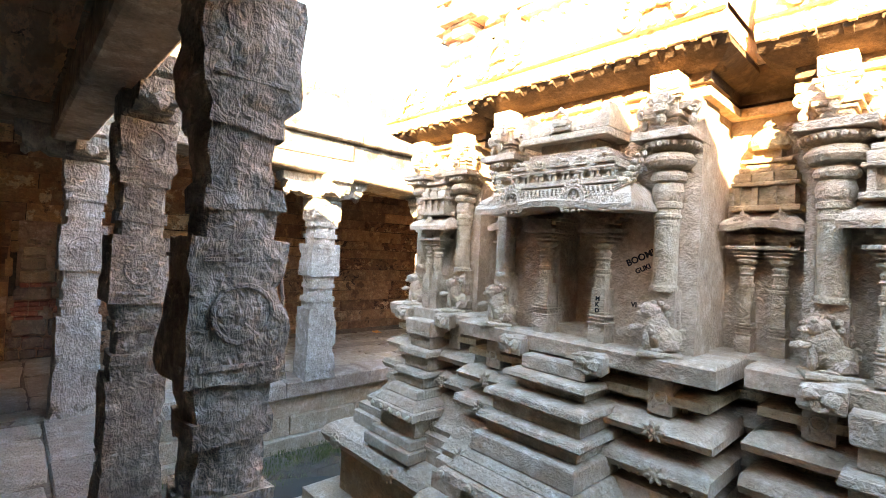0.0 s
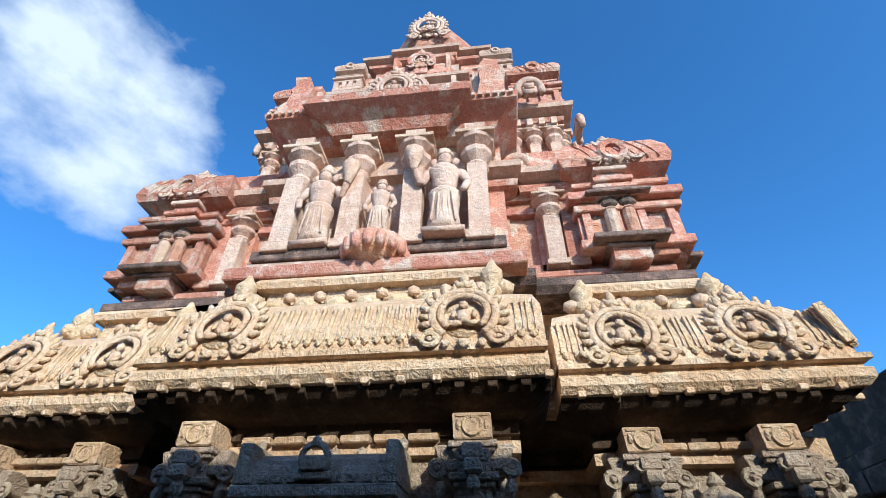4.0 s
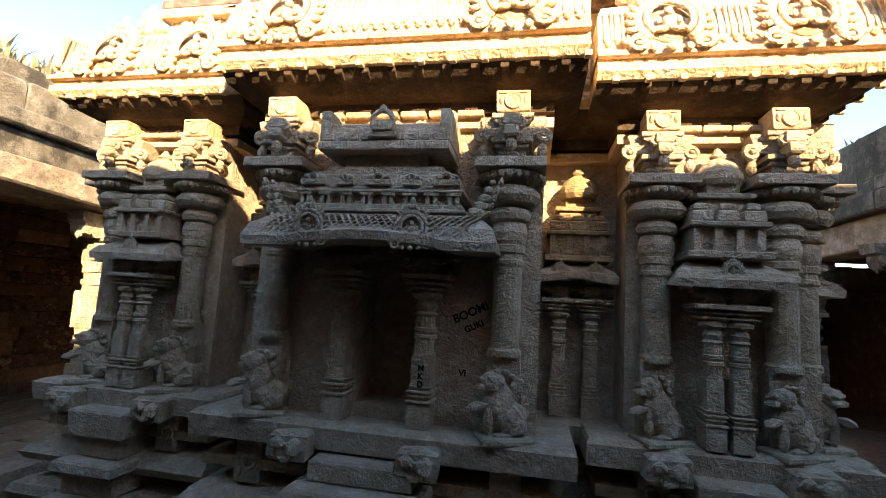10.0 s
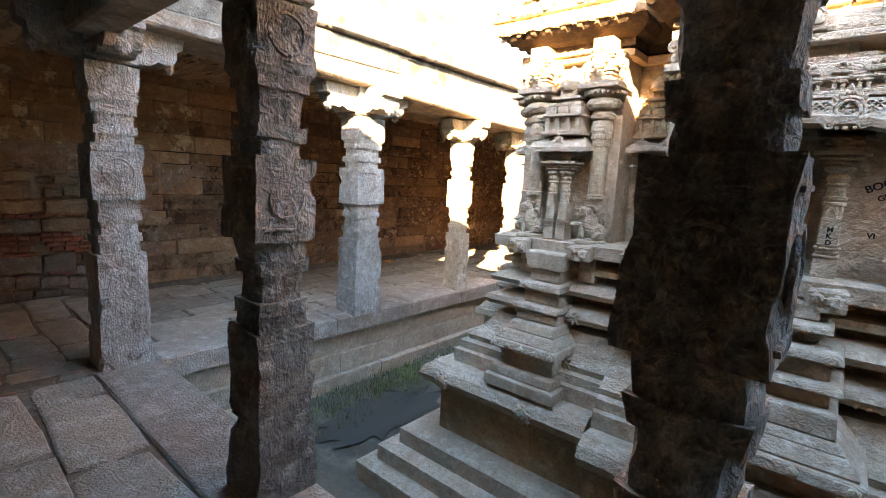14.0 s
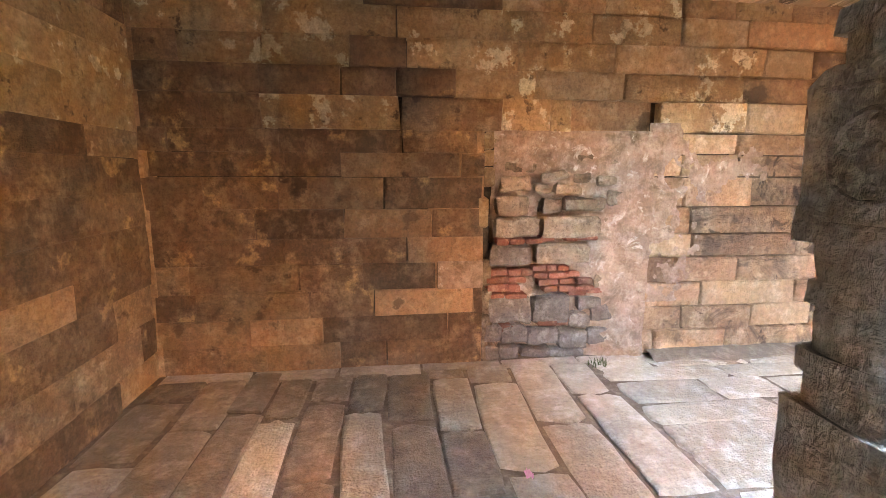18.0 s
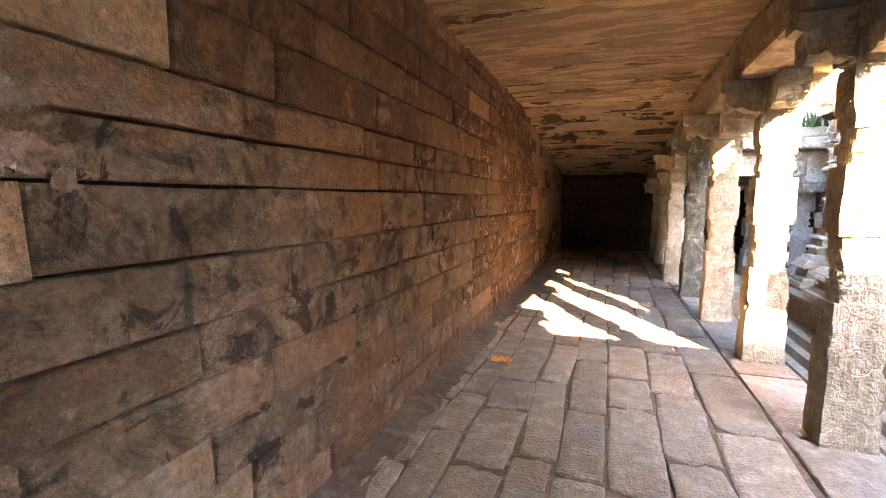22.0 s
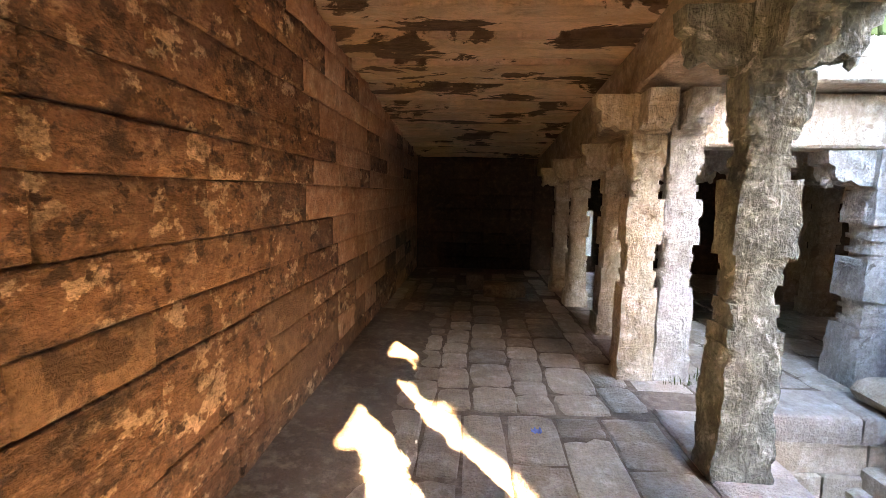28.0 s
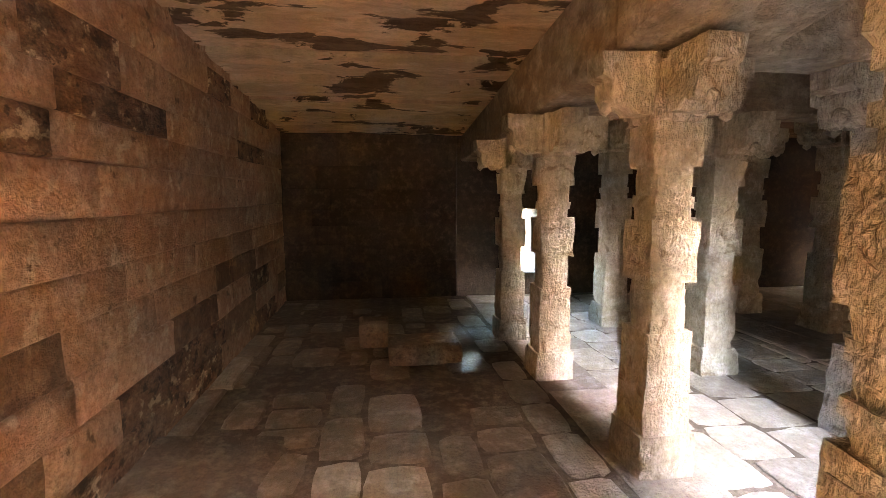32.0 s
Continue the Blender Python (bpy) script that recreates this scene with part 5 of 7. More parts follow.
small = [(0.26, 0.50, 0.19, 0.27, 0.0), (0.24, 0.47, 0.27, 0.33, 0.01), (0.20, 0.40, 0.33, 0.46, 0.0), (0.25, 0.47, 0.46, 0.52, 0.012), (0.23, 0.45, 0.52, 0.58, 0.045), (0.18, 0.38, 0.58, 0.64, 0.02), (0.15, 0.30, 0.64, 0.72, 0.0), (0.17, 0.33, 0.72, 0.76, 0.01), (0.13, 0.25, 0.76, 0.86, 0.0), (0.16, 0.30, 0.86, 0.91, 0.01), (0.11, 0.22, 0.91, 1.0, 0.0), (0.13, 0.25, 1.0, 1.12, -0.01)]
small_obs = stack(small, M_GRANITE)
for o in small_obs:
    on_sides(o, Matrix.Translation((1.28, -1.60, 0)))
    for t in SIDES:
        share(o, SH @ quarter(t) @ Matrix.Translation((-1.28, -1.60, 0)), shrine)
# small tooth ornaments under the pedestal lips
bm = bmesh.new()
bm_ball(bm, (0, 0, 0), 0.024, (1, 0.6, 1.1), 1)
tooth = part("ornament", bm, M_GRANITE, shrine, smooth=True)
first = True
for cu, hw, v, z in ((0.0, 0.38, -2.405, 0.475), (1.28, 0.21, -2.075, 0.49), (-1.28, 0.21, -2.075, 0.49)):
    for i in range(5):
        m = Matrix.Translation((cu - hw + hw * 0.5 * i, v, z))
        if first:
            on_sides(tooth, m)
            first = False
        else:
            for t in SIDES:
                share(tooth, SH @ quarter(t) @ m, shrine)

def bm_leaf(bm, c, ang, r, ln, th):
    """A flat leaf in the upright plane, pointing along ang."""
    g = bmesh.ops.create_icosphere(bm, subdivisions=1, radius=1.0)
    ca, sa = math.cos(ang), math.sin(ang)
    for v in g["verts"]:
        u, w = v.co.x * ln * (1.0 if v.co.x > 0 else 0.7), v.co.z * r * (1.0 - 0.45 * max(0.0, v.co.x))
        v.co = Vector((c[0] + u * ca - w * sa, c[1] + v.co.y * th, c[2] + u * sa + w * ca))
def boss():
    """Worn carved lump on a slab edge."""
    bm = bmesh.new()
    bm_box(bm, -0.075, 0.075, -0.05, 0.04, -0.05, 0.05, 0.014)
    bm_ball(bm, (-0.035, -0.05, 0.012), 0.032, (1.1, 0.8, 0.9), 1)
    bm_ball(bm, (0.03, -0.05, 0.0), 0.036, (1.0, 0.8, 1.0), 1)
    bm_torus(bm, (0.0, -0.052, -0.02), 0.03, 0.009, 10, 5)
    shake(bm.verts, 0.014, 16, 5)
    return bm
bo = part("carved_boss", boss(), M_GRANITE, shrine, "worn carved lump on the seat slab")
SPOTS_B = [(-0.28, -1.975, 1.13), (0.20, -1.975, 1.12), (1.06, -1.775, 1.14), (1.52, -1.775, 1.14), (-1.06, -1.775, 1.14), (-1.52, -1.775, 1.14)]
for k_, spot in enumerate(SPOTS_B):
    if k_ == 0:
        on_sides(bo, Matrix.Translation(spot))
    else:
        for t in SIDES:
            share(bo, SH @ quarter(t) @ Matrix.Translation(spot), shrine)
# short carved piers between the ledge and the seat slab, flowers on the curved moulding
bm = bmesh.new()
bm_box(bm, -0.055, 0.055, -0.10, 0.06, 0.935, 1.095, 0.004)
bm_torus(bm, (0, -0.10, 1.015), 0.028, 0.006, 12, 5)
for sg in (-1, 1):
    bm_leaf(bm, (sg * 0.032, -0.10, 0.975), radians(90), 0.010, 0.028, 0.008)
pier = part("ledge_pier", bm, M_GRANITE, shrine)
bm = bmesh.new()
bm_ball(bm, (0, 0, 0), 0.018, (1, 0.6, 1), 1)
for i in range(7):
    bm_leaf(bm, (0.03 * math.cos(i * 0.9), 0, 0.03 * math.sin(i * 0.9)), i * 0.9, 0.012, 0.024, 0.012)
flower = part("carved_flower", bm, M_GRANITE, shrine)
for ob_, spots_ in ((pier, [(s_ * u, v, 0) for s_ in (-1, 1) for u, v in ((0.50, -1.80), (1.04, -1.60), (1.50, -1.60))]), (flower, [(s_ * u, v, z) for s_ in (-1, 1) for u, v, z in ((0.58, -2.065, 0.41), (1.05, -1.865, 0.41), (1.55, -1.865, 0.41), (0.52, -1.985, 0.70), (1.06, -1.785, 0.70), (1.50, -1.785, 0.70), (0.50, -1.965, 0.875))])):
    for k_, spot in enumerate(spots_):
        if k_ == 0:
            on_sides(ob_, Matrix.Translation(spot))
        else:
            for t in SIDES:
                share(ob_, SH @ quarter(t) @ Matrix.Translation(spot), shrine)
# bead row under the ledge lip
bm = bmesh.new()
bm_ball(bm, (0, 0, 0), 0.013, (1, 0.8, 1.1), 1)
bead = part("bead", bm, M_GRANITE, shrine, smooth=True)
first = True
for u in [-0.72 + 0.045 * i for i in range(33)]:
    if abs(u) < 0.33:
        continue
    m = Matrix.Translation((u, -1.972, 0.672))
    if first:
        on_sides(bead, m)
        first = False
    else:
        for t in SIDES[:2]:
            share(bead, SH @ quarter(t) @ m, shrine)

# front of the middle bay: jambs, lintel and deep niche
for x0, x1, z0, z1 in ((-0.60, -0.125, 1.2, 2.6), (0.125, 0.60, 1.2, 2.6), (-0.125, 0.125, 1.86, 2.6), (-0.125, 0.125, 1.2, 1.255)):
    bm = bmesh.new()
    bm_box(bm, x0, x1, -1.80, -1.60, z0, z1)
    on_sides(part("wall_panel", bm, M_GRANITE, shrine))

# pilasters: lion seat, shaft, pot, cushion, plate and bracket
def lion(mat):
    """A seated guardian beast as one plain shape, turned half aside."""
    bm = bmesh.new()
    bm_ball(bm, (0.02, 0.0, 0.085), 0.07, (1.15, 0.8, 1.0))
    bm_ball(bm, (-0.015, -0.01, 0.145), 0.058, (1.0, 0.8, 1.35))
    bm_ball(bm, (-0.045, -0.02, 0.215), 0.045, (1.1, 0.85, 1.0))
    bm_box(bm, -0.105, -0.06, -0.045, 0.005, 0.185, 0.212, 0.008)
    bm_box(bm, -0.10, -0.06, -0.04, 0.0, 0.215, 0.238, 0.008)
    bm_ball(bm, (-0.06, -0.045, 0.24), 0.014, sub=1)
    for k in range(7):
        a = radians(-40 + 38 * k)
        bm_ball(bm, (-0.012 + 0.046 * math.cos(a), -0.025, 0.205 + 0.056 * math.sin(a)), 0.017, (1, 1.1, 1), 1)
    bm_ball(bm, (-0.055, -0.03, 0.075), 0.022, (0.85, 0.9, 3.0), 1)
    bm_ball(bm, (-0.10, -0.035, 0.13), 0.02, (2.2, 0.8, 0.9), 1)
    bm_ball(bm, (0.04, -0.035, 0.055), 0.045, (1.2, 0.7, 1.05), 1)
    bm_ball(bm, (0.0, -0.04, 0.022), 0.022, (2.2, 0.9, 0.8), 1)
    for k in range(6):
        bm_ball(bm, (0.085 + 0.012 * math.sin(k * 1.1), 0.01, 0.06 + 0.03 * k), 0.015, (1, 0.8, 1.3), 1)
    bm_box(bm, -0.09, 0.10, -0.085, 0.05, -0.005, 0.018, 0.006)
    bmesh.ops.scale(bm, vec=(1.0, 1.0, 0.92), verts=bm.verts)
    bmesh.ops.rotate(bm, verts=bm.verts, matrix=Matrix.Rotation(radians(22), 3, 'Z'), cent=(0, 0, 0))
    shake(bm.verts, 0.009, 26, 3)
    return bm
def pil_parts():
    out = []
    def add(name, fn, mat=M_GRANITE, smooth=False):
        bm = bmesh.new()
        fn(bm)
        out.append(part(name, bm, mat, shrine, smooth=smooth))
    out.append(part("guardian_beast", lion(M_GRANITE), M_GRANITE, shrine, "carved seated beast at a pilaster foot"))
    add("shaft_block", lambda b: bm_box(b, -0.062, 0.062, 0.0, 0.10, 0.0, 0.30, 0.006))
    add("shaft", lambda b: bm_lathe(b, [(0.064, 0.29), (0.064, 0.31), (0.055, 0.32), (0.055, 0.62), (0.062, 0.63), (0.062, 0.645), (0.056, 0.65), (0.056, 0.67), (0.064, 0.675), (0.064, 0.70), (0.056, 0.705)], 0, 0.03, 16))
    add("pot", lambda b: bm_lathe(b, [(0.056, 0.70), (0.066, 0.72), (0.070, 0.75), (0.062, 0.785), (0.056, 0.79), (0.074, 0.80), (0.080, 0.82), (0.070, 0.84), (0.06, 0.845), (0.06, 0.86)], 0, 0.03, 18), smooth=False)
    add("cushion", lambda b: bm_lathe(b, [(0.06, 0.855), (0.095, 0.862), (0.112, 0.885), (0.112, 0.90), (0.095, 0.922), (0.066, 0.93), (0.07, 0.94), (0.095, 0.95)], 0, 0.03, 20))
    def petals(b):
        bm_lathe(b, [(0.07, 0.932), (0.124, 0.958), (0.128, 0.972), (0.10, 0.98)], 0, 0.03, 20)
        for i in range(24):
            a = 2 * math.pi * i / 24
            bm_ball(b, (0.122 * math.cos(a), 0.03 + 0.122 * math.sin(a), 0.957), 0.0135, (1, 1, 1.3), 1)
    add("lotus_collar", petals)
    add("plate", lambda b: bm_box(b, -0.130, 0.130, -0.105, 0.17, 0.980, 1.018, 0.003))
    add("bracket_core", lambda b: bm_box(b, -0.052, 0.052, -0.04, 0.12, 1.015, 1.20, 0.006))
    def mouldings_(b):
        for za, zb, o in ((1.065, 1.08, 0.012), (1.085, 1.105, 0.026), (1.165, 1.18, 0.016), (1.18, 1.20, 0.026)):
            bm_box(b, -0.052 - o, 0.052 + o, -0.04 - o, 0.12, za, zb, 0.003)
    add("bracket_ledge", mouldings_)
    def scroll(b, s):
        vs = bm_box(b, min(s * 0.05, s * 0.125), max(s * 0.05, s * 0.125), -0.03, 0.10, 1.115, 1.195, 0.006)
        for v in vs:
            if v.co.z < 1.13:
                v.co.x -= s * 0.02
        bm_torus(b, (s * 0.118, -0.02, 1.125), 0.022, 0.012, 12, 6)
        bm_ball(b, (s * 0.118, -0.03, 1.125), 0.012, (1, 1, 1), 1)
        bm_lathe(b, [(0.004, 1.035), (0.016, 1.05), (0.020, 1.07), (0.012, 1.09), (0.018, 1.10)], s * 0.112, -0.01, 8)
        shake(b.verts, 0.005, 18, 2)
    add("bracket_scroll", lambda b: scroll(b, -1))
    add("bracket_scroll", lambda b: scroll(b, 1))
    def nose(b):
        bm_box(b, -0.034, 0.034, -0.105, 0.0, 1.135, 1.185, 0.008)
        bm_box(b, -0.027, 0.027, -0.115, 0.0, 1.095, 1.138, 0.008)
        bm_lathe(b, [(0.004, 1.04), (0.018, 1.055), (0.022, 1.075), (0.014, 1.095)], 0, -0.085, 8)
        for s in (-1, 1):
            bm_torus(b, (s * 0.036, -0.09, 1.15), 0.014, 0.008, 10, 5)
        shake(b.verts, 0.004, 18, 4)
    add("bracket_nose", nose)
    def abacus(b):
        bm_box(b, -0.062, 0.062, -0.075, 0.12, 1.20, 1.285, 0.005)
        bm_torus(b, (0, -0.075, 1.243), 0.030, 0.006, 14, 5)
        for u in (-0.045, 0.045):
            bm_leaf(b, (u, -0.075, 1.243), radians(90), 0.010, 0.026, 0.008)
        bm_box(b, -0.05, 0.05, -0.079, 0, 1.272, 1.278)
        shake(b.verts, 0.004, 16, 8)
    add("abacus_block", abacus, M_OCHRE)
    return out
pp = pil_parts()
spots = [(0.475, -1.88), (-0.475, -1.88), (1.055, -1.67), (1.505, -1.67), (-1.055, -1.67), (-1.505, -1.67)]
for o in pp:
    for k, (u, v) in enumerate(spots):
        m = Matrix.Translation((u, v, 1.205))
        if k == 0:
            on_sides(o, m)
        else:
            for t in SIDES:
                share(o, SH @ quarter(t) @ m, shrine)

# thin colonnettes
def colonnette(h, r):
    """Foot block, turned shaft, plate and head of a thin colonnette."""
    out = []
    def add(name, fn):
        bm = bmesh.new()
        fn(bm)
        out.append(part(name, bm, M_GRANITE, shrine))
    def foot(b):
        bm_box(b, -r * 1.15, r * 1.15, -r * 1.1, r * 2.5, 0.0, h * 0.14, 0.003)
        bm_box(b, -r * 0.95, r * 0.95, -r * 0.9, r * 2.5, h * 0.14, h * 0.42, 0.003)
        for za, o in ((0.145, 1.3), (0.175, 1.15), (0.20, 1.3), (0.225, 1.1)):
            bm_box(b, -r * o, r * o, -r * o, r * 2.5, h * za, h * (za + 0.014), 0.002)
    add("colonnette_foot", foot)
    add("colonnette_shaft", lambda b: bm_lathe(b, [(r, h * 0.41), (r, h * 0.50), (r * 1.2, h * 0.505), (r * 1.2, h * 0.525), (r, h * 0.53), (r * 1.2, h * 0.545), (r * 1.2, h * 0.565), (r, h * 0.57), (r * 0.95, h * 0.63), (r * 1.25, h * 0.645), (r * 0.9, h * 0.66), (r * 1.2, h * 0.69), (r * 0.8, h * 0.72), (r * 1.5, h * 0.74), (r * 1.6, h * 0.76), (r, h * 0.775), (r * 1.3, h * 0.79)], 0, 0, 12))
    def plate(b):
        for za, zb, w in ((0.785, 0.80, 1.7), (0.815, 0.83, 2.1), (0.845, 0.875, 2.7)):
            bm_box(b, -r * w, r * w, -r * w * 0.85, r * 2.6, h * za, h * zb, 0.002)
        bm_box(b, -r * 1.2, r * 1.2, -r, r * 2.5, h * 0.785, h * 0.90)
    add("colonnette_plate", plate)
    def corbel(b):
        bm_box(b, -r * 1.1, r * 1.1, -r, r * 2.5, h * 0.88, h * 0.97, 0.003)
        for sg in (-1, 1):
            for w, za in ((1.8, 0.915), (2.5, 0.94), (3.2, 0.965)):
                bm_box(b, min(0, sg * r * w), max(0, sg * r * w), -r * 0.9, r * 2.5, h * za, h * 1.0, 0.003)
    add("colonnette_head", corbel)
    return out
col_s = colonnette(0.60, 0.030)
col_b = colonnette(0.66, 0.038)
def spread(ob, ms):
    for one in ob if isinstance(ob, list) else [ob]:
        for k, m in enumerate(ms):
            if k == 0:
                on_sides(one, m)
            else:
                for t in SIDES:
                    share(one, SH @ quarter(t) @ m, shrine)
T = lambda x, y, z: Matrix.Translation((x, y, z))
spread(col_b, [T(-0.17, -1.86, 1.205), T(0.17, -1.86, 1.205)])
spread(col_s, [T(s * (1.28 + d), -1.72, 1.205) for s in (-1, 1) for d in (-0.045, 0.045)] + [T(s * (0.765 + d), -1.40, 1.205) for s in (-1, 1) for d in (-0.07, 0.07)])

# hood over the middle niche: curved canopy, attic and barrel roof
def canopy(hw, d, za, zb, ov=0.03, wave=0.0, n=16):
    """Curved eave of a niche, sagging in a bracket line underneath."""
    bm = bmesh.new()
    rows = []
    steps = [(d, za), (d + 0.005, za + 0.03), (d - 0.02, za + 0.08 * (zb - za) / 0.15), (d - 0.07, za + 0.75 * (zb - za)), (d - 0.13, zb)]
    for i in range(n + 1):
        t = i / n * 2 - 1
        dip = wave * (0.5 + 0.5 * math.cos(t * math.pi * 1.0)) if abs(t) < 0.55 else 0.0
        rows.append([bm.verts.new((t * (hw - (d - dd) * 0.6), -dd, z + (dip if k < 2 else 0))) for k, (dd, z) in enumerate(steps)] + [bm.verts.new((t * (hw - 0.08), 0.0, zb)), bm.verts.new((t * hw, 0.0, za + dip + 0.02))])
    for a, b in zip(rows, rows[1:]):
        m = len(a)
        for j in range(m):
            bm.faces.new((a[j], a[(j + 1) % m], b[(j + 1) % m], b[j]))
    bm.faces.new(rows[0][::-1])
    bm.faces.new(rows[-1])
    bmesh.ops.recalc_face_normals(bm, faces=bm.faces)
    return bm
hood = part("niche_hood", canopy(0.45, 0.37, 1.845, 1.99, wave=0.03), M_GRANITE, shrine, "carved stone hood with lattice pattern")
on_sides(hood, T(0, -1.80, 0))
bm = bmesh.new()
for i in range(37):
    u = -0.45 + 0.025 * i
    for sg in (-1, 1):
        ends = ((u, -0.366, 1.895), (u + sg * 0.0225, -0.35, 1.928), (u + sg * 0.045, -0.325, 1.952), (u + sg * 0.068, -0.285, 1.974))
        if max(abs(p[0]) for p in ends) < 0.40:
            loft(bm, [[(p[0] - 0.0026, p[1] - 0.004, p[2]), (p[0] + 0.0026, p[1] - 0.004, p[2]), (p[0] + 0.0026, p[1] + 0.02, p[2]), (p[0] - 0.0026, p[1] + 0.02, p[2])] for p in ends])
lattice = part("hood_lattice", bm, M_GRANITE, shrine, "shallow carved diamond lattice")
on_sides(lattice, T(0, -1.80, 0))
bm = bmesh.new()
for i in range(5):
    bm_ball(bm, (0.012 * i, -0.01, 0.028 * i), 0.032 - 0.005 * i, (1.2, 1.0, 0.9), 1)
    bm_leaf(bm, (0.03 + 0.012 * i, -0.01, 0.028 * i), radians(25 + 15 * i), 0.012, 0.024, 0.02)
shake(bm.verts, 0.006, 20, 2)
horn = part("hood_horn", bm, M_GRANITE, shrine)
horn_turns = [T(0.375, -2.06, 1.985), T(-0.375, -2.06, 1.985) @ Matrix.Rotation(math.pi, 4, 'Z')]
for k_, m in enumerate(horn_turns):
    if k_ == 0:
        on_sides(horn, m)
    else:
        for t in SIDES:
            share(horn, SH @ quarter(t) @ m, shrine)
def kudu_mesh(r):
    """Horseshoe gable: open arch with a leafy rim, scrolled feet, a crest and a seated shape in its hollow."""
    bm = bmesh.new()
    bm_torus(bm, (0, -r * 0.10, 0), r * 0.62, r * 0.10, 20, 6, 1.08, arc=(-48, 228))
    bm_torus(bm, (0, -r * 0.02, 0), r * 0.84, r * 0.13, 22, 6, 1.08, arc=(-52, 232))
    for i in range(19):
        a = radians(-48 + 276 * i / 18)
        ln = r * (0.24 + 0.10 * max(0.0, math.sin(a)))
        bm_leaf(bm, (r * 1.02 * math.cos(a), r * 0.04, r * 1.08 * math.sin(a)), a + (0.35 if a < math.pi / 2 else -0.35), r * 0.13, ln, r * 0.16)
    loft(bm, [[(r * 0.66 * math.cos(2 * math.pi * k / 14), y, r * 0.70 * math.sin(2 * math.pi * k / 14)) for k in range(14)] for y in (r * 0.20, r * 0.4)])
    bm_ball(bm, (0, r * 0.0, -r * 0.10), r * 0.26, (0.9, 0.7, 1.2), 1)
    bm_ball(bm, (0, -r * 0.06, r * 0.30), r * 0.17, (0.9, 0.9, 1.1), 1)
    for s in (-1, 1):
        bm_ball(bm, (s * r * 0.26, -r * 0.02, -r * 0.36), r * 0.17, (1.5, 0.8, 0.75), 1)
        bm_ball(bm, (s * r * 0.28, 0, 0.0), r * 0.09, (0.9, 0.8, 2.0), 1)
        bm_torus(bm, (s * r * 0.86, 0, -r * 0.86), r * 0.20, r * 0.09, 12, 5)
        bm_ball(bm, (s * r * 0.86, -r * 0.02, -r * 0.86), r * 0.09, (1, 0.8, 1), 1)
        bm_leaf(bm, (s * r * 1.12, r * 0.04, -r * 0.78), radians(20 if s > 0 else 160), r * 0.15, r * 0.26, r * 0.14)
        bm_leaf(bm, (s * r * 0.45, 0, -r * 1.02), radians(-80), r * 0.14, r * 0.18, r * 0.14)
        bm_leaf(bm, (s * r * 0.16, -r * 0.04, r * 1.18), radians(60 if s > 0 else 120), r * 0.12, r * 0.24, r * 0.16)
    bm_leaf(bm, (0, -r * 0.04, -r * 1.05), radians(-90), r * 0.2, r * 0.2, r * 0.16)
    bm_ball(bm, (0, -r * 0.05, r * 1.16), r * 0.2, (1.1, 0.8, 1.0), 1)
    bm_leaf(bm, (0, 0, r * 1.42), radians(90), r * 0.16, r * 0.34, r * 0.16)
    shake(bm.verts, r * 0.035, 3.0 / r, 1)
    bmesh.ops.recalc_face_normals(bm, faces=bm.faces)
    bmesh.ops.scale(bm, vec=(1.0, 0.62, 1.0), verts=bm.verts)
    return bm
kb = part("gable_ornament", kudu_mesh(0.062), M_GRANITE, shrine, smooth=True)
spread(kb, [T(-0.20, -2.165, 1.915), T(0.17, -2.165, 1.915)])
def attic(bm, hw, d, z):
    """Two small storeys with rows of paired posts, ledges and roof blocks over a niche."""
    bm_box(bm, -hw, hw, -d, 0.1, z, z + 0.014, 0.003)
    bm_box(bm, -hw + 0.012, hw - 0.012, -d + 0.012, 0.1, z + 0.014, z + 0.03, 0.003)
    bm_box(bm, -hw + 0.035, hw - 0.035, -d + 0.035, 0.1, z + 0.03, z + 0.075)
    for i in range(8):
        u = -hw + 0.045 + (2 * hw - 0.09) * i / 7
        for o in (-0.013, 0.013):
            bm_box(bm, u + o - 0.007, u + o + 0.007, -d + 0.014, -d + 0.04, z + 0.03, z + 0.063)
        bm_box(bm, u - 0.026, u + 0.026, -d + 0.008, -d + 0.04, z + 0.063, z + 0.075, 0.002)
    bm_box(bm, -hw + 0.008, hw - 0.008, -d + 0.006, 0.1, z + 0.075, z + 0.087, 0.003)
    bm_box(bm, -hw + 0.022, hw - 0.022, -d + 0.016, 0.1, z + 0.087, z + 0.10, 0.003)
    for i in range(5):
        u = (i - 2) * (hw - 0.075) / 2
        w = 0.05 if i in (0, 2, 4) else 0.034
        bm_box(bm, u - w, u + w, -d + 0.004, 0.1, z + 0.10, z + 0.122, 0.003)
        bm_box(bm, u - w * 0.8, u + w * 0.8, -d + 0.010, 0.1, z + 0.122, z + 0.145, 0.008)
        bm_torus(bm, (u, -d + 0.006, z + 0.128), w * 0.34, 0.005, 10, 5)
    bm_box(bm, -hw + 0.05, hw - 0.05, -d + 0.04, 0.1, z + 0.10, z + 0.15, 0.004)
    bm_box(bm, -hw + 0.07, hw - 0.07, -d + 0.055, 0.1, z + 0.15, z + 0.166, 0.003)
    bm_box(bm, -hw + 0.10, hw - 0.10, -d + 0.07, 0.1, z + 0.166, z + 0.19, 0.003)
    bm_box(bm, -hw * 0.5, hw * 0.5, -d + 0.09, 0.1, z + 0.19, z + 0.25)
    shake(bm.verts, 0.0025, 22, 6)
bm = bmesh.new()
attic(bm, 0.33, 0.26, 1.99)
attic_ob = part("niche_attic", bm, M_GRANITE, shrine)
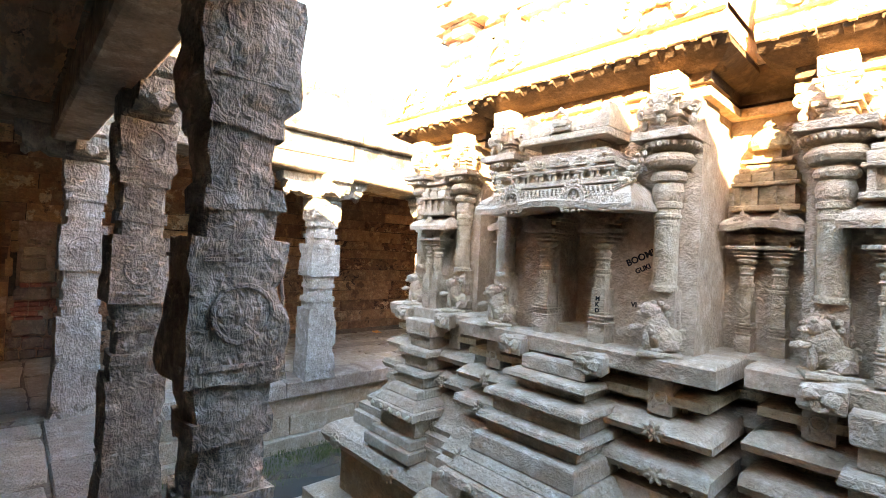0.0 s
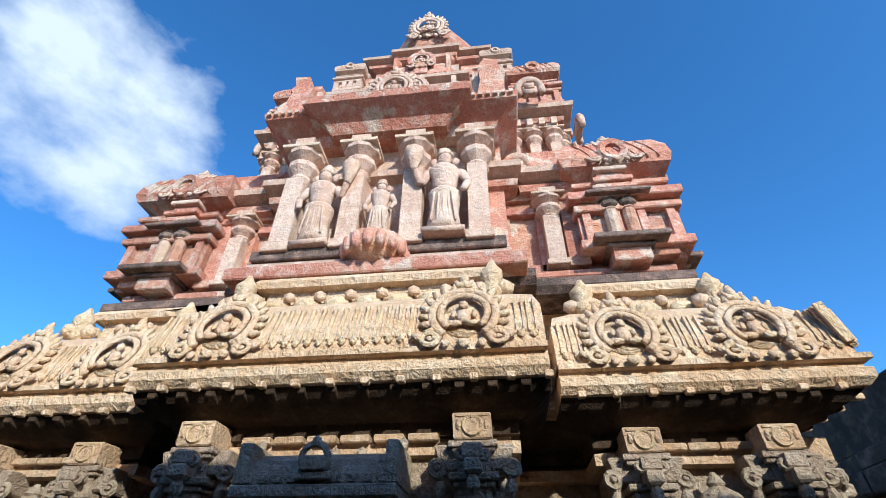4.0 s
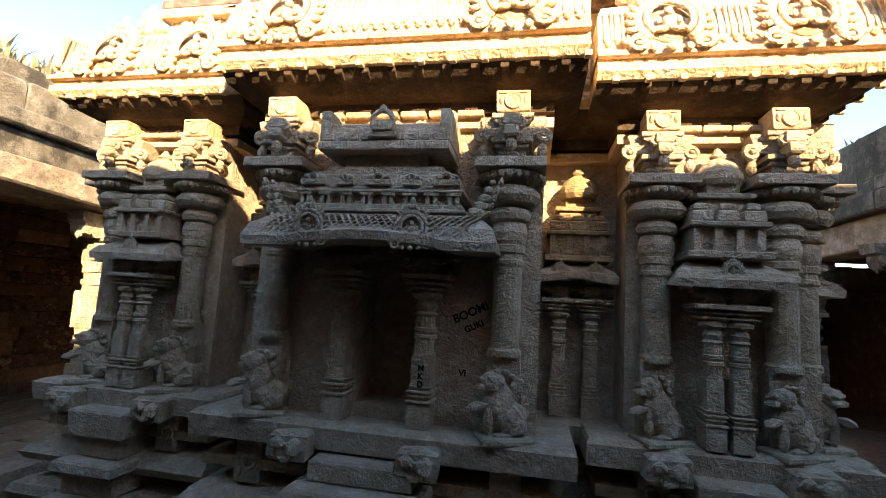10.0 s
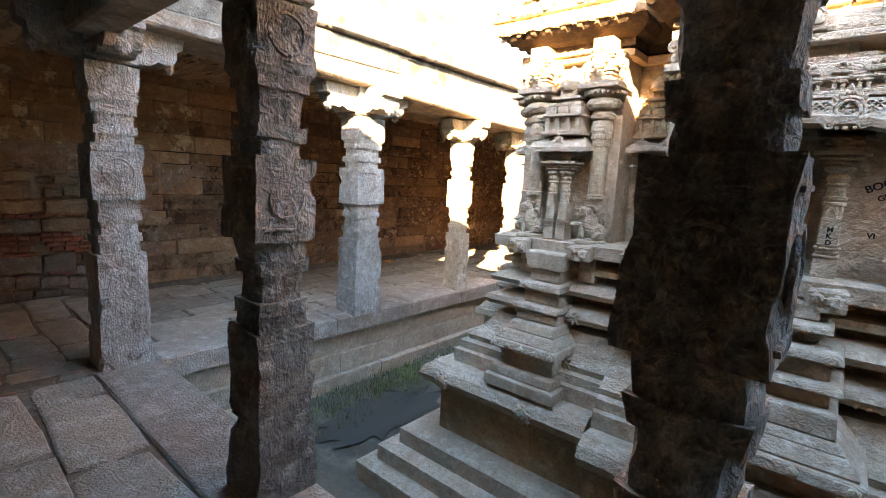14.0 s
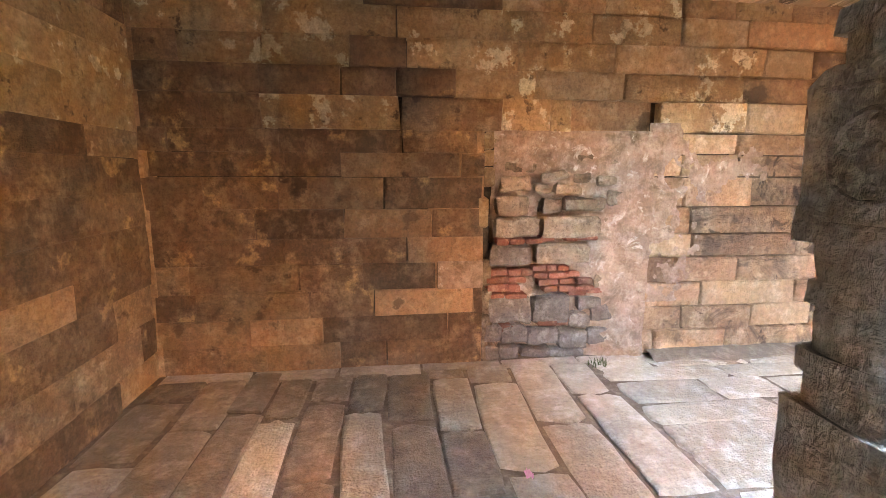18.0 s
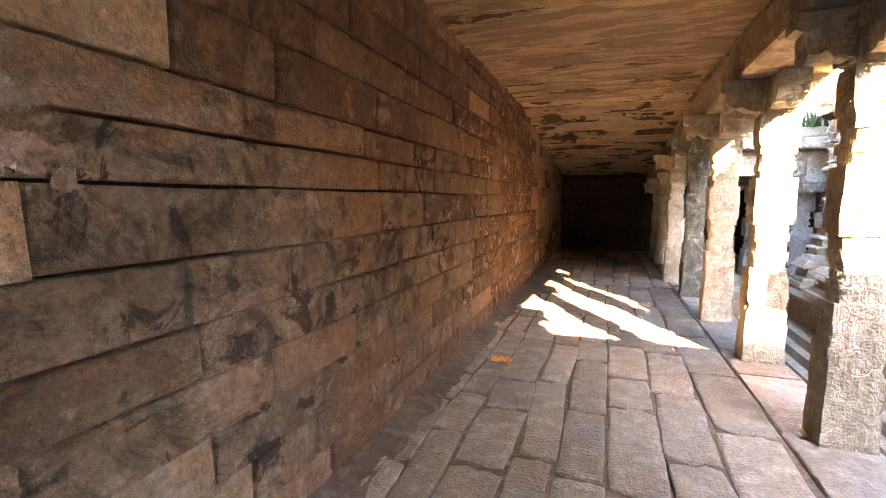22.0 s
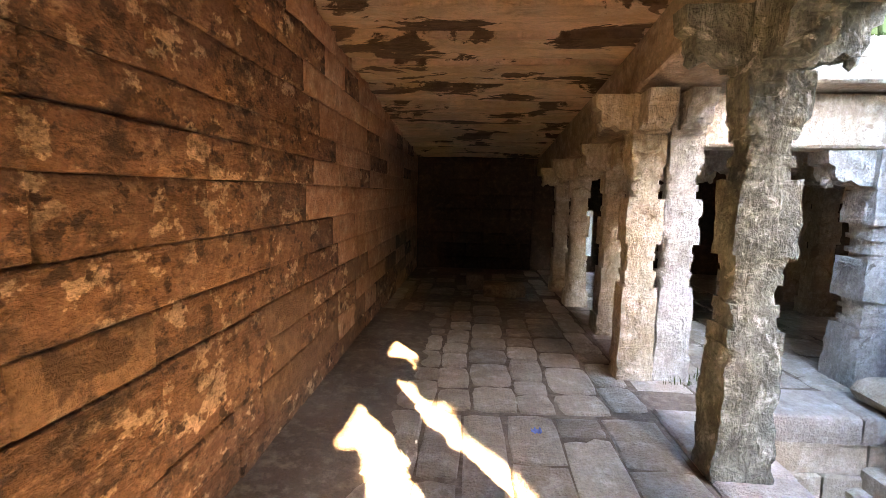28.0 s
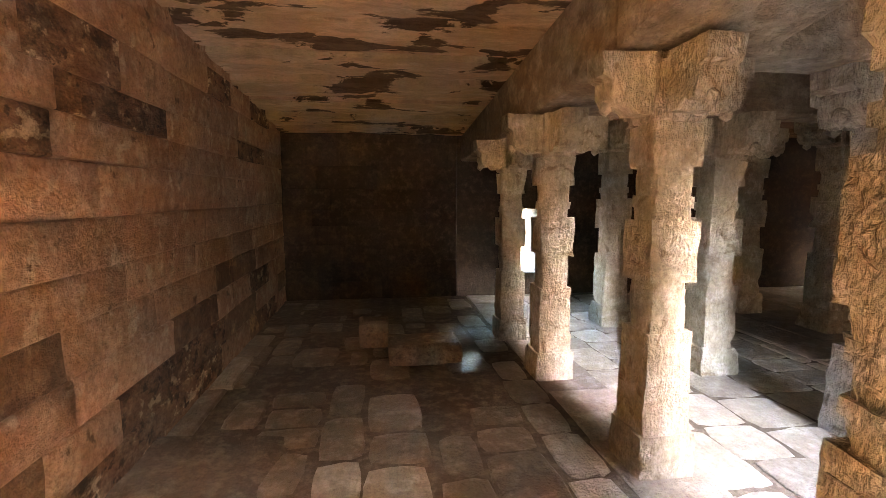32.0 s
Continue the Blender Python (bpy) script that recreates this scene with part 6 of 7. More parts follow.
on_sides(attic_ob, T(0, -1.80, 0))
def barrel(hw, d, z, h, ends=True):
    """Barrel roof lying along the wall with horned ends."""
    bm = bmesh.new()
    prof = [(-d, z), (-d, z + 0.25 * h), (-d * 0.92, z + 0.62 * h), (-d * 0.6, z + 0.9 * h), (0, z + h), (0.06, z + h), (0.06, z)]
    L = [bm.verts.new((-hw, y, w)) for y, w in prof]
    R = [bm.verts.new((hw, y, w)) for y, w in prof]
    m = len(prof)
    for i in range(m):
        bm.faces.new((L[i], R[i], R[(i + 1) % m], L[(i + 1) % m]))
    bm.faces.new(L)
    bm.faces.new(R[::-1])
    bm_box(bm, -hw - 0.02, hw + 0.02, -d - 0.02, 0.05, z - 0.035, z, 0.004)
    if ends:
        for s in (-1, 1):
            bm_box(bm, s * hw - 0.02, s * hw + 0.02, -d - 0.01, 0.03, z, z + h * 1.05, 0.006)
            bm_ball(bm, (s * (hw + 0.01), -d * 0.5, z + h * 1.15), h * 0.2, (0.7, 1, 1.1), 1)
        for u in (-0.4, 0.0, 0.4):
            bm_ball(bm, (u * hw, -d * 0.3, z + h * 1.05), h * 0.16, (1, 1, 1.2), 1)
    bm_box(bm, -hw * 0.24, hw * 0.24, -d - 0.03, 0, z + 0.01, z + h * 0.28, 0.004)
    bm_box(bm, -hw * 0.17, hw * 0.17, -d - 0.04, 0, z + h * 0.28, z + h * 0.62, 0.004)
    bm_torus(bm, (0, -d - 0.03, z + h * 0.58), h * 0.34, h * 0.09, 14, 6, arc=(-30, 210))
    bm_ball(bm, (0, -d - 0.03, z + h * 0.98), h * 0.13, (1, 0.8, 1.2), 1)
    nb = max(8, int(hw / 0.022))
    for i in range(nb):
        bm_box(bm, hw * (2 * (i + 0.5) / nb - 1) - hw * 0.55 / nb, hw * (2 * (i + 0.5) / nb - 1) + hw * 0.55 / nb, -d - 0.012, 0, z + h * 0.06, z + h * 0.22)
    bmesh.ops.recalc_face_normals(bm, faces=bm.faces)
    return bm
barrel_ob = part("niche_barrel_roof", barrel(0.235, 0.22, 2.265, 0.12), M_GRANITE, shrine)
on_sides(barrel_ob, T(0, -1.80, 0))

# corner bay aedicules: hood, small storeys, domed top
def mini_tower(hw, d, z, mat):
    """Small stepped tower: two storeys with posts and corner blocks, neck and domed head."""
    out = []
    def add(name, fn):
        bm = bmesh.new()
        fn(bm)
        shake(bm.verts, 0.003, 20, z)
        out.append(part(name, bm, mat, shrine))
    add("tower_sill", lambda b: bm_box(b, -hw * 0.76, hw * 0.76, -d * 0.9, 0.08, z, z + 0.028, 0.004))
    add("tower_storey", lambda b: bm_box(b, -hw * 0.60, hw * 0.60, -d * 0.70, 0.08, z + 0.028, z + 0.12))
    for s in (-1.0, -0.33, 0.33, 1.0):
        add("tower_post", lambda b: bm_box(b, s * hw * 0.58 - 0.013, s * hw * 0.58 + 0.013, -d * 0.82, 0, z + 0.028, z + 0.12))
    add("tower_ledge", lambda b: bm_box(b, -hw * 0.74, hw * 0.74, -d * 0.9, 0.08, z + 0.12, z + 0.14, 0.004))
    add("tower_storey", lambda b: bm_box(b, -hw * 0.44, hw * 0.44, -d * 0.58, 0.08, z + 0.14, z + 0.235, 0.004))
    for s in (-1, 0, 1):
        add("tower_block", lambda b: (bm_box(b, s * hw * 0.48 - 0.036, s * hw * 0.48 + 0.036, -d * 0.82, 0, z + 0.14, z + 0.185, 0.006)))
        add("tower_block", lambda b: (bm_box(b, s * hw * 0.48 - 0.024, s * hw * 0.48 + 0.024, -d * 0.74, 0, z + 0.185, z + 0.215, 0.008)))
    add("tower_ledge", lambda b: bm_box(b, -hw * 0.54, hw * 0.54, -d * 0.70, 0.08, z + 0.235, z + 0.255, 0.003))
    add("tower_neck", lambda b: bm_box(b, -hw * 0.30, hw * 0.30, -d * 0.55, 0.05, z + 0.255, z + 0.30, 0.003))
    add("tower_head", lambda b: bm_lathe(b, [(hw * 0.40, z + 0.295), (hw * 0.47, z + 0.315), (hw * 0.46, z + 0.345), (hw * 0.34, z + 0.385), (hw * 0.12, z + 0.41), (hw * 0.16, z + 0.42), (hw * 0.05, z + 0.455)], 0, -d * 0.28, 12))
    return out
hk = part("aedicule_hood", canopy(0.20, 0.21, 1.79, 1.90, n=8), M_GRANITE, shrine)
mk = mini_tower(0.19, 0.20, 1.90, M_GRANITE)
spread(hk, [T(s * 1.28, -1.60, 0.0) for s in (-1, 1)])
spread(mk, [T(s * 1.28, -1.60, 0.0) for s in (-1, 1)])
ko = part("gable_ornament", kudu_mesh(0.035), M_GRANITE, shrine, smooth=True)
spread(ko, [T(s * 1.28, -1.795, 1.85) for s in (-1, 1)] + [T(s * 0.765 + d, -1.50, 1.845) for s in (-1, 1) for d in (-0.075, 0.075)])
hr = part("aedicule_hood", canopy(0.17, 0.155, 1.80, 1.90, n=8, wave=0.02), M_GRANITE, shrine)
mr_ = mini_tower(0.19, 0.13, 1.90, M_RUST)
spread(hr, [T(s * 0.765, -1.36, 0.0) for s in (-1, 1)])
spread(mr_, [T(s * 0.765, -1.36, 0.0) for s in (-1, 1)])

# lintel course, dentils, soffit rafters
tier("lintel_course", [(0.02, 2.385), (0.03, 2.39), (0.03, 2.43), (0.0, 2.44)], M_OCHRE, label="sunlit ochre lintel course")
bm = bmesh.new()
bm_box(bm, -0.052, 0.052, -0.03, 0.04, 0, 0.026, 0.004)
den = part("dentil", bm, M_OCHRE, shrine)
spread(den, [T(u, -1.83, 2.43) for u in (-0.3, -0.18, -0.06, 0.06, 0.18, 0.3)] + [T(s * u, -1.63, 2.43) for s in (-1, 1) for u in (1.17, 1.28, 1.39)])
# overhang's shade is put into the near-black colour of soffit and rafters
tier("soffit", [(-0.05, 2.45), (0.03, 2.452), (0.03, 2.50), (0.09, 2.515), (0.16, 2.55), (0.20, 2.58)], M_SHADE_DARK, label="dark underside of the cornice")
bm = bmesh.new()
bm_box(bm, -0.016, 0.016, -0.20, 0.02, -0.005, 0.028, 0.003)
for v in bm.verts:
    v.co.z += max(0.0, -v.co.y) * 0.32
raf = part("rafter", bm, M_SHADE_DARK, shrine)
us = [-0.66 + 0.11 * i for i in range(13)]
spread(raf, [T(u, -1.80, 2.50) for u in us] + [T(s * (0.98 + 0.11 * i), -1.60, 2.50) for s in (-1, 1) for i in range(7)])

# great curved cornice
tier("cornice", [(0.16, 2.572), (0.215, 2.585), (0.238, 2.61), (0.238, 2.64), (0.222, 2.65), (0.222, 2.72), (0.212, 2.79), (0.18, 2.87), (0.12, 2.95), (0.03, 3.015), (-0.06, 3.04)], M_CREAM, label="cream lime-washed curved cornice with carved relief")
tier("cornice_fillet", [(0.21, 2.665), (0.248, 2.67), (0.248, 2.69), (0.21, 2.695)], M_CREAM)
kd = part("gable_ornament", kudu_mesh(0.138), M_CREAM, shrine, "carved cream horseshoe gable with a seated figure", smooth=True)
tl = Matrix.Rotation(radians(-18), 4, 'X')
spread(kd, [T(s * 0.46, -2.015, 2.825) @ tl for s in (-1, 1)] + [T(s * (1.27 + d), -1.815, 2.825) @ tl for s in (-1, 1) for d in (-0.215, 0.26)])
bm = bmesh.new()
bm_box(bm, -0.013, 0.013, -0.010, 0.02, -0.022, 0.0, 0.003)
tip = part("cornice_tooth", bm, M_CREAM, shrine)
spread(tip, [T(-0.73 + 0.122 * i, -2.028, 2.592) for i in range(13)] + [T(s * (0.86 + 0.122 * i), -1.828, 2.592) for s in (-1, 1) for i in range(8)])
# hanging leaf tongues on the cornice face
bm = bmesh.new()
bm_ball(bm, (0, 0, 0), 0.016, (1.0, 0.6, 1.3), 1)
for u in (-0.013, 0.013):
    bm_box(bm, u - 0.005, u + 0.005, -0.006, 0.03, 0.005, 0.17, 0.002)
ton = part("leaf_tongue", bm, M_CREAM, shrine)
spread(ton, [T(u, v, 2.735) @ Matrix.Rotation(radians(-16), 4, 'X') for us_, v in (([-0.28 + 0.043 * i for i in range(14)] + [s * (0.66 + 0.043 * i) for s in (-1, 1) for i in range(2)], -2.025), ([s * (k + 0.043 * i) for s in (-1, 1) for k in (0.83, 1.25, 1.74) for i in range(3)], -1.825)) for u in us_])
# frieze of beasts above
tier("frieze", [(-0.10, 3.02), (-0.10, 3.17)], M_CREAM)
tier("frieze_coping", [(-0.10, 3.165), (-0.055, 3.17), (-0.045, 3.20), (-0.06, 3.225), (-0.10, 3.23)], M_CREAM)
def beast():
    bm = bmesh.new()
    bm_ball(bm, (0, 0, 0.06), 0.042, (1.5, 0.6, 0.95), 2)
    bm_ball(bm, (0.065, -0.015, 0.095), 0.032, (1, 0.8, 1), 1)
    for u in (-0.04, -0.015, 0.03, 0.055):
        bm_ball(bm, (u, -0.005, 0.022), 0.014, (0.8, 0.8, 1.7), 1)
    bm_ball(bm, (-0.07, -0.005, 0.085), 0.018, (0.7, 0.7, 1.8), 1)
    shake(bm.verts, 0.005, 24, 6)
    return bm
bs = part("frieze_beast", beast(), M_CREAM, shrine, "small carved beast in relief", smooth=True)
spread(bs, [T(-0.44 + 0.147 * i, -1.715, 3.025) for i in range(7)] + [T(s * (1.12 + 0.16 * i), -1.515, 3.025) for s in (-1, 1) for i in range(3)])
def finial():
    bm = bmesh.new()
    bm_lathe(bm, [(0.03, 0), (0.045, 0.03), (0.03, 0.06), (0.05, 0.10), (0.05, 0.13), (0.025, 0.16), (0.01, 0.19)], 0, 0, 12)
    bm_ball(bm, (0.05, 0, 0.05), 0.045, (1.2, 0.7, 1), 1)
    bm_ball(bm, (-0.05, 0, 0.05), 0.04, (1.2, 0.7, 1), 1)
    shake(bm.verts, 0.008, 15, 2)
    return bm
fi = part("crest_beast", finial(), M_CREAM, shrine, "cream carved crest on the cornice corner", smooth=True)
spread(fi, [T(s * u, -1.78 if u < 0.7 else -1.58, 3.03) for s in (-1, 1) for u in (0.57, 0.98, 1.55)])

# long body of the shrine behind its front, with bays along the gallery side
BW, BY0, BY1 = 2.30, 1.5, 5.60
def body_tier(name, prof, mat, label=""):
    bm = bmesh.new()
    loft(bm, [[(-BW - o, BY0, z), (1.30, BY0, z), (1.30, BY1 + o * 0.4, z), (-BW - o, BY1 + o * 0.4, z)] for o, z in prof])
    return put(part(name, bm, mat, shrine, label))
for nm, prof, mt in (("plinth_step", [(0.80, GROUND - 0.05), (0.80, -0.64), (0.76, -0.62)], M_GRANITE), ("plinth_step", [(0.70, -0.64), (0.70, -0.50), (0.66, -0.48)], M_GRANITE), ("plinth_step", [(0.60, -0.50), (0.60, -0.36), (0.55, -0.34)], M_GRANITE),
        ("plinth_neck", [(0.40, -0.36), (0.40, 0.02)], M_RUST), ("plinth_lip", [(0.42, 0.0), (0.50, 0.03), (0.53, 0.09), (0.50, 0.15), (0.44, 0.19)], M_GRANITE),
        ("foot_moulding", [(0.34, 0.17), (0.34, 0.29), (0.31, 0.30), (0.31, 0.36), (0.26, 0.37)], M_GRANITE), ("cyma_moulding", [(0.08, 0.35), (0.26, 0.37), (0.27, 0.41), (0.20, 0.46), (0.15, 0.53), (0.13, 0.60)], M_GRANITE),
        ("recess_band", [(-0.02, 0.58), (-0.02, 1.12)], M_RUST), ("ledge_moulding", [(0.02, 0.655), (0.17, 0.665), (0.19, 0.70), (0.17, 0.735), (0.06, 0.765)], M_GRANITE), ("ledge_moulding", [(0.02, 0.83), (0.15, 0.84), (0.17, 0.875), (0.12, 0.91), (0.04, 0.935)], M_GRANITE),
        ("seat_slab", [(0.06, 1.09), (0.15, 1.11), (0.16, 1.19), (0.13, 1.205)], M_GRANITE), ("wall_core", [(-0.02, 1.19), (-0.02, 2.62)], M_GRANITE), ("lintel_course", [(0.02, 2.385), (0.03, 2.39), (0.03, 2.43), (0.0, 2.44)], M_CREAM),
        ("soffit", [(-0.05, 2.45), (0.03, 2.452), (0.03, 2.50), (0.09, 2.515), (0.16, 2.55), (0.20, 2.58)], M_SHADE_DARK),
        ("cornice", [(0.16, 2.572), (0.215, 2.585), (0.238, 2.61), (0.238, 2.64), (0.222, 2.65), (0.222, 2.72), (0.212, 2.79), (0.18, 2.87), (0.12, 2.95), (0.03, 3.015), (-0.06, 3.04)], M_CREAM), ("frieze", [(-0.10, 3.02), (-0.10, 3.17)], M_CREAM), ("frieze_coping", [(-0.10, 3.165), (-0.055, 3.17), (-0.045, 3.20), (-0.06, 3.225), (-0.10, 3.23)], M_CREAM)):
    body_tier(nm, prof, mt)
Q3 = quarter(3)
def bay(ob, y, x, v, z):
    """A copy of a front part on the gallery side: bay centre y along the body, x within the bay, front depth v."""
    for one in ob if isinstance(ob, list) else [ob]:
        share(one, SH @ Q3 @ T(-y, -(BW - 1.6), 0) @ T(x, v, z), shrine)
for yb in (5.20, 2.75):
    for o in pp:
        for s in (-1, 1):
            bay(o, yb, s * 0.225, -1.67, 1.205)
    for d in (-0.045, 0.045):
        bay(col_s, yb, d, -1.72, 1.205)
    bay(hk, yb, 0, -1.60, 0)
    bay(mk, yb, 0, -1.60, 0)
    bay(ko, yb, 0, -1.795, 1.85)
    for d in (-0.215, 0.26):
        share(kd, SH @ Q3 @ T(-yb, -(BW - 1.6), 0) @ T(d, -1.815, 2.825) @ tl, shrine)
for s in (-1, 1):
    for o in pp:
        bay(o, 3.98, s * 0.475, -1.70, 1.205)
    bay(col_b, 3.98, s * 0.17, -1.68, 1.205)
    bay(kb, 3.98, s * 0.18, -1.985, 1.915)
    bay(fi, 3.98, s * 0.57, -1.60, 3.03)
    share(kd, SH @ Q3 @ T(-3.98, -(BW - 1.6), 0) @ T(s * 0.46, -1.815, 2.825) @ tl, shrine)
for o in (hood, lattice, attic_ob, barrel_ob):
    bay(o, 3.98, 0, -1.62, 0)
for i in range(34):
    bay(raf, 1.6 + 0.118 * i, 0, -1.60, 2.50)
    bay(tip, 1.6 + 0.118 * i, 0, -1.828, 2.592)
for i in range(11):
    bay(bs, 1.75 + 0.35 * i, 0, -1.515, 3.025)
for lv, yb, dv in [(o, 3.98, -1.62) for o in big_obs] + [(o, y_, -1.60) for o in small_obs for y_ in (5.20, 2.75)]:
    bay(lv, yb, 0, dv, 0)

# writing in charcoal
def writing(text, size, m, parent):
    cu = bpy.data.curves.new("writing", 'FONT')
    cu.body, cu.size, cu.extrude, cu.offset = text, size, 0.0015, 0.0012
    ob = new("writing", cu)
    dg = bpy.context.evaluated_depsgraph_get()
    me = bpy.data.meshes.new_from_object(ob.evaluated_get(dg))
    bpy.data.objects.remove(ob)
    me.materials.clear()
    me.materials.append(M_CHARCOAL)
    o = new("writing", me)
    o.parent = parent
    o.matrix_basis = m
    return tagged(o, "black charcoal writing scrawled on the stone")
FR = Matrix.Rotation(math.pi / 2, 4, 'X')
writing("BOOMI", 0.046, SH @ T(0.275, -1.802, 1.60) @ FR @ Matrix.Rotation(radians(26), 4, 'Z'), shrine)
writing("GUKI", 0.034, SH @ T(0.32, -1.802, 1.565) @ FR @ Matrix.Rotation(radians(26), 4, 'Z'), shrine)
writing("M\nK\nD", 0.030, SH @ T(0.16, -1.902, 1.42) @ FR, shrine)
writing("VI", 0.034, SH @ T(0.30, -1.802, 1.40) @ FR, shrine)

# ---- tower ----
# the storeys grow a little about the cornice's top
SH = SH @ T(0, 0, 3.2) @ Matrix.Diagonal((1.055, 1.055, 1.07, 1)) @ T(0, 0, -3.2)
def tower_tier(prof, mat, K, R, B, ki, b, label=""):
    return tier("tower_moulding", prof, mat, K, R, B, ki, b, label, 0.10)
def mouldings(z, K, R, B, ki, b, k=1.0):
    tower_tier([(0.10, z), (0.13, z + 0.03 * k), (0.13, z + 0.07 * k), (0.06, z + 0.09 * k)], M_MOSS, K, R, B, ki, b, "black mossy base moulding")
    tower_tier([(0.05, z + 0.08 * k), (0.08, z + 0.11 * k), (0.08, z + 0.14 * k), (0.0, z + 0.16 * k)], M_PINK, K, R, B, ki, b)
def cornice_at(z, K, R, B, ki, b, k=1.0):
    tower_tier([(0.0, z), (0.07 * k, z + 0.02 * k), (0.08 * k, z + 0.06 * k), (0.03, z + 0.08 * k)], M_PINK, K, R, B, ki, b)
    tower_tier([(0.03, z + 0.075 * k), (0.14 * k, z + 0.10 * k), (0.15 * k, z + 0.135 * k), (0.10 * k, z + 0.18 * k), (0.02, z + 0.21 * k)], M_PALE, K, R, B, ki, b)

# first storey
mouldings(3.20, 1.33, 1.16, 1.42, 0.80, 0.64)
tower_tier([(0.0, 3.3), (0.0, 4.25)], M_PINK, 1.36, 1.16, 1.44, 0.80, 0.64, "faded pink plaster tower wall")
cornice_at(3.86, 1.34, 1.15, 1.40, 0.80, 0.64)
def tpil(h, r, mat):
    bm = bmesh.new()
    bm_box(bm, -r, r, -r * 1.2, r * 2, 0, h * 0.62, 0.005)
    bm_box(bm, -r * 1.3, r * 1.3, -r * 1.6, r * 2, 0, h * 0.06, 0.004)
    bm_lathe(bm, [(r * 1.1, h * 0.60), (r * 1.3, h * 0.63), (r, h * 0.66), (r * 1.7, h * 0.72), (r * 1.7, h * 0.76), (r * 1.0, h * 0.80), (r * 2.0, h * 0.84), (r * 2.1, h * 0.87)], 0, 0, 10)
    bm_box(bm, -r * 2.1, r * 2.1, -r * 2.0, r * 2, h * 0.87, h * 0.90, 0.003)
    bm_box(bm, -r * 1.1, r * 1.1, -r * 1.4, r * 2, h * 0.90, h, 0.004)
    part_ = part("tower_pilaster", bm, mat, shrine)
    return part_
tp = tpil(0.52, 0.042, M_PALE)
spread(tp, [T(s * 0.87, -1.38, 3.36) for s in (-1, 1)])
# recess pavilions with a pink horseshoe arch
def pavilion(hw, d, h):
    bm = bmesh.new()
    bm_box(bm, -hw, hw, -d, 0.1, 0, h * 0.06, 0.004)
    bm_box(bm, -hw * 0.6, hw * 0.6, -d * 0.7, 0.1, h * 0.06, h * 0.42)
    for s in (-1, 1):
        bm_box(bm, s * hw * 0.72 - 0.014, s * hw * 0.72 + 0.014, -d * 0.85, 0.1, h * 0.06, h * 0.42)
    for k, (w, za, zb) in enumerate(((1.0, 0.42, 0.47), (0.85, 0.47, 0.52), (1.05, 0.52, 0.57), (0.7, 0.57, 0.64), (0.85, 0.64, 0.68), (0.55, 0.68, 0.74))):
        bm_box(bm, -hw * w, hw * w, -d * w, 0.1, h * za, h * zb, 0.004)
    return bm
pv = part("tower_pavilion", pavilion(0.13, 0.16, 0.95), M_PINK, shrine)
spread(pv, [T(s * 0.74, -1.20, 3.36) for s in (-1, 1)])
bm = bmesh.new()
bm_torus(bm, (0, 0, 0), 0.085, 0.028, 14, 6, 1.3, arc=(-30, 210))
bm_box(bm, -0.05, 0.05, -0.01, 0.04, -0.05, 0.03, 0.005)
bm_box(bm, -0.035, 0.035, -0.02, 0.04, 0.0, 0.06, 0.005)
ar = part("horseshoe_arch", bm, M_PINK, shrine, smooth=True)
spread(ar, [T(s * 0.74, -1.34, 4.13) for s in (-1, 1)])
# corner pavilions with domed roofs
def kuta(w, h):
    bm = bmesh.new()
    bm_box(bm, -w, w, -w, w, 0, 0.05, 0.006)
    bm_box(bm, -w * 0.82, w * 0.82, -w * 0.82, w * 0.82, 0.05, h * 0.28)
    for s in (-1, -0.3, 0.3, 1):
        for q in (-1, 1):
            bm_box(bm, s * w * 0.78 - 0.02, s * w * 0.78 + 0.02, q * w * 0.86 - 0.02, q * w * 0.86 + 0.02, 0.05, h * 0.28)
            bm_box(bm, q * w * 0.86 - 0.02, q * w * 0.86 + 0.02, s * w * 0.78 - 0.02, s * w * 0.78 + 0.02, 0.05, h * 0.28)
    for k, (f, za, zb) in enumerate(((1.0, 0.28, 0.33), (0.9, 0.33, 0.37), (1.08, 0.37, 0.43), (0.86, 0.43, 0.49), (0.96, 0.49, 0.53))):
        bm_box(bm, -w * f, w * f, -w * f, w * f, h * za, h * zb, 0.006)
    loft(bm, [[(x * w, y * w, z * h) for x, y in ((-1, -1), (1, -1), (1, 1), (-1, 1)) for x, y in [(x * f, y * f)]] for f, z in ((0.74, 0.53), (0.74, 0.60), (1.08, 0.64), (1.14, 0.70), (1.10, 0.79), (0.94, 0.90), (0.62, 0.98), (0.2, 1.02))])
    bm_ball(bm, (0, 0, h * 1.05), w * 0.16, (1, 1, 1.4), 1)
    dome = ((1.12, 0.67), (1.12, 0.74), (1.08, 0.80), (0.97, 0.885))
    for q in range(4):
        rot = Matrix.Rotation(q * math.pi / 2, 3, 'Z')
        for i in range(-4, 5):
            for sg in (-1, 1):
                pts_ = [((i * 0.22 + sg * 0.11 * t) * w, -f * w, z * h) for t, (f, z) in enumerate(dome)]
                if max(abs(p[0]) for p in pts_) < 0.98 * w:
                    loft(bm, [[tuple(rot @ Vector((p[0] + a * w, p[1] + b * w, p[2]))) for a, b in ((-0.028, 0.03), (0, -0.035), (0.028, 0.03))] for p in pts_])
    for s in (-1, 1):
        bm_torus(bm, (0, s * w * 1.1, h * 0.76), w * 0.24, w * 0.10, 14, 5, 1.1)
        bm_torus(bm, (s * w * 1.1, 0, h * 0.76), w * 0.24, w * 0.10, 14, 5, 1.1, axis='x')
    shake(bm.verts, 0.006, 8, h)
    return bm
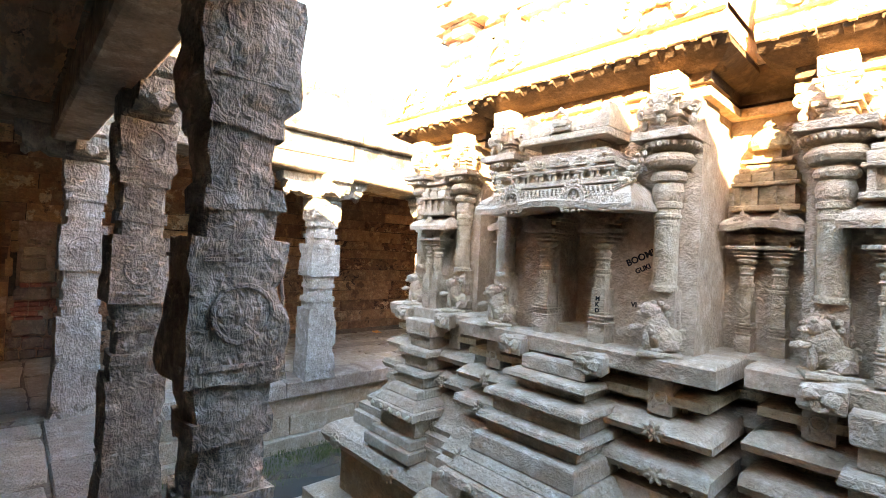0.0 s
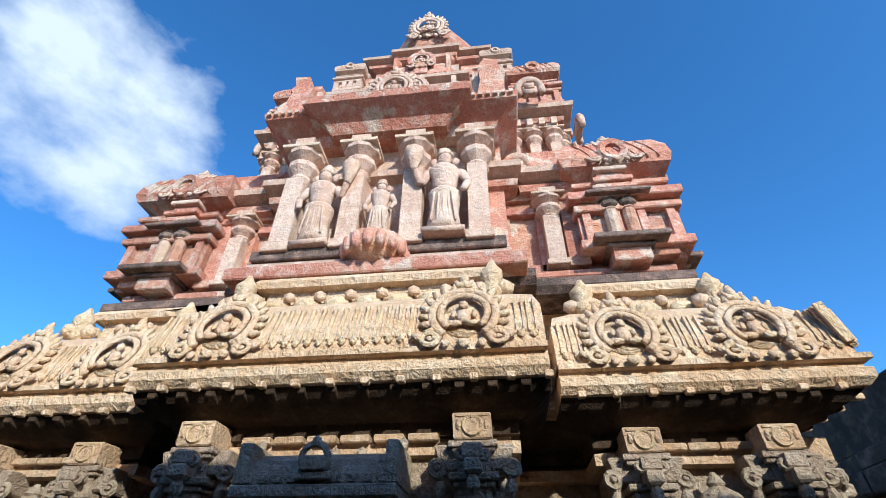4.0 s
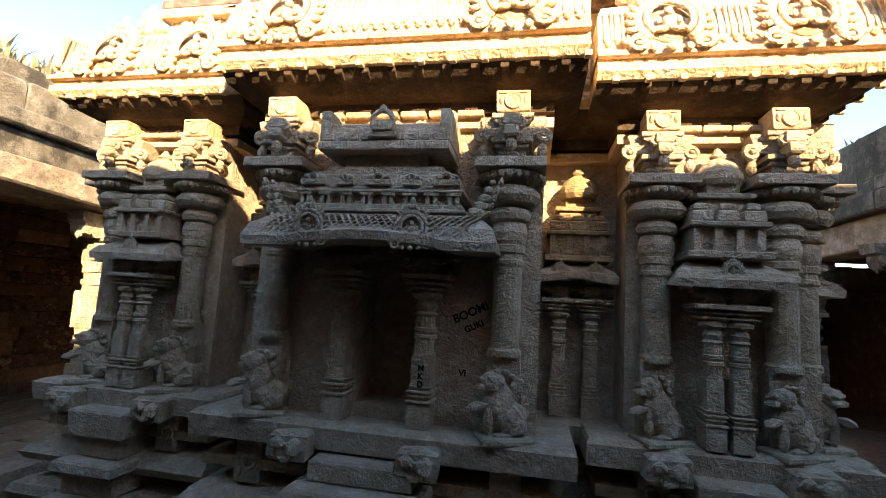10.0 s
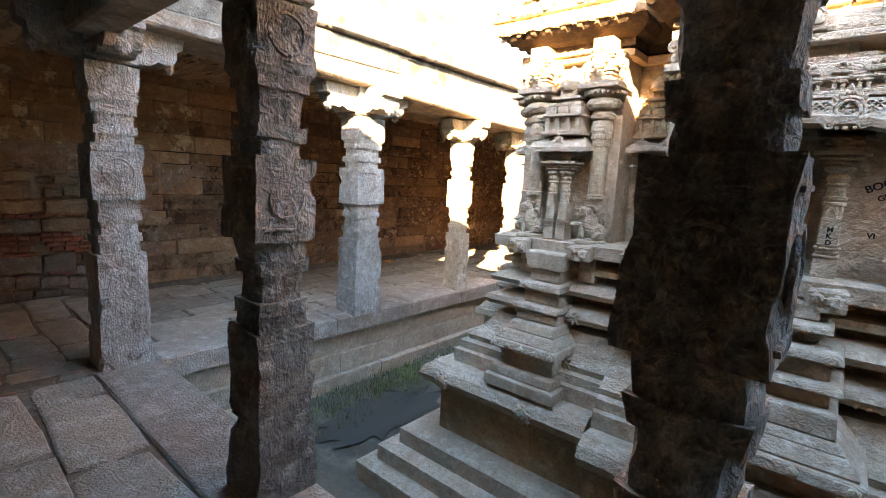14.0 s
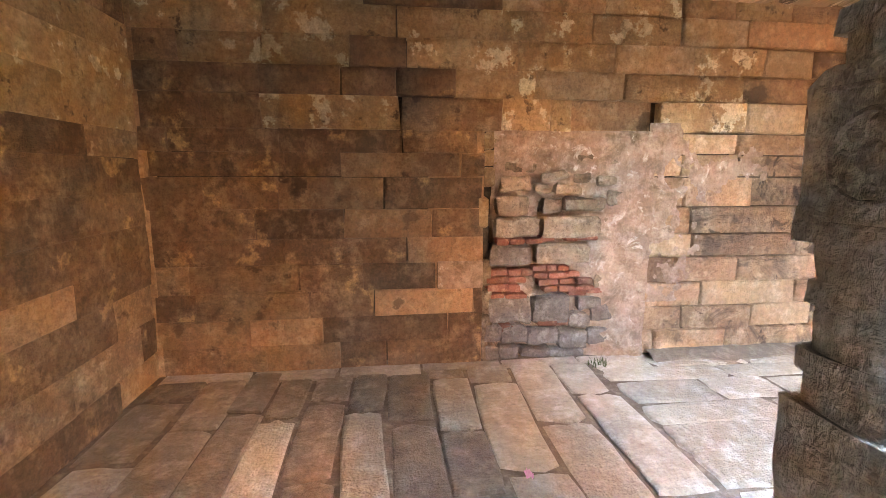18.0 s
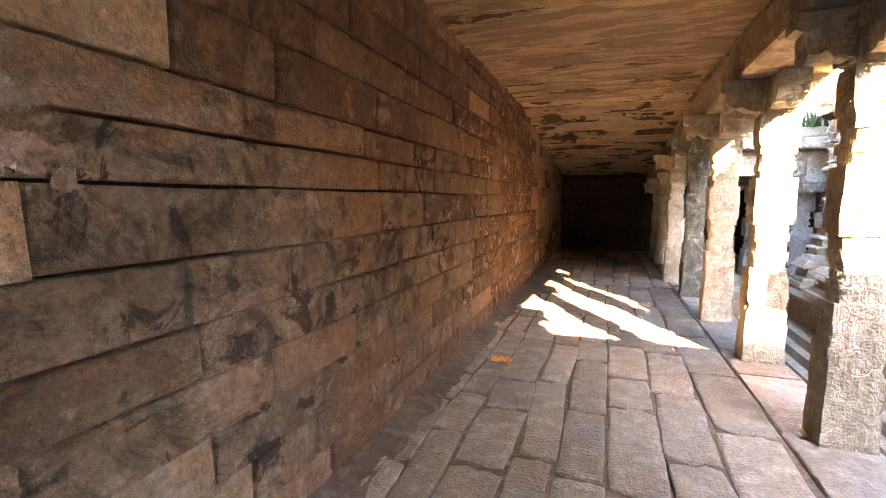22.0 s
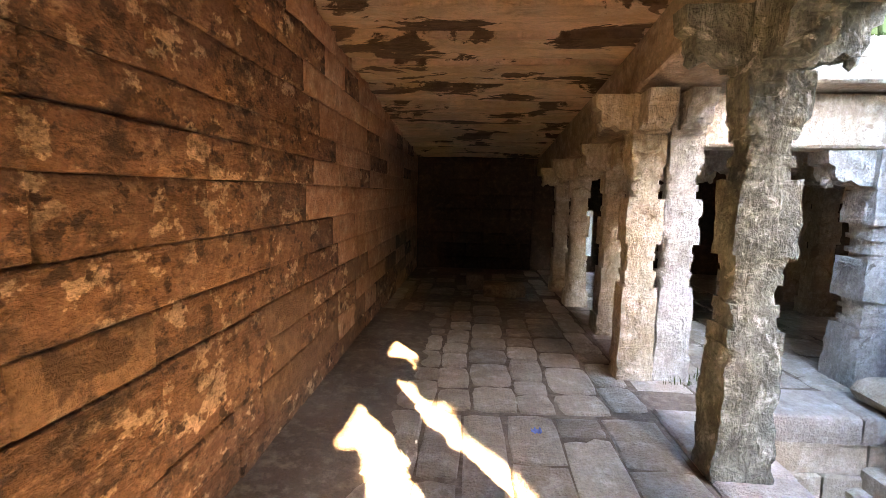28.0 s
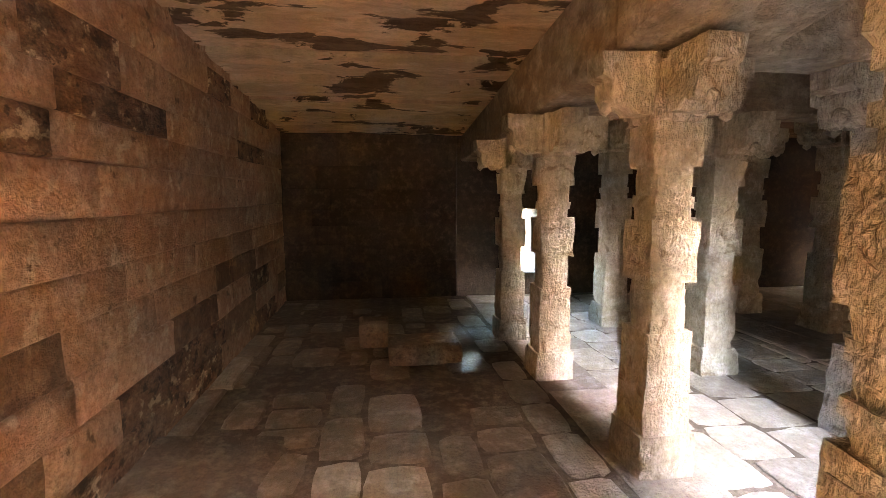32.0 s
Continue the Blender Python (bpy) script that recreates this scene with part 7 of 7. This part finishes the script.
def four(ob, d, z, sc=1.0):
    for k, (sx, sy) in enumerate(((-1, -1), (1, -1), (1, 1), (-1, 1))):
        m = SH @ T(sx * d, sy * d, z) @ Matrix.Scale(sc, 4)
        if k == 0:
            ob.parent, ob.matrix_basis = shrine, m
        else:
            share(ob, m, shrine)
k1 = part("corner_pavilion", kuta(0.26, 0.82), M_PINK, shrine, "pink plaster corner pavilion with square dome")
four(k1, 1.24, 3.40)
# porch on each corner bay: pink pier, black sill, shafts, black eave and stepped ledges
def porch(pieces):
    for name, mt, boxes, turned in pieces:
        bm = bmesh.new()
        for x0, x1, y0, z0, z1 in boxes:
            bm_box(bm, x0, x1, y0, 0.12, z0, z1, 0.005)
        for u, v, prof in turned:
            bm_lathe(bm, prof, u, v, 10)
        shake(bm.verts, 0.004, 14, 3)
        spread(part(name, bm, mt, shrine), [T(sg * 1.20, -1.40, 3.32) for sg in (-1, 1)])
shaft_ = [(0.036, 0.13), (0.034, 0.14), (0.034, 0.31), (0.040, 0.315), (0.034, 0.325)]
cap_ = [(0.034, 0.322), (0.050, 0.335), (0.052, 0.355), (0.036, 0.365), (0.046, 0.375)]
porch([("porch_pier", M_PINK, [(-0.085, 0.085, -0.10, 0.0, 0.085)], []),
       ("porch_sill", M_MOSS, [(-0.17, 0.17, -0.17, 0.085, 0.115), (-0.14, 0.14, -0.14, 0.115, 0.132), (-0.11, 0.11, -0.12, 0.066, 0.085)], []),
       ("porch_shaft", M_PALE, [], [(-0.045, -0.075, shaft_)]),
       ("porch_shaft", M_PINK, [], [(0.045, -0.075, shaft_)]),
       ("porch_capital", M_MOSS, [], [(-0.045, -0.075, cap_), (0.045, -0.075, cap_)]),
       ("porch_colonnette", M_MOSS, [], [(sg * 0.125, -0.02, [(0.03, 0.13), (0.026, 0.14), (0.026, 0.24), (0.036, 0.25), (0.024, 0.27), (0.04, 0.29), (0.042, 0.31), (0.028, 0.33), (0.028, 0.385)]) for sg in (-1, 1)]),
       ("porch_eave", M_MOSS, [(-0.16, 0.16, -0.155, 0.385, 0.405), (-0.125, 0.125, -0.13, 0.405, 0.43)], []),
       ("porch_ledge", M_PINK, [(-0.11, 0.11, -0.13, 0.43, 0.455), (-0.085, 0.085, -0.11, 0.455, 0.485), (-0.10, 0.10, -0.13, 0.485, 0.515), (-0.07, 0.07, -0.10, 0.515, 0.56)], []),
       ("porch_ledge", M_PALE, [(-0.085, 0.085, -0.13, 0.56, 0.59), (-0.05, 0.05, -0.11, 0.59, 0.65)], [])])
bm = bmesh.new()
bm_box(bm, -0.042, 0.042, -0.03, 0.1, 0, 0.47, 0.004)
bm_box(bm, -0.055, 0.055, -0.045, 0.1, 0.0, 0.05, 0.004)
bm_box(bm, -0.055, 0.055, -0.045, 0.1, 0.43, 0.47, 0.004)
spread(part("tower_pilaster", bm, M_PINK, shrine), [T(sg * u, -1.38, 3.36) for sg in (-1, 1) for u in (0.97, 1.41)])
kt = part("gable_ornament", kudu_mesh(0.125), M_PALE, shrine, "leafy horseshoe gable on a domed roof", smooth=True)
spread(kt, [T(sg * 1.24, -1.50, 4.06) @ Matrix.Rotation(radians(-20), 4, 'X') for sg in (-1, 1)])

# middle bay with figures under a heavy eave
for za, zb, w, d, mt in ((3.23, 3.30, 0.70, 1.66, M_PINK), (3.30, 3.36, 0.64, 1.60, M_PALE), (3.36, 4.30, 0.55, 1.48, M_PALE), (3.36, 3.42, 0.62, 1.62, M_MOSS)):
    bm = bmesh.new()
    bm_box(bm, -w, w, -d, -1.2, za, zb, 0.006)
    on_sides(part("bay_block", bm, mt, shrine))
tb = tpil(0.84, 0.052, M_PALE)
spread(tb, [T(s * u, -1.56, 3.40) for s in (-1, 1) for u in (0.16, 0.50)])
def limb(bm, a, b, ra, rb, n=7):
    """A tapered round limb from a to b."""
    a, b = Vector(a), Vector(b)
    d = (b - a).normalized()
    u = d.cross(Vector((0.3, 1, 0.2))).normalized()
    w = d.cross(u)
    loft(bm, [[tuple(c + (u * math.cos(2 * math.pi * i / n) + w * math.sin(2 * math.pi * i / n)) * r) for i in range(n)] for c, r in ((a, ra * 0.7), (a + d * ra * 0.5, ra), (b - d * rb * 0.5, rb), (b, rb * 0.6))])
def figure(h, seed, arm=1):
    """Standing temple figure as one plain shape: skirted legs, bare trunk, crown, one arm raised to a fan."""
    bm = bmesh.new()
    k = h / 0.6
    bm_box(bm, -0.085 * k, 0.085 * k, -0.06 * k, 0.06 * k, 0, 0.03 * k, 0.006)
    bm_lathe(bm, [(r * k, z * k) for r, z in ((0.062, 0.03), (0.072, 0.06), (0.060, 0.16), (0.072, 0.24), (0.074, 0.265), (0.056, 0.285))], 0, 0, 12)
    bm_lathe(bm, [(r * k, z * k) for r, z in ((0.055, 0.28), (0.050, 0.31), (0.062, 0.37), (0.074, 0.415), (0.062, 0.44), (0.028, 0.455), (0.024, 0.475))], 0, 0, 12)
    bm_ball(bm, (0, -0.008 * k, 0.505 * k), 0.038 * k, (0.9, 1.0, 1.15), 2)
    bm_lathe(bm, [(r * k, z * k) for r, z in ((0.042, 0.53), (0.044, 0.545), (0.030, 0.57), (0.034, 0.58), (0.012, 0.605))], 0, 0, 10)
    for i in range(5):
        limb(bm, ((-0.05 + 0.025 * i) * k, -0.058 * k, 0.06 * k), ((-0.036 + 0.018 * i) * k, -0.064 * k, 0.24 * k), 0.007 * k, 0.005 * k, 5)
    bm_torus(bm, (0, 0, 0.262 * k), 0.062 * k, 0.012 * k, 14, 5, 0.25)
    for s in (-1, 1):
        limb(bm, (s * 0.07 * k, 0, 0.425 * k), (s * 0.105 * k, -0.02 * k, 0.33 * k), 0.024 * k, 0.019 * k)
        if arm == s:
            limb(bm, (s * 0.105 * k, -0.02 * k, 0.33 * k), (s * 0.135 * k, -0.055 * k, 0.42 * k), 0.019 * k, 0.016 * k)
            limb(bm, (s * 0.135 * k, -0.055 * k, 0.40 * k), (s * 0.14 * k, -0.045 * k, 0.58 * k), 0.018 * k, 0.05 * k, 9)
        else:
            limb(bm, (s * 0.105 * k, -0.02 * k, 0.33 * k), (s * 0.085 * k, -0.05 * k, 0.25 * k), 0.019 * k, 0.015 * k)
        bm_ball(bm, (s * 0.05 * k, 0.0, 0.50 * k), 0.03 * k, (0.7, 0.5, 1.2), 1)
    bmesh.ops.scale(bm, vec=(1.12, 0.95, 1.0), verts=bm.verts)
    shake(bm.verts, 0.007 * k, 16, seed)
    return bm
fg = part("statue_figure", figure(0.58, 1, 1), M_PALE, shrine, "pale plaster standing figure in relief", smooth=True)
spread(fg, [T(-0.33, -1.60, 3.42)])
fg = part("statue_figure", figure(0.62, 2, -1), M_PALE, shrine, "pale plaster standing figure in relief", smooth=True)
spread(fg, [T(0.33, -1.62, 3.42)])
fg = part("statue_figure", figure(0.40, 3, 0), M_PALE, shrine, "small pale plaster figure on a lotus seat", smooth=True)
spread(fg, [T(0.0, -1.62, 3.44)])
bm = bmesh.new()
bm_lathe(bm, [(0.06, 3.28), (0.15, 3.34), (0.16, 3.40), (0.10, 3.44)], 0, 0, 16)
for i in range(16):
    a = 2 * math.pi * i / 16
    bm_ball(bm, (0.145 * math.cos(a), 0.145 * math.sin(a), 3.36), 0.035, (0.8, 0.8, 1.7), 1)
on_sides(part("lotus_seat", bm, M_PINK, shrine, smooth=True), T(0, -1.60, 0))
def bay_eave(w, d, z, mat, k=1.0):
    bm = bmesh.new()
    loft(bm, [[(-w - o, -d - o, zz), (w + o, -d - o, zz), (w + o, -1.0, zz), (-w - o, -1.0, zz)] for o, zz in ((0.0, z - 0.14 * k), (0.04, z - 0.08 * k), (0.15 * k, z - 0.02), (0.16 * k, z + 0.03), (0.13 * k, z + 0.035), (0.02, z + 0.06))])
    return part("bay_eave", bm, mat, shrine)
on_sides(bay_eave(0.60, 1.56, 4.36, M_PINK))
on_sides(bay_eave(0.34, 1.64, 4.365, M_PINK))
bm = bmesh.new()
for i in range(34):
    u = -0.72 + i * 0.0436
    bm_box(bm, u - 0.012, u + 0.012, -1.735, -1.70, 4.355, 4.385, 0.003)
on_sides(part("toothed_band", bm, M_PALE, shrine))
bm = barrel(0.52, 0.42, 4.50, 0.26)
on_sides(part("bay_barrel_roof", bm, M_PALE, shrine), T(0, -1.16, 0))
bm = bmesh.new()
bm_box(bm, -0.62, 0.62, -1.62, -1.0, 4.41, 4.46, 0.006)
bm_box(bm, -0.56, 0.56, -1.58, -1.0, 4.46, 4.50, 0.006)
on_sides(part("bay_moulding", bm, M_PINK, shrine))
kp = part("gable_ornament", kudu_mesh(0.13), M_PALE, shrine, smooth=True)
on_sides(kp, T(0, -1.64, 4.66))
bm = bmesh.new()
for s in (-1, 1):
    vs = []
    for za, x, w in ((4.44, 0.60, 0.08), (4.60, 0.62, 0.07), (4.74, 0.60, 0.06), (4.84, 0.63, 0.045)):
        vs.append([(s * x - w, -1.66, za), (s * x + w, -1.66, za), (s * x + w, -1.50, za), (s * x - w, -1.50, za)])
    loft(bm, vs)
shake(bm.verts, 0.02, 9, 4)
on_sides(part("horn_end", bm, M_PINK, shrine))

# second storey
mouldings(4.12, 1.16, 1.02, 1.2, 0.72, 0.5, 0.9)
tower_tier([(0.0, 4.2), (0.0, 5.2)], M_PINK, 1.06, 0.95, 1.12, 0.68, 0.5)
cornice_at(4.80, 1.06, 0.95, 1.14, 0.68, 0.5, 1.0)
tp2 = tpil(0.52, 0.036, M_PALE)
spread(tp2, [T(s * u, -1.10, 4.26) for s in (-1, 1) for u in (0.76, 0.90, 1.04)])
k2 = part("corner_pavilion", kuta(0.19, 0.62), M_PINK, shrine, "pink plaster corner pavilion with square dome")
four(k2, 0.97, 4.98)
spread(ar2 := part("horseshoe_arch", ar.data.copy() and (lambda b: (b.from_mesh(ar.data), b)[1])(bmesh.new()), M_PALE, shrine, smooth=True), [T(s * u, -1.30, 4.98) for s in (-1, 1) for u in (0.62, 0.90)])
bm = bmesh.new()
for i in range(26):
    u = -1.05 + i * 0.084
    bm_box(bm, u - 0.02, u + 0.02, -1.19, -1.1, 4.73, 4.80, 0.003)
on_sides(part("dentil_band", bm, M_PALE, shrine))
on_sides(part("bay_barrel_roof", barrel(0.34, 0.30, 5.12, 0.34), M_PALE, shrine), T(0, -0.86, 0))
kp2 = part("gable_ornament", kudu_mesh(0.12), M_PALE, shrine, smooth=True)
on_sides(kp2, T(0, -1.20, 5.32))
bm = bmesh.new()
bm_box(bm, -0.42, 0.42, -1.22, -0.6, 5.02, 5.08, 0.006)
bm_box(bm, -0.46, 0.46, -1.26, -0.6, 4.97, 5.02, 0.006)
on_sides(part("bay_moulding", bm, M_MOSS, shrine))

# third storey, neck and crowning dome
mouldings(5.14, 0.86, 0.78, 0.92, 0.52, 0.36, 0.9)
tower_tier([(0.0, 5.2), (0.0, 6.2)], M_PINK, 0.76, 0.70, 0.82, 0.48, 0.36)
cornice_at(5.72, 0.76, 0.70, 0.84, 0.48, 0.36, 0.9)
tp3 = tpil(0.48, 0.03, M_PALE)
spread(tp3, [T(s * u, -0.80, 5.26) for s in (-1, 1) for u in (0.2, 0.44, 0.58, 0.72)])
k3 = part("corner_pavilion", kuta(0.14, 0.5), M_PALE, shrine, "pale plaster corner pavilion with square dome")
four(k3, 0.72, 5.9)
on_sides(part("bay_barrel_roof", barrel(0.26, 0.22, 6.0, 0.34), M_PINK, shrine), T(0, -0.64, 0))
kp3 = part("gable_ornament", kudu_mesh(0.11), M_PALE, shrine, smooth=True)
on_sides(kp3, T(0, -0.90, 6.22))
tower_tier([(0.0, 6.1), (0.0, 6.72)], M_PINK, 0.56, 0.52, 0.60, 0.36, 0.26)
cornice_at(6.60, 0.56, 0.52, 0.62, 0.36, 0.26, 0.9)
bm = bmesh.new()
loft(bm, [[(0.001 * 0 + r * math.cos(2 * math.pi * (i + 0.5) / 8), r * math.sin(2 * math.pi * (i + 0.5) / 8), z) for i in range(8)] for r, z in ((0.42, 6.7), (0.42, 7.0), (0.58, 7.06), (0.62, 7.2), (0.58, 7.45), (0.46, 7.75), (0.30, 7.98), (0.18, 8.1), (0.2, 8.14))])
shake(bm.verts, 0.02, 3, 9)
put(part("crowning_dome", bm, M_PINK, shrine, "faded pink eight-sided crowning dome"))
kp4 = part("gable_ornament", kudu_mesh(0.20), M_PALE, shrine, smooth=True)
on_sides(kp4, T(0, -0.64, 7.35))
bm = bmesh.new()
bm_lathe(bm, [(0.2, 8.1), (0.26, 8.16), (0.2, 8.24), (0.08, 8.28), (0.15, 8.38), (0.16, 8.46), (0.07, 8.56), (0.09, 8.6), (0.03, 8.74), (0.0, 8.85)], 0, 0, 14)
put(part("finial", bm, M_PALE, shrine, "pale plaster pot finial"))

# ---- loose things and growth ----
def crumpled(name, x, y, z, s, mat, label, seed):
    bm = bmesh.new()
    n = 6
    g = [[bm.verts.new((x + (i / n - 0.5) * s + 0.2 * s * noise.noise(Vector((i, j, seed))), y + (j / n - 0.5) * s * 0.7 + 0.2 * s * noise.noise(Vector((j, i, seed + 3))), z + 0.01 + 0.02 + 0.03 * noise.noise(Vector((i * 1.3, j * 1.3, seed))))) for j in range(n + 1)] for i in range(n + 1)]
    for i in range(n):
        for j in range(n):
            bm.faces.new((g[i][j], g[i + 1][j], g[i + 1][j + 1], g[i][j + 1]))
    lo = min(v.co.z for v in bm.verts)
    for v in bm.verts:
        v.co.z += z - lo
    ob = part(name, bm, mat)
    sol = ob.modifiers.new("thickness", 'SOLIDIFY')
    sol.thickness = 0.002
    return tagged(ob, label, "litter")
crumpled("food_wrapper", -7.33, 5.44, 0.012, 0.17, plain("orange_foil", (0.75, 0.30, 0.06), 0.35), "crumpled orange and red foil food wrapper on the paving", 2)
crumpled("paper_scrap", -6.30, 9.35, 0.0, 0.06, plain("blue_paper", (0.12, 0.22, 0.55), 0.6), "small blue paper scrap on the paving", 5)
crumpled("paper_scrap", -6.35, 0.10, 0.0, 0.05, plain("pink_paper", (0.70, 0.30, 0.42), 0.6), "small pink paper scrap on the paving", 7)
crumpled("paper_scrap", -4.1, 11.1, 0.0, 0.06, plain("white_paper", (0.75, 0.74, 0.70), 0.6), "small white paper scrap on the hall floor", 9)

def rough_block(name, x0, x1, y0, y1, z1, mat, label, seed):
    bm = bmesh.new()
    bm_box(bm, x0, x1, y0, y1, -0.012, z1, 0.02)
    bmesh.ops.subdivide_edges(bm, edges=bm.edges[:], cuts=2, use_grid_fill=True)
    for v in bm.verts:
        if v.co.z > 0.02:
            v.co += Vector(noise.noise_vector(v.co * 6 + Vector((seed, 0, 0)))) * 0.02
    return tagged(part(name, bm, mat), label, "stone")
rough_block("stone_block", -6.78, -6.53, 13.45, 13.7, 0.22, M_RUBBLE, "squared loose stone block on the dark gallery floor", 1)
rough_block("stone_slab", -6.54, -5.98, 12.98, 13.3, 0.16, M_RUBBLE, "long rough fallen stone slab on the dark gallery floor", 2)

# weeds, grass and leaves
def tufts(name, mat, spots, label, hlo, hhi, blades, spread_, seed):
    """Many thin bent blades, joined as one."""
    r = random.Random(seed)
    vs, fs = [], []
    for x, y, z in spots:
        for _ in range(blades):
            a, d = r.uniform(0, 6.283), spread_ * math.sqrt(r.random())
            px, py, h = x + d * math.cos(a), y + d * math.sin(a), r.uniform(hlo, hhi)
            b, ln, w = r.uniform(0, 6.283), h * r.uniform(0.2, 0.7), h * r.uniform(0.05, 0.10)
            nx, ny = -math.sin(b) * w, math.cos(b) * w
            k = len(vs)
            vs += [(px - nx, py - ny, z - 0.01), (px + nx, py + ny, z - 0.01), (px + math.cos(b) * ln * 0.35 + nx * 0.8, py + math.sin(b) * ln * 0.35 + ny * 0.8, z + h * 0.6), (px + math.cos(b) * ln * 0.35 - nx * 0.8, py + math.sin(b) * ln * 0.35 - ny * 0.8, z + h * 0.6), (px + math.cos(b) * ln, py + math.sin(b) * ln, z + h)]
            fs += [(k, k + 1, k + 2, k + 3), (k + 3, k + 2, k + 4)]
    me = bpy.data.meshes.new(name)
    me.from_pydata(vs, [], fs)
    me.materials.append(mat)
    return tagged(new(name, me), label, kind="stuff")
r_ = random.Random(3)
tufts("court_weeds", M_LEAF, [(-4.98 + 0.75 * r_.random() ** 2, r_.uniform(1.0, 9.4), GROUND + 0.02) for i in range(300)], "low green weeds growing along the foot of the court wall", 0.015, 0.05, 18, 0.12, 4)
tufts("court_weeds", M_LEAF, [(-4.72 + 0.24 * r_.gauss(0, 1) * 0.6, 2.95 + 0.35 * r_.gauss(0, 1), GROUND + 0.02) for i in range(70)], "bright green clump of weeds beside the puddle", 0.012, 0.04, 22, 0.10, 9)
tufts("court_weeds", M_LEAF, [(r_.uniform(-3.4, 2.0), r_.uniform(0.95, 1.35), GROUND + 0.02) for i in range(90)], "low green weeds in the muddy court", 0.015, 0.04, 12, 0.12, 5)
tufts("roof_grass", M_DRY, [(r_.uniform(-6.3, -5.35), r_.uniform(0.9, 9.6), 3.62 if r_.random() < 0.8 else 3.4) for i in range(260)], "dry grass tufts on the gallery roof", 0.08, 0.30, 12, 0.14, 6)
tufts("roof_grass", M_DRY, [(XC + r_.uniform(0.0, 0.7), r_.uniform(2.0, 9.6), 3.64) for i in range(60)], "dry grass tufts on the far parapet", 0.05, 0.16, 9, 0.1, 8)
tufts("roof_weeds", M_LEAF, [(r_.uniform(-5.0, -2.6), r_.uniform(9.98, 10.3), 2.47) for i in range(16)] + [(XC + r_.uniform(0.2, 0.5), r_.uniform(5.5, 7.5), 3.64) for i in range(3)], "green weeds sprouting from the roof edge", 0.08, 0.26, 14, 0.1, 9)
tufts("floor_weeds", M_LEAF, [(-5.0 + r_.uniform(-0.2, 0.1), 10.25 + r_.uniform(-0.4, 0.2), 0.0) for i in range(10)] + [(-7.6, 1.0 + 0.03 * i, 0.0) for i in range(4)], "small weeds in the paving joints", 0.02, 0.07, 10, 0.05, 10)
bm = bmesh.new()
n = 30
bm.faces.new([bm.verts.new((-4.25 + 0.34 * math.cos(2 * math.pi * i / n) * (1 + 0.25 * math.sin(3 * i)), 2.6 + 0.75 * math.sin(2 * math.pi * i / n) * (1 + 0.2 * math.cos(2 * i)), GROUND + 0.024)) for i in range(n)])
tagged(part("puddle", bm, M_WATER), "shallow still puddle on the court ground", kind="structure")

# scratched and painted marks on the long wall
def wall_writing(text, size, y, z, mat, label):
    cu = bpy.data.curves.new("writing", 'FONT')
    cu.body, cu.size, cu.extrude = text, size, 0.001
    ob = new("writing", cu)
    me = bpy.data.meshes.new_from_object(ob.evaluated_get(bpy.context.evaluated_depsgraph_get()))
    bpy.data.objects.remove(ob)
    me.materials.clear()
    me.materials.append(mat)
    o = new("writing", me)
    o.parent = wall_a
    o.matrix_basis = Matrix.Translation((WA + 0.017, y, z)) @ Matrix.Rotation(math.pi / 2, 4, 'Z') @ Matrix.Rotation(math.pi / 2, 4, 'X')
    tagged(o, label)
M_CHALK = stone("pale_scratches", (0.52, 0.37, 0.25), (0.42, 0.28, 0.18), (0.58, 0.44, 0.32), 9, island=0)
wall_writing("AD", 0.045, 5.28, 1.35, M_CHALK, "pale letters scratched into the wall")
wall_writing("A.5", 0.06, 5.28, 1.215, M_CHARCOAL, "black painted mark on the wall")
wall_writing("T S D", 0.055, 5.17, 1.53, M_CHALK, "pale letters scratched into the wall")
r_ = random.Random(17)
for i in range(22):
    y, z = r_.uniform(3.6, 6.6), r_.uniform(0.8, 1.7)
    bm = bmesh.new()
    k = r_.choice((3, 4, 5))
    for j in range(k):
        u, w, l = j * 0.03, r_.uniform(0.001, 0.0025), r_.uniform(0.02, 0.06)
        a = r_.uniform(-0.6, 0.6)
        c, d = math.cos(a) * l, math.sin(a) * l
        loft(bm, [[(WA + o, y + u - w, z), (WA + o, y + u + w, z), (WA + o, y + u + w + d, z + c), (WA + o, y + u - w + d, z + c)] for o in (0.004, 0.016)])
    part("scratch_mark", bm, M_CHALK, wall_a, "faint pale scratches on the stone")
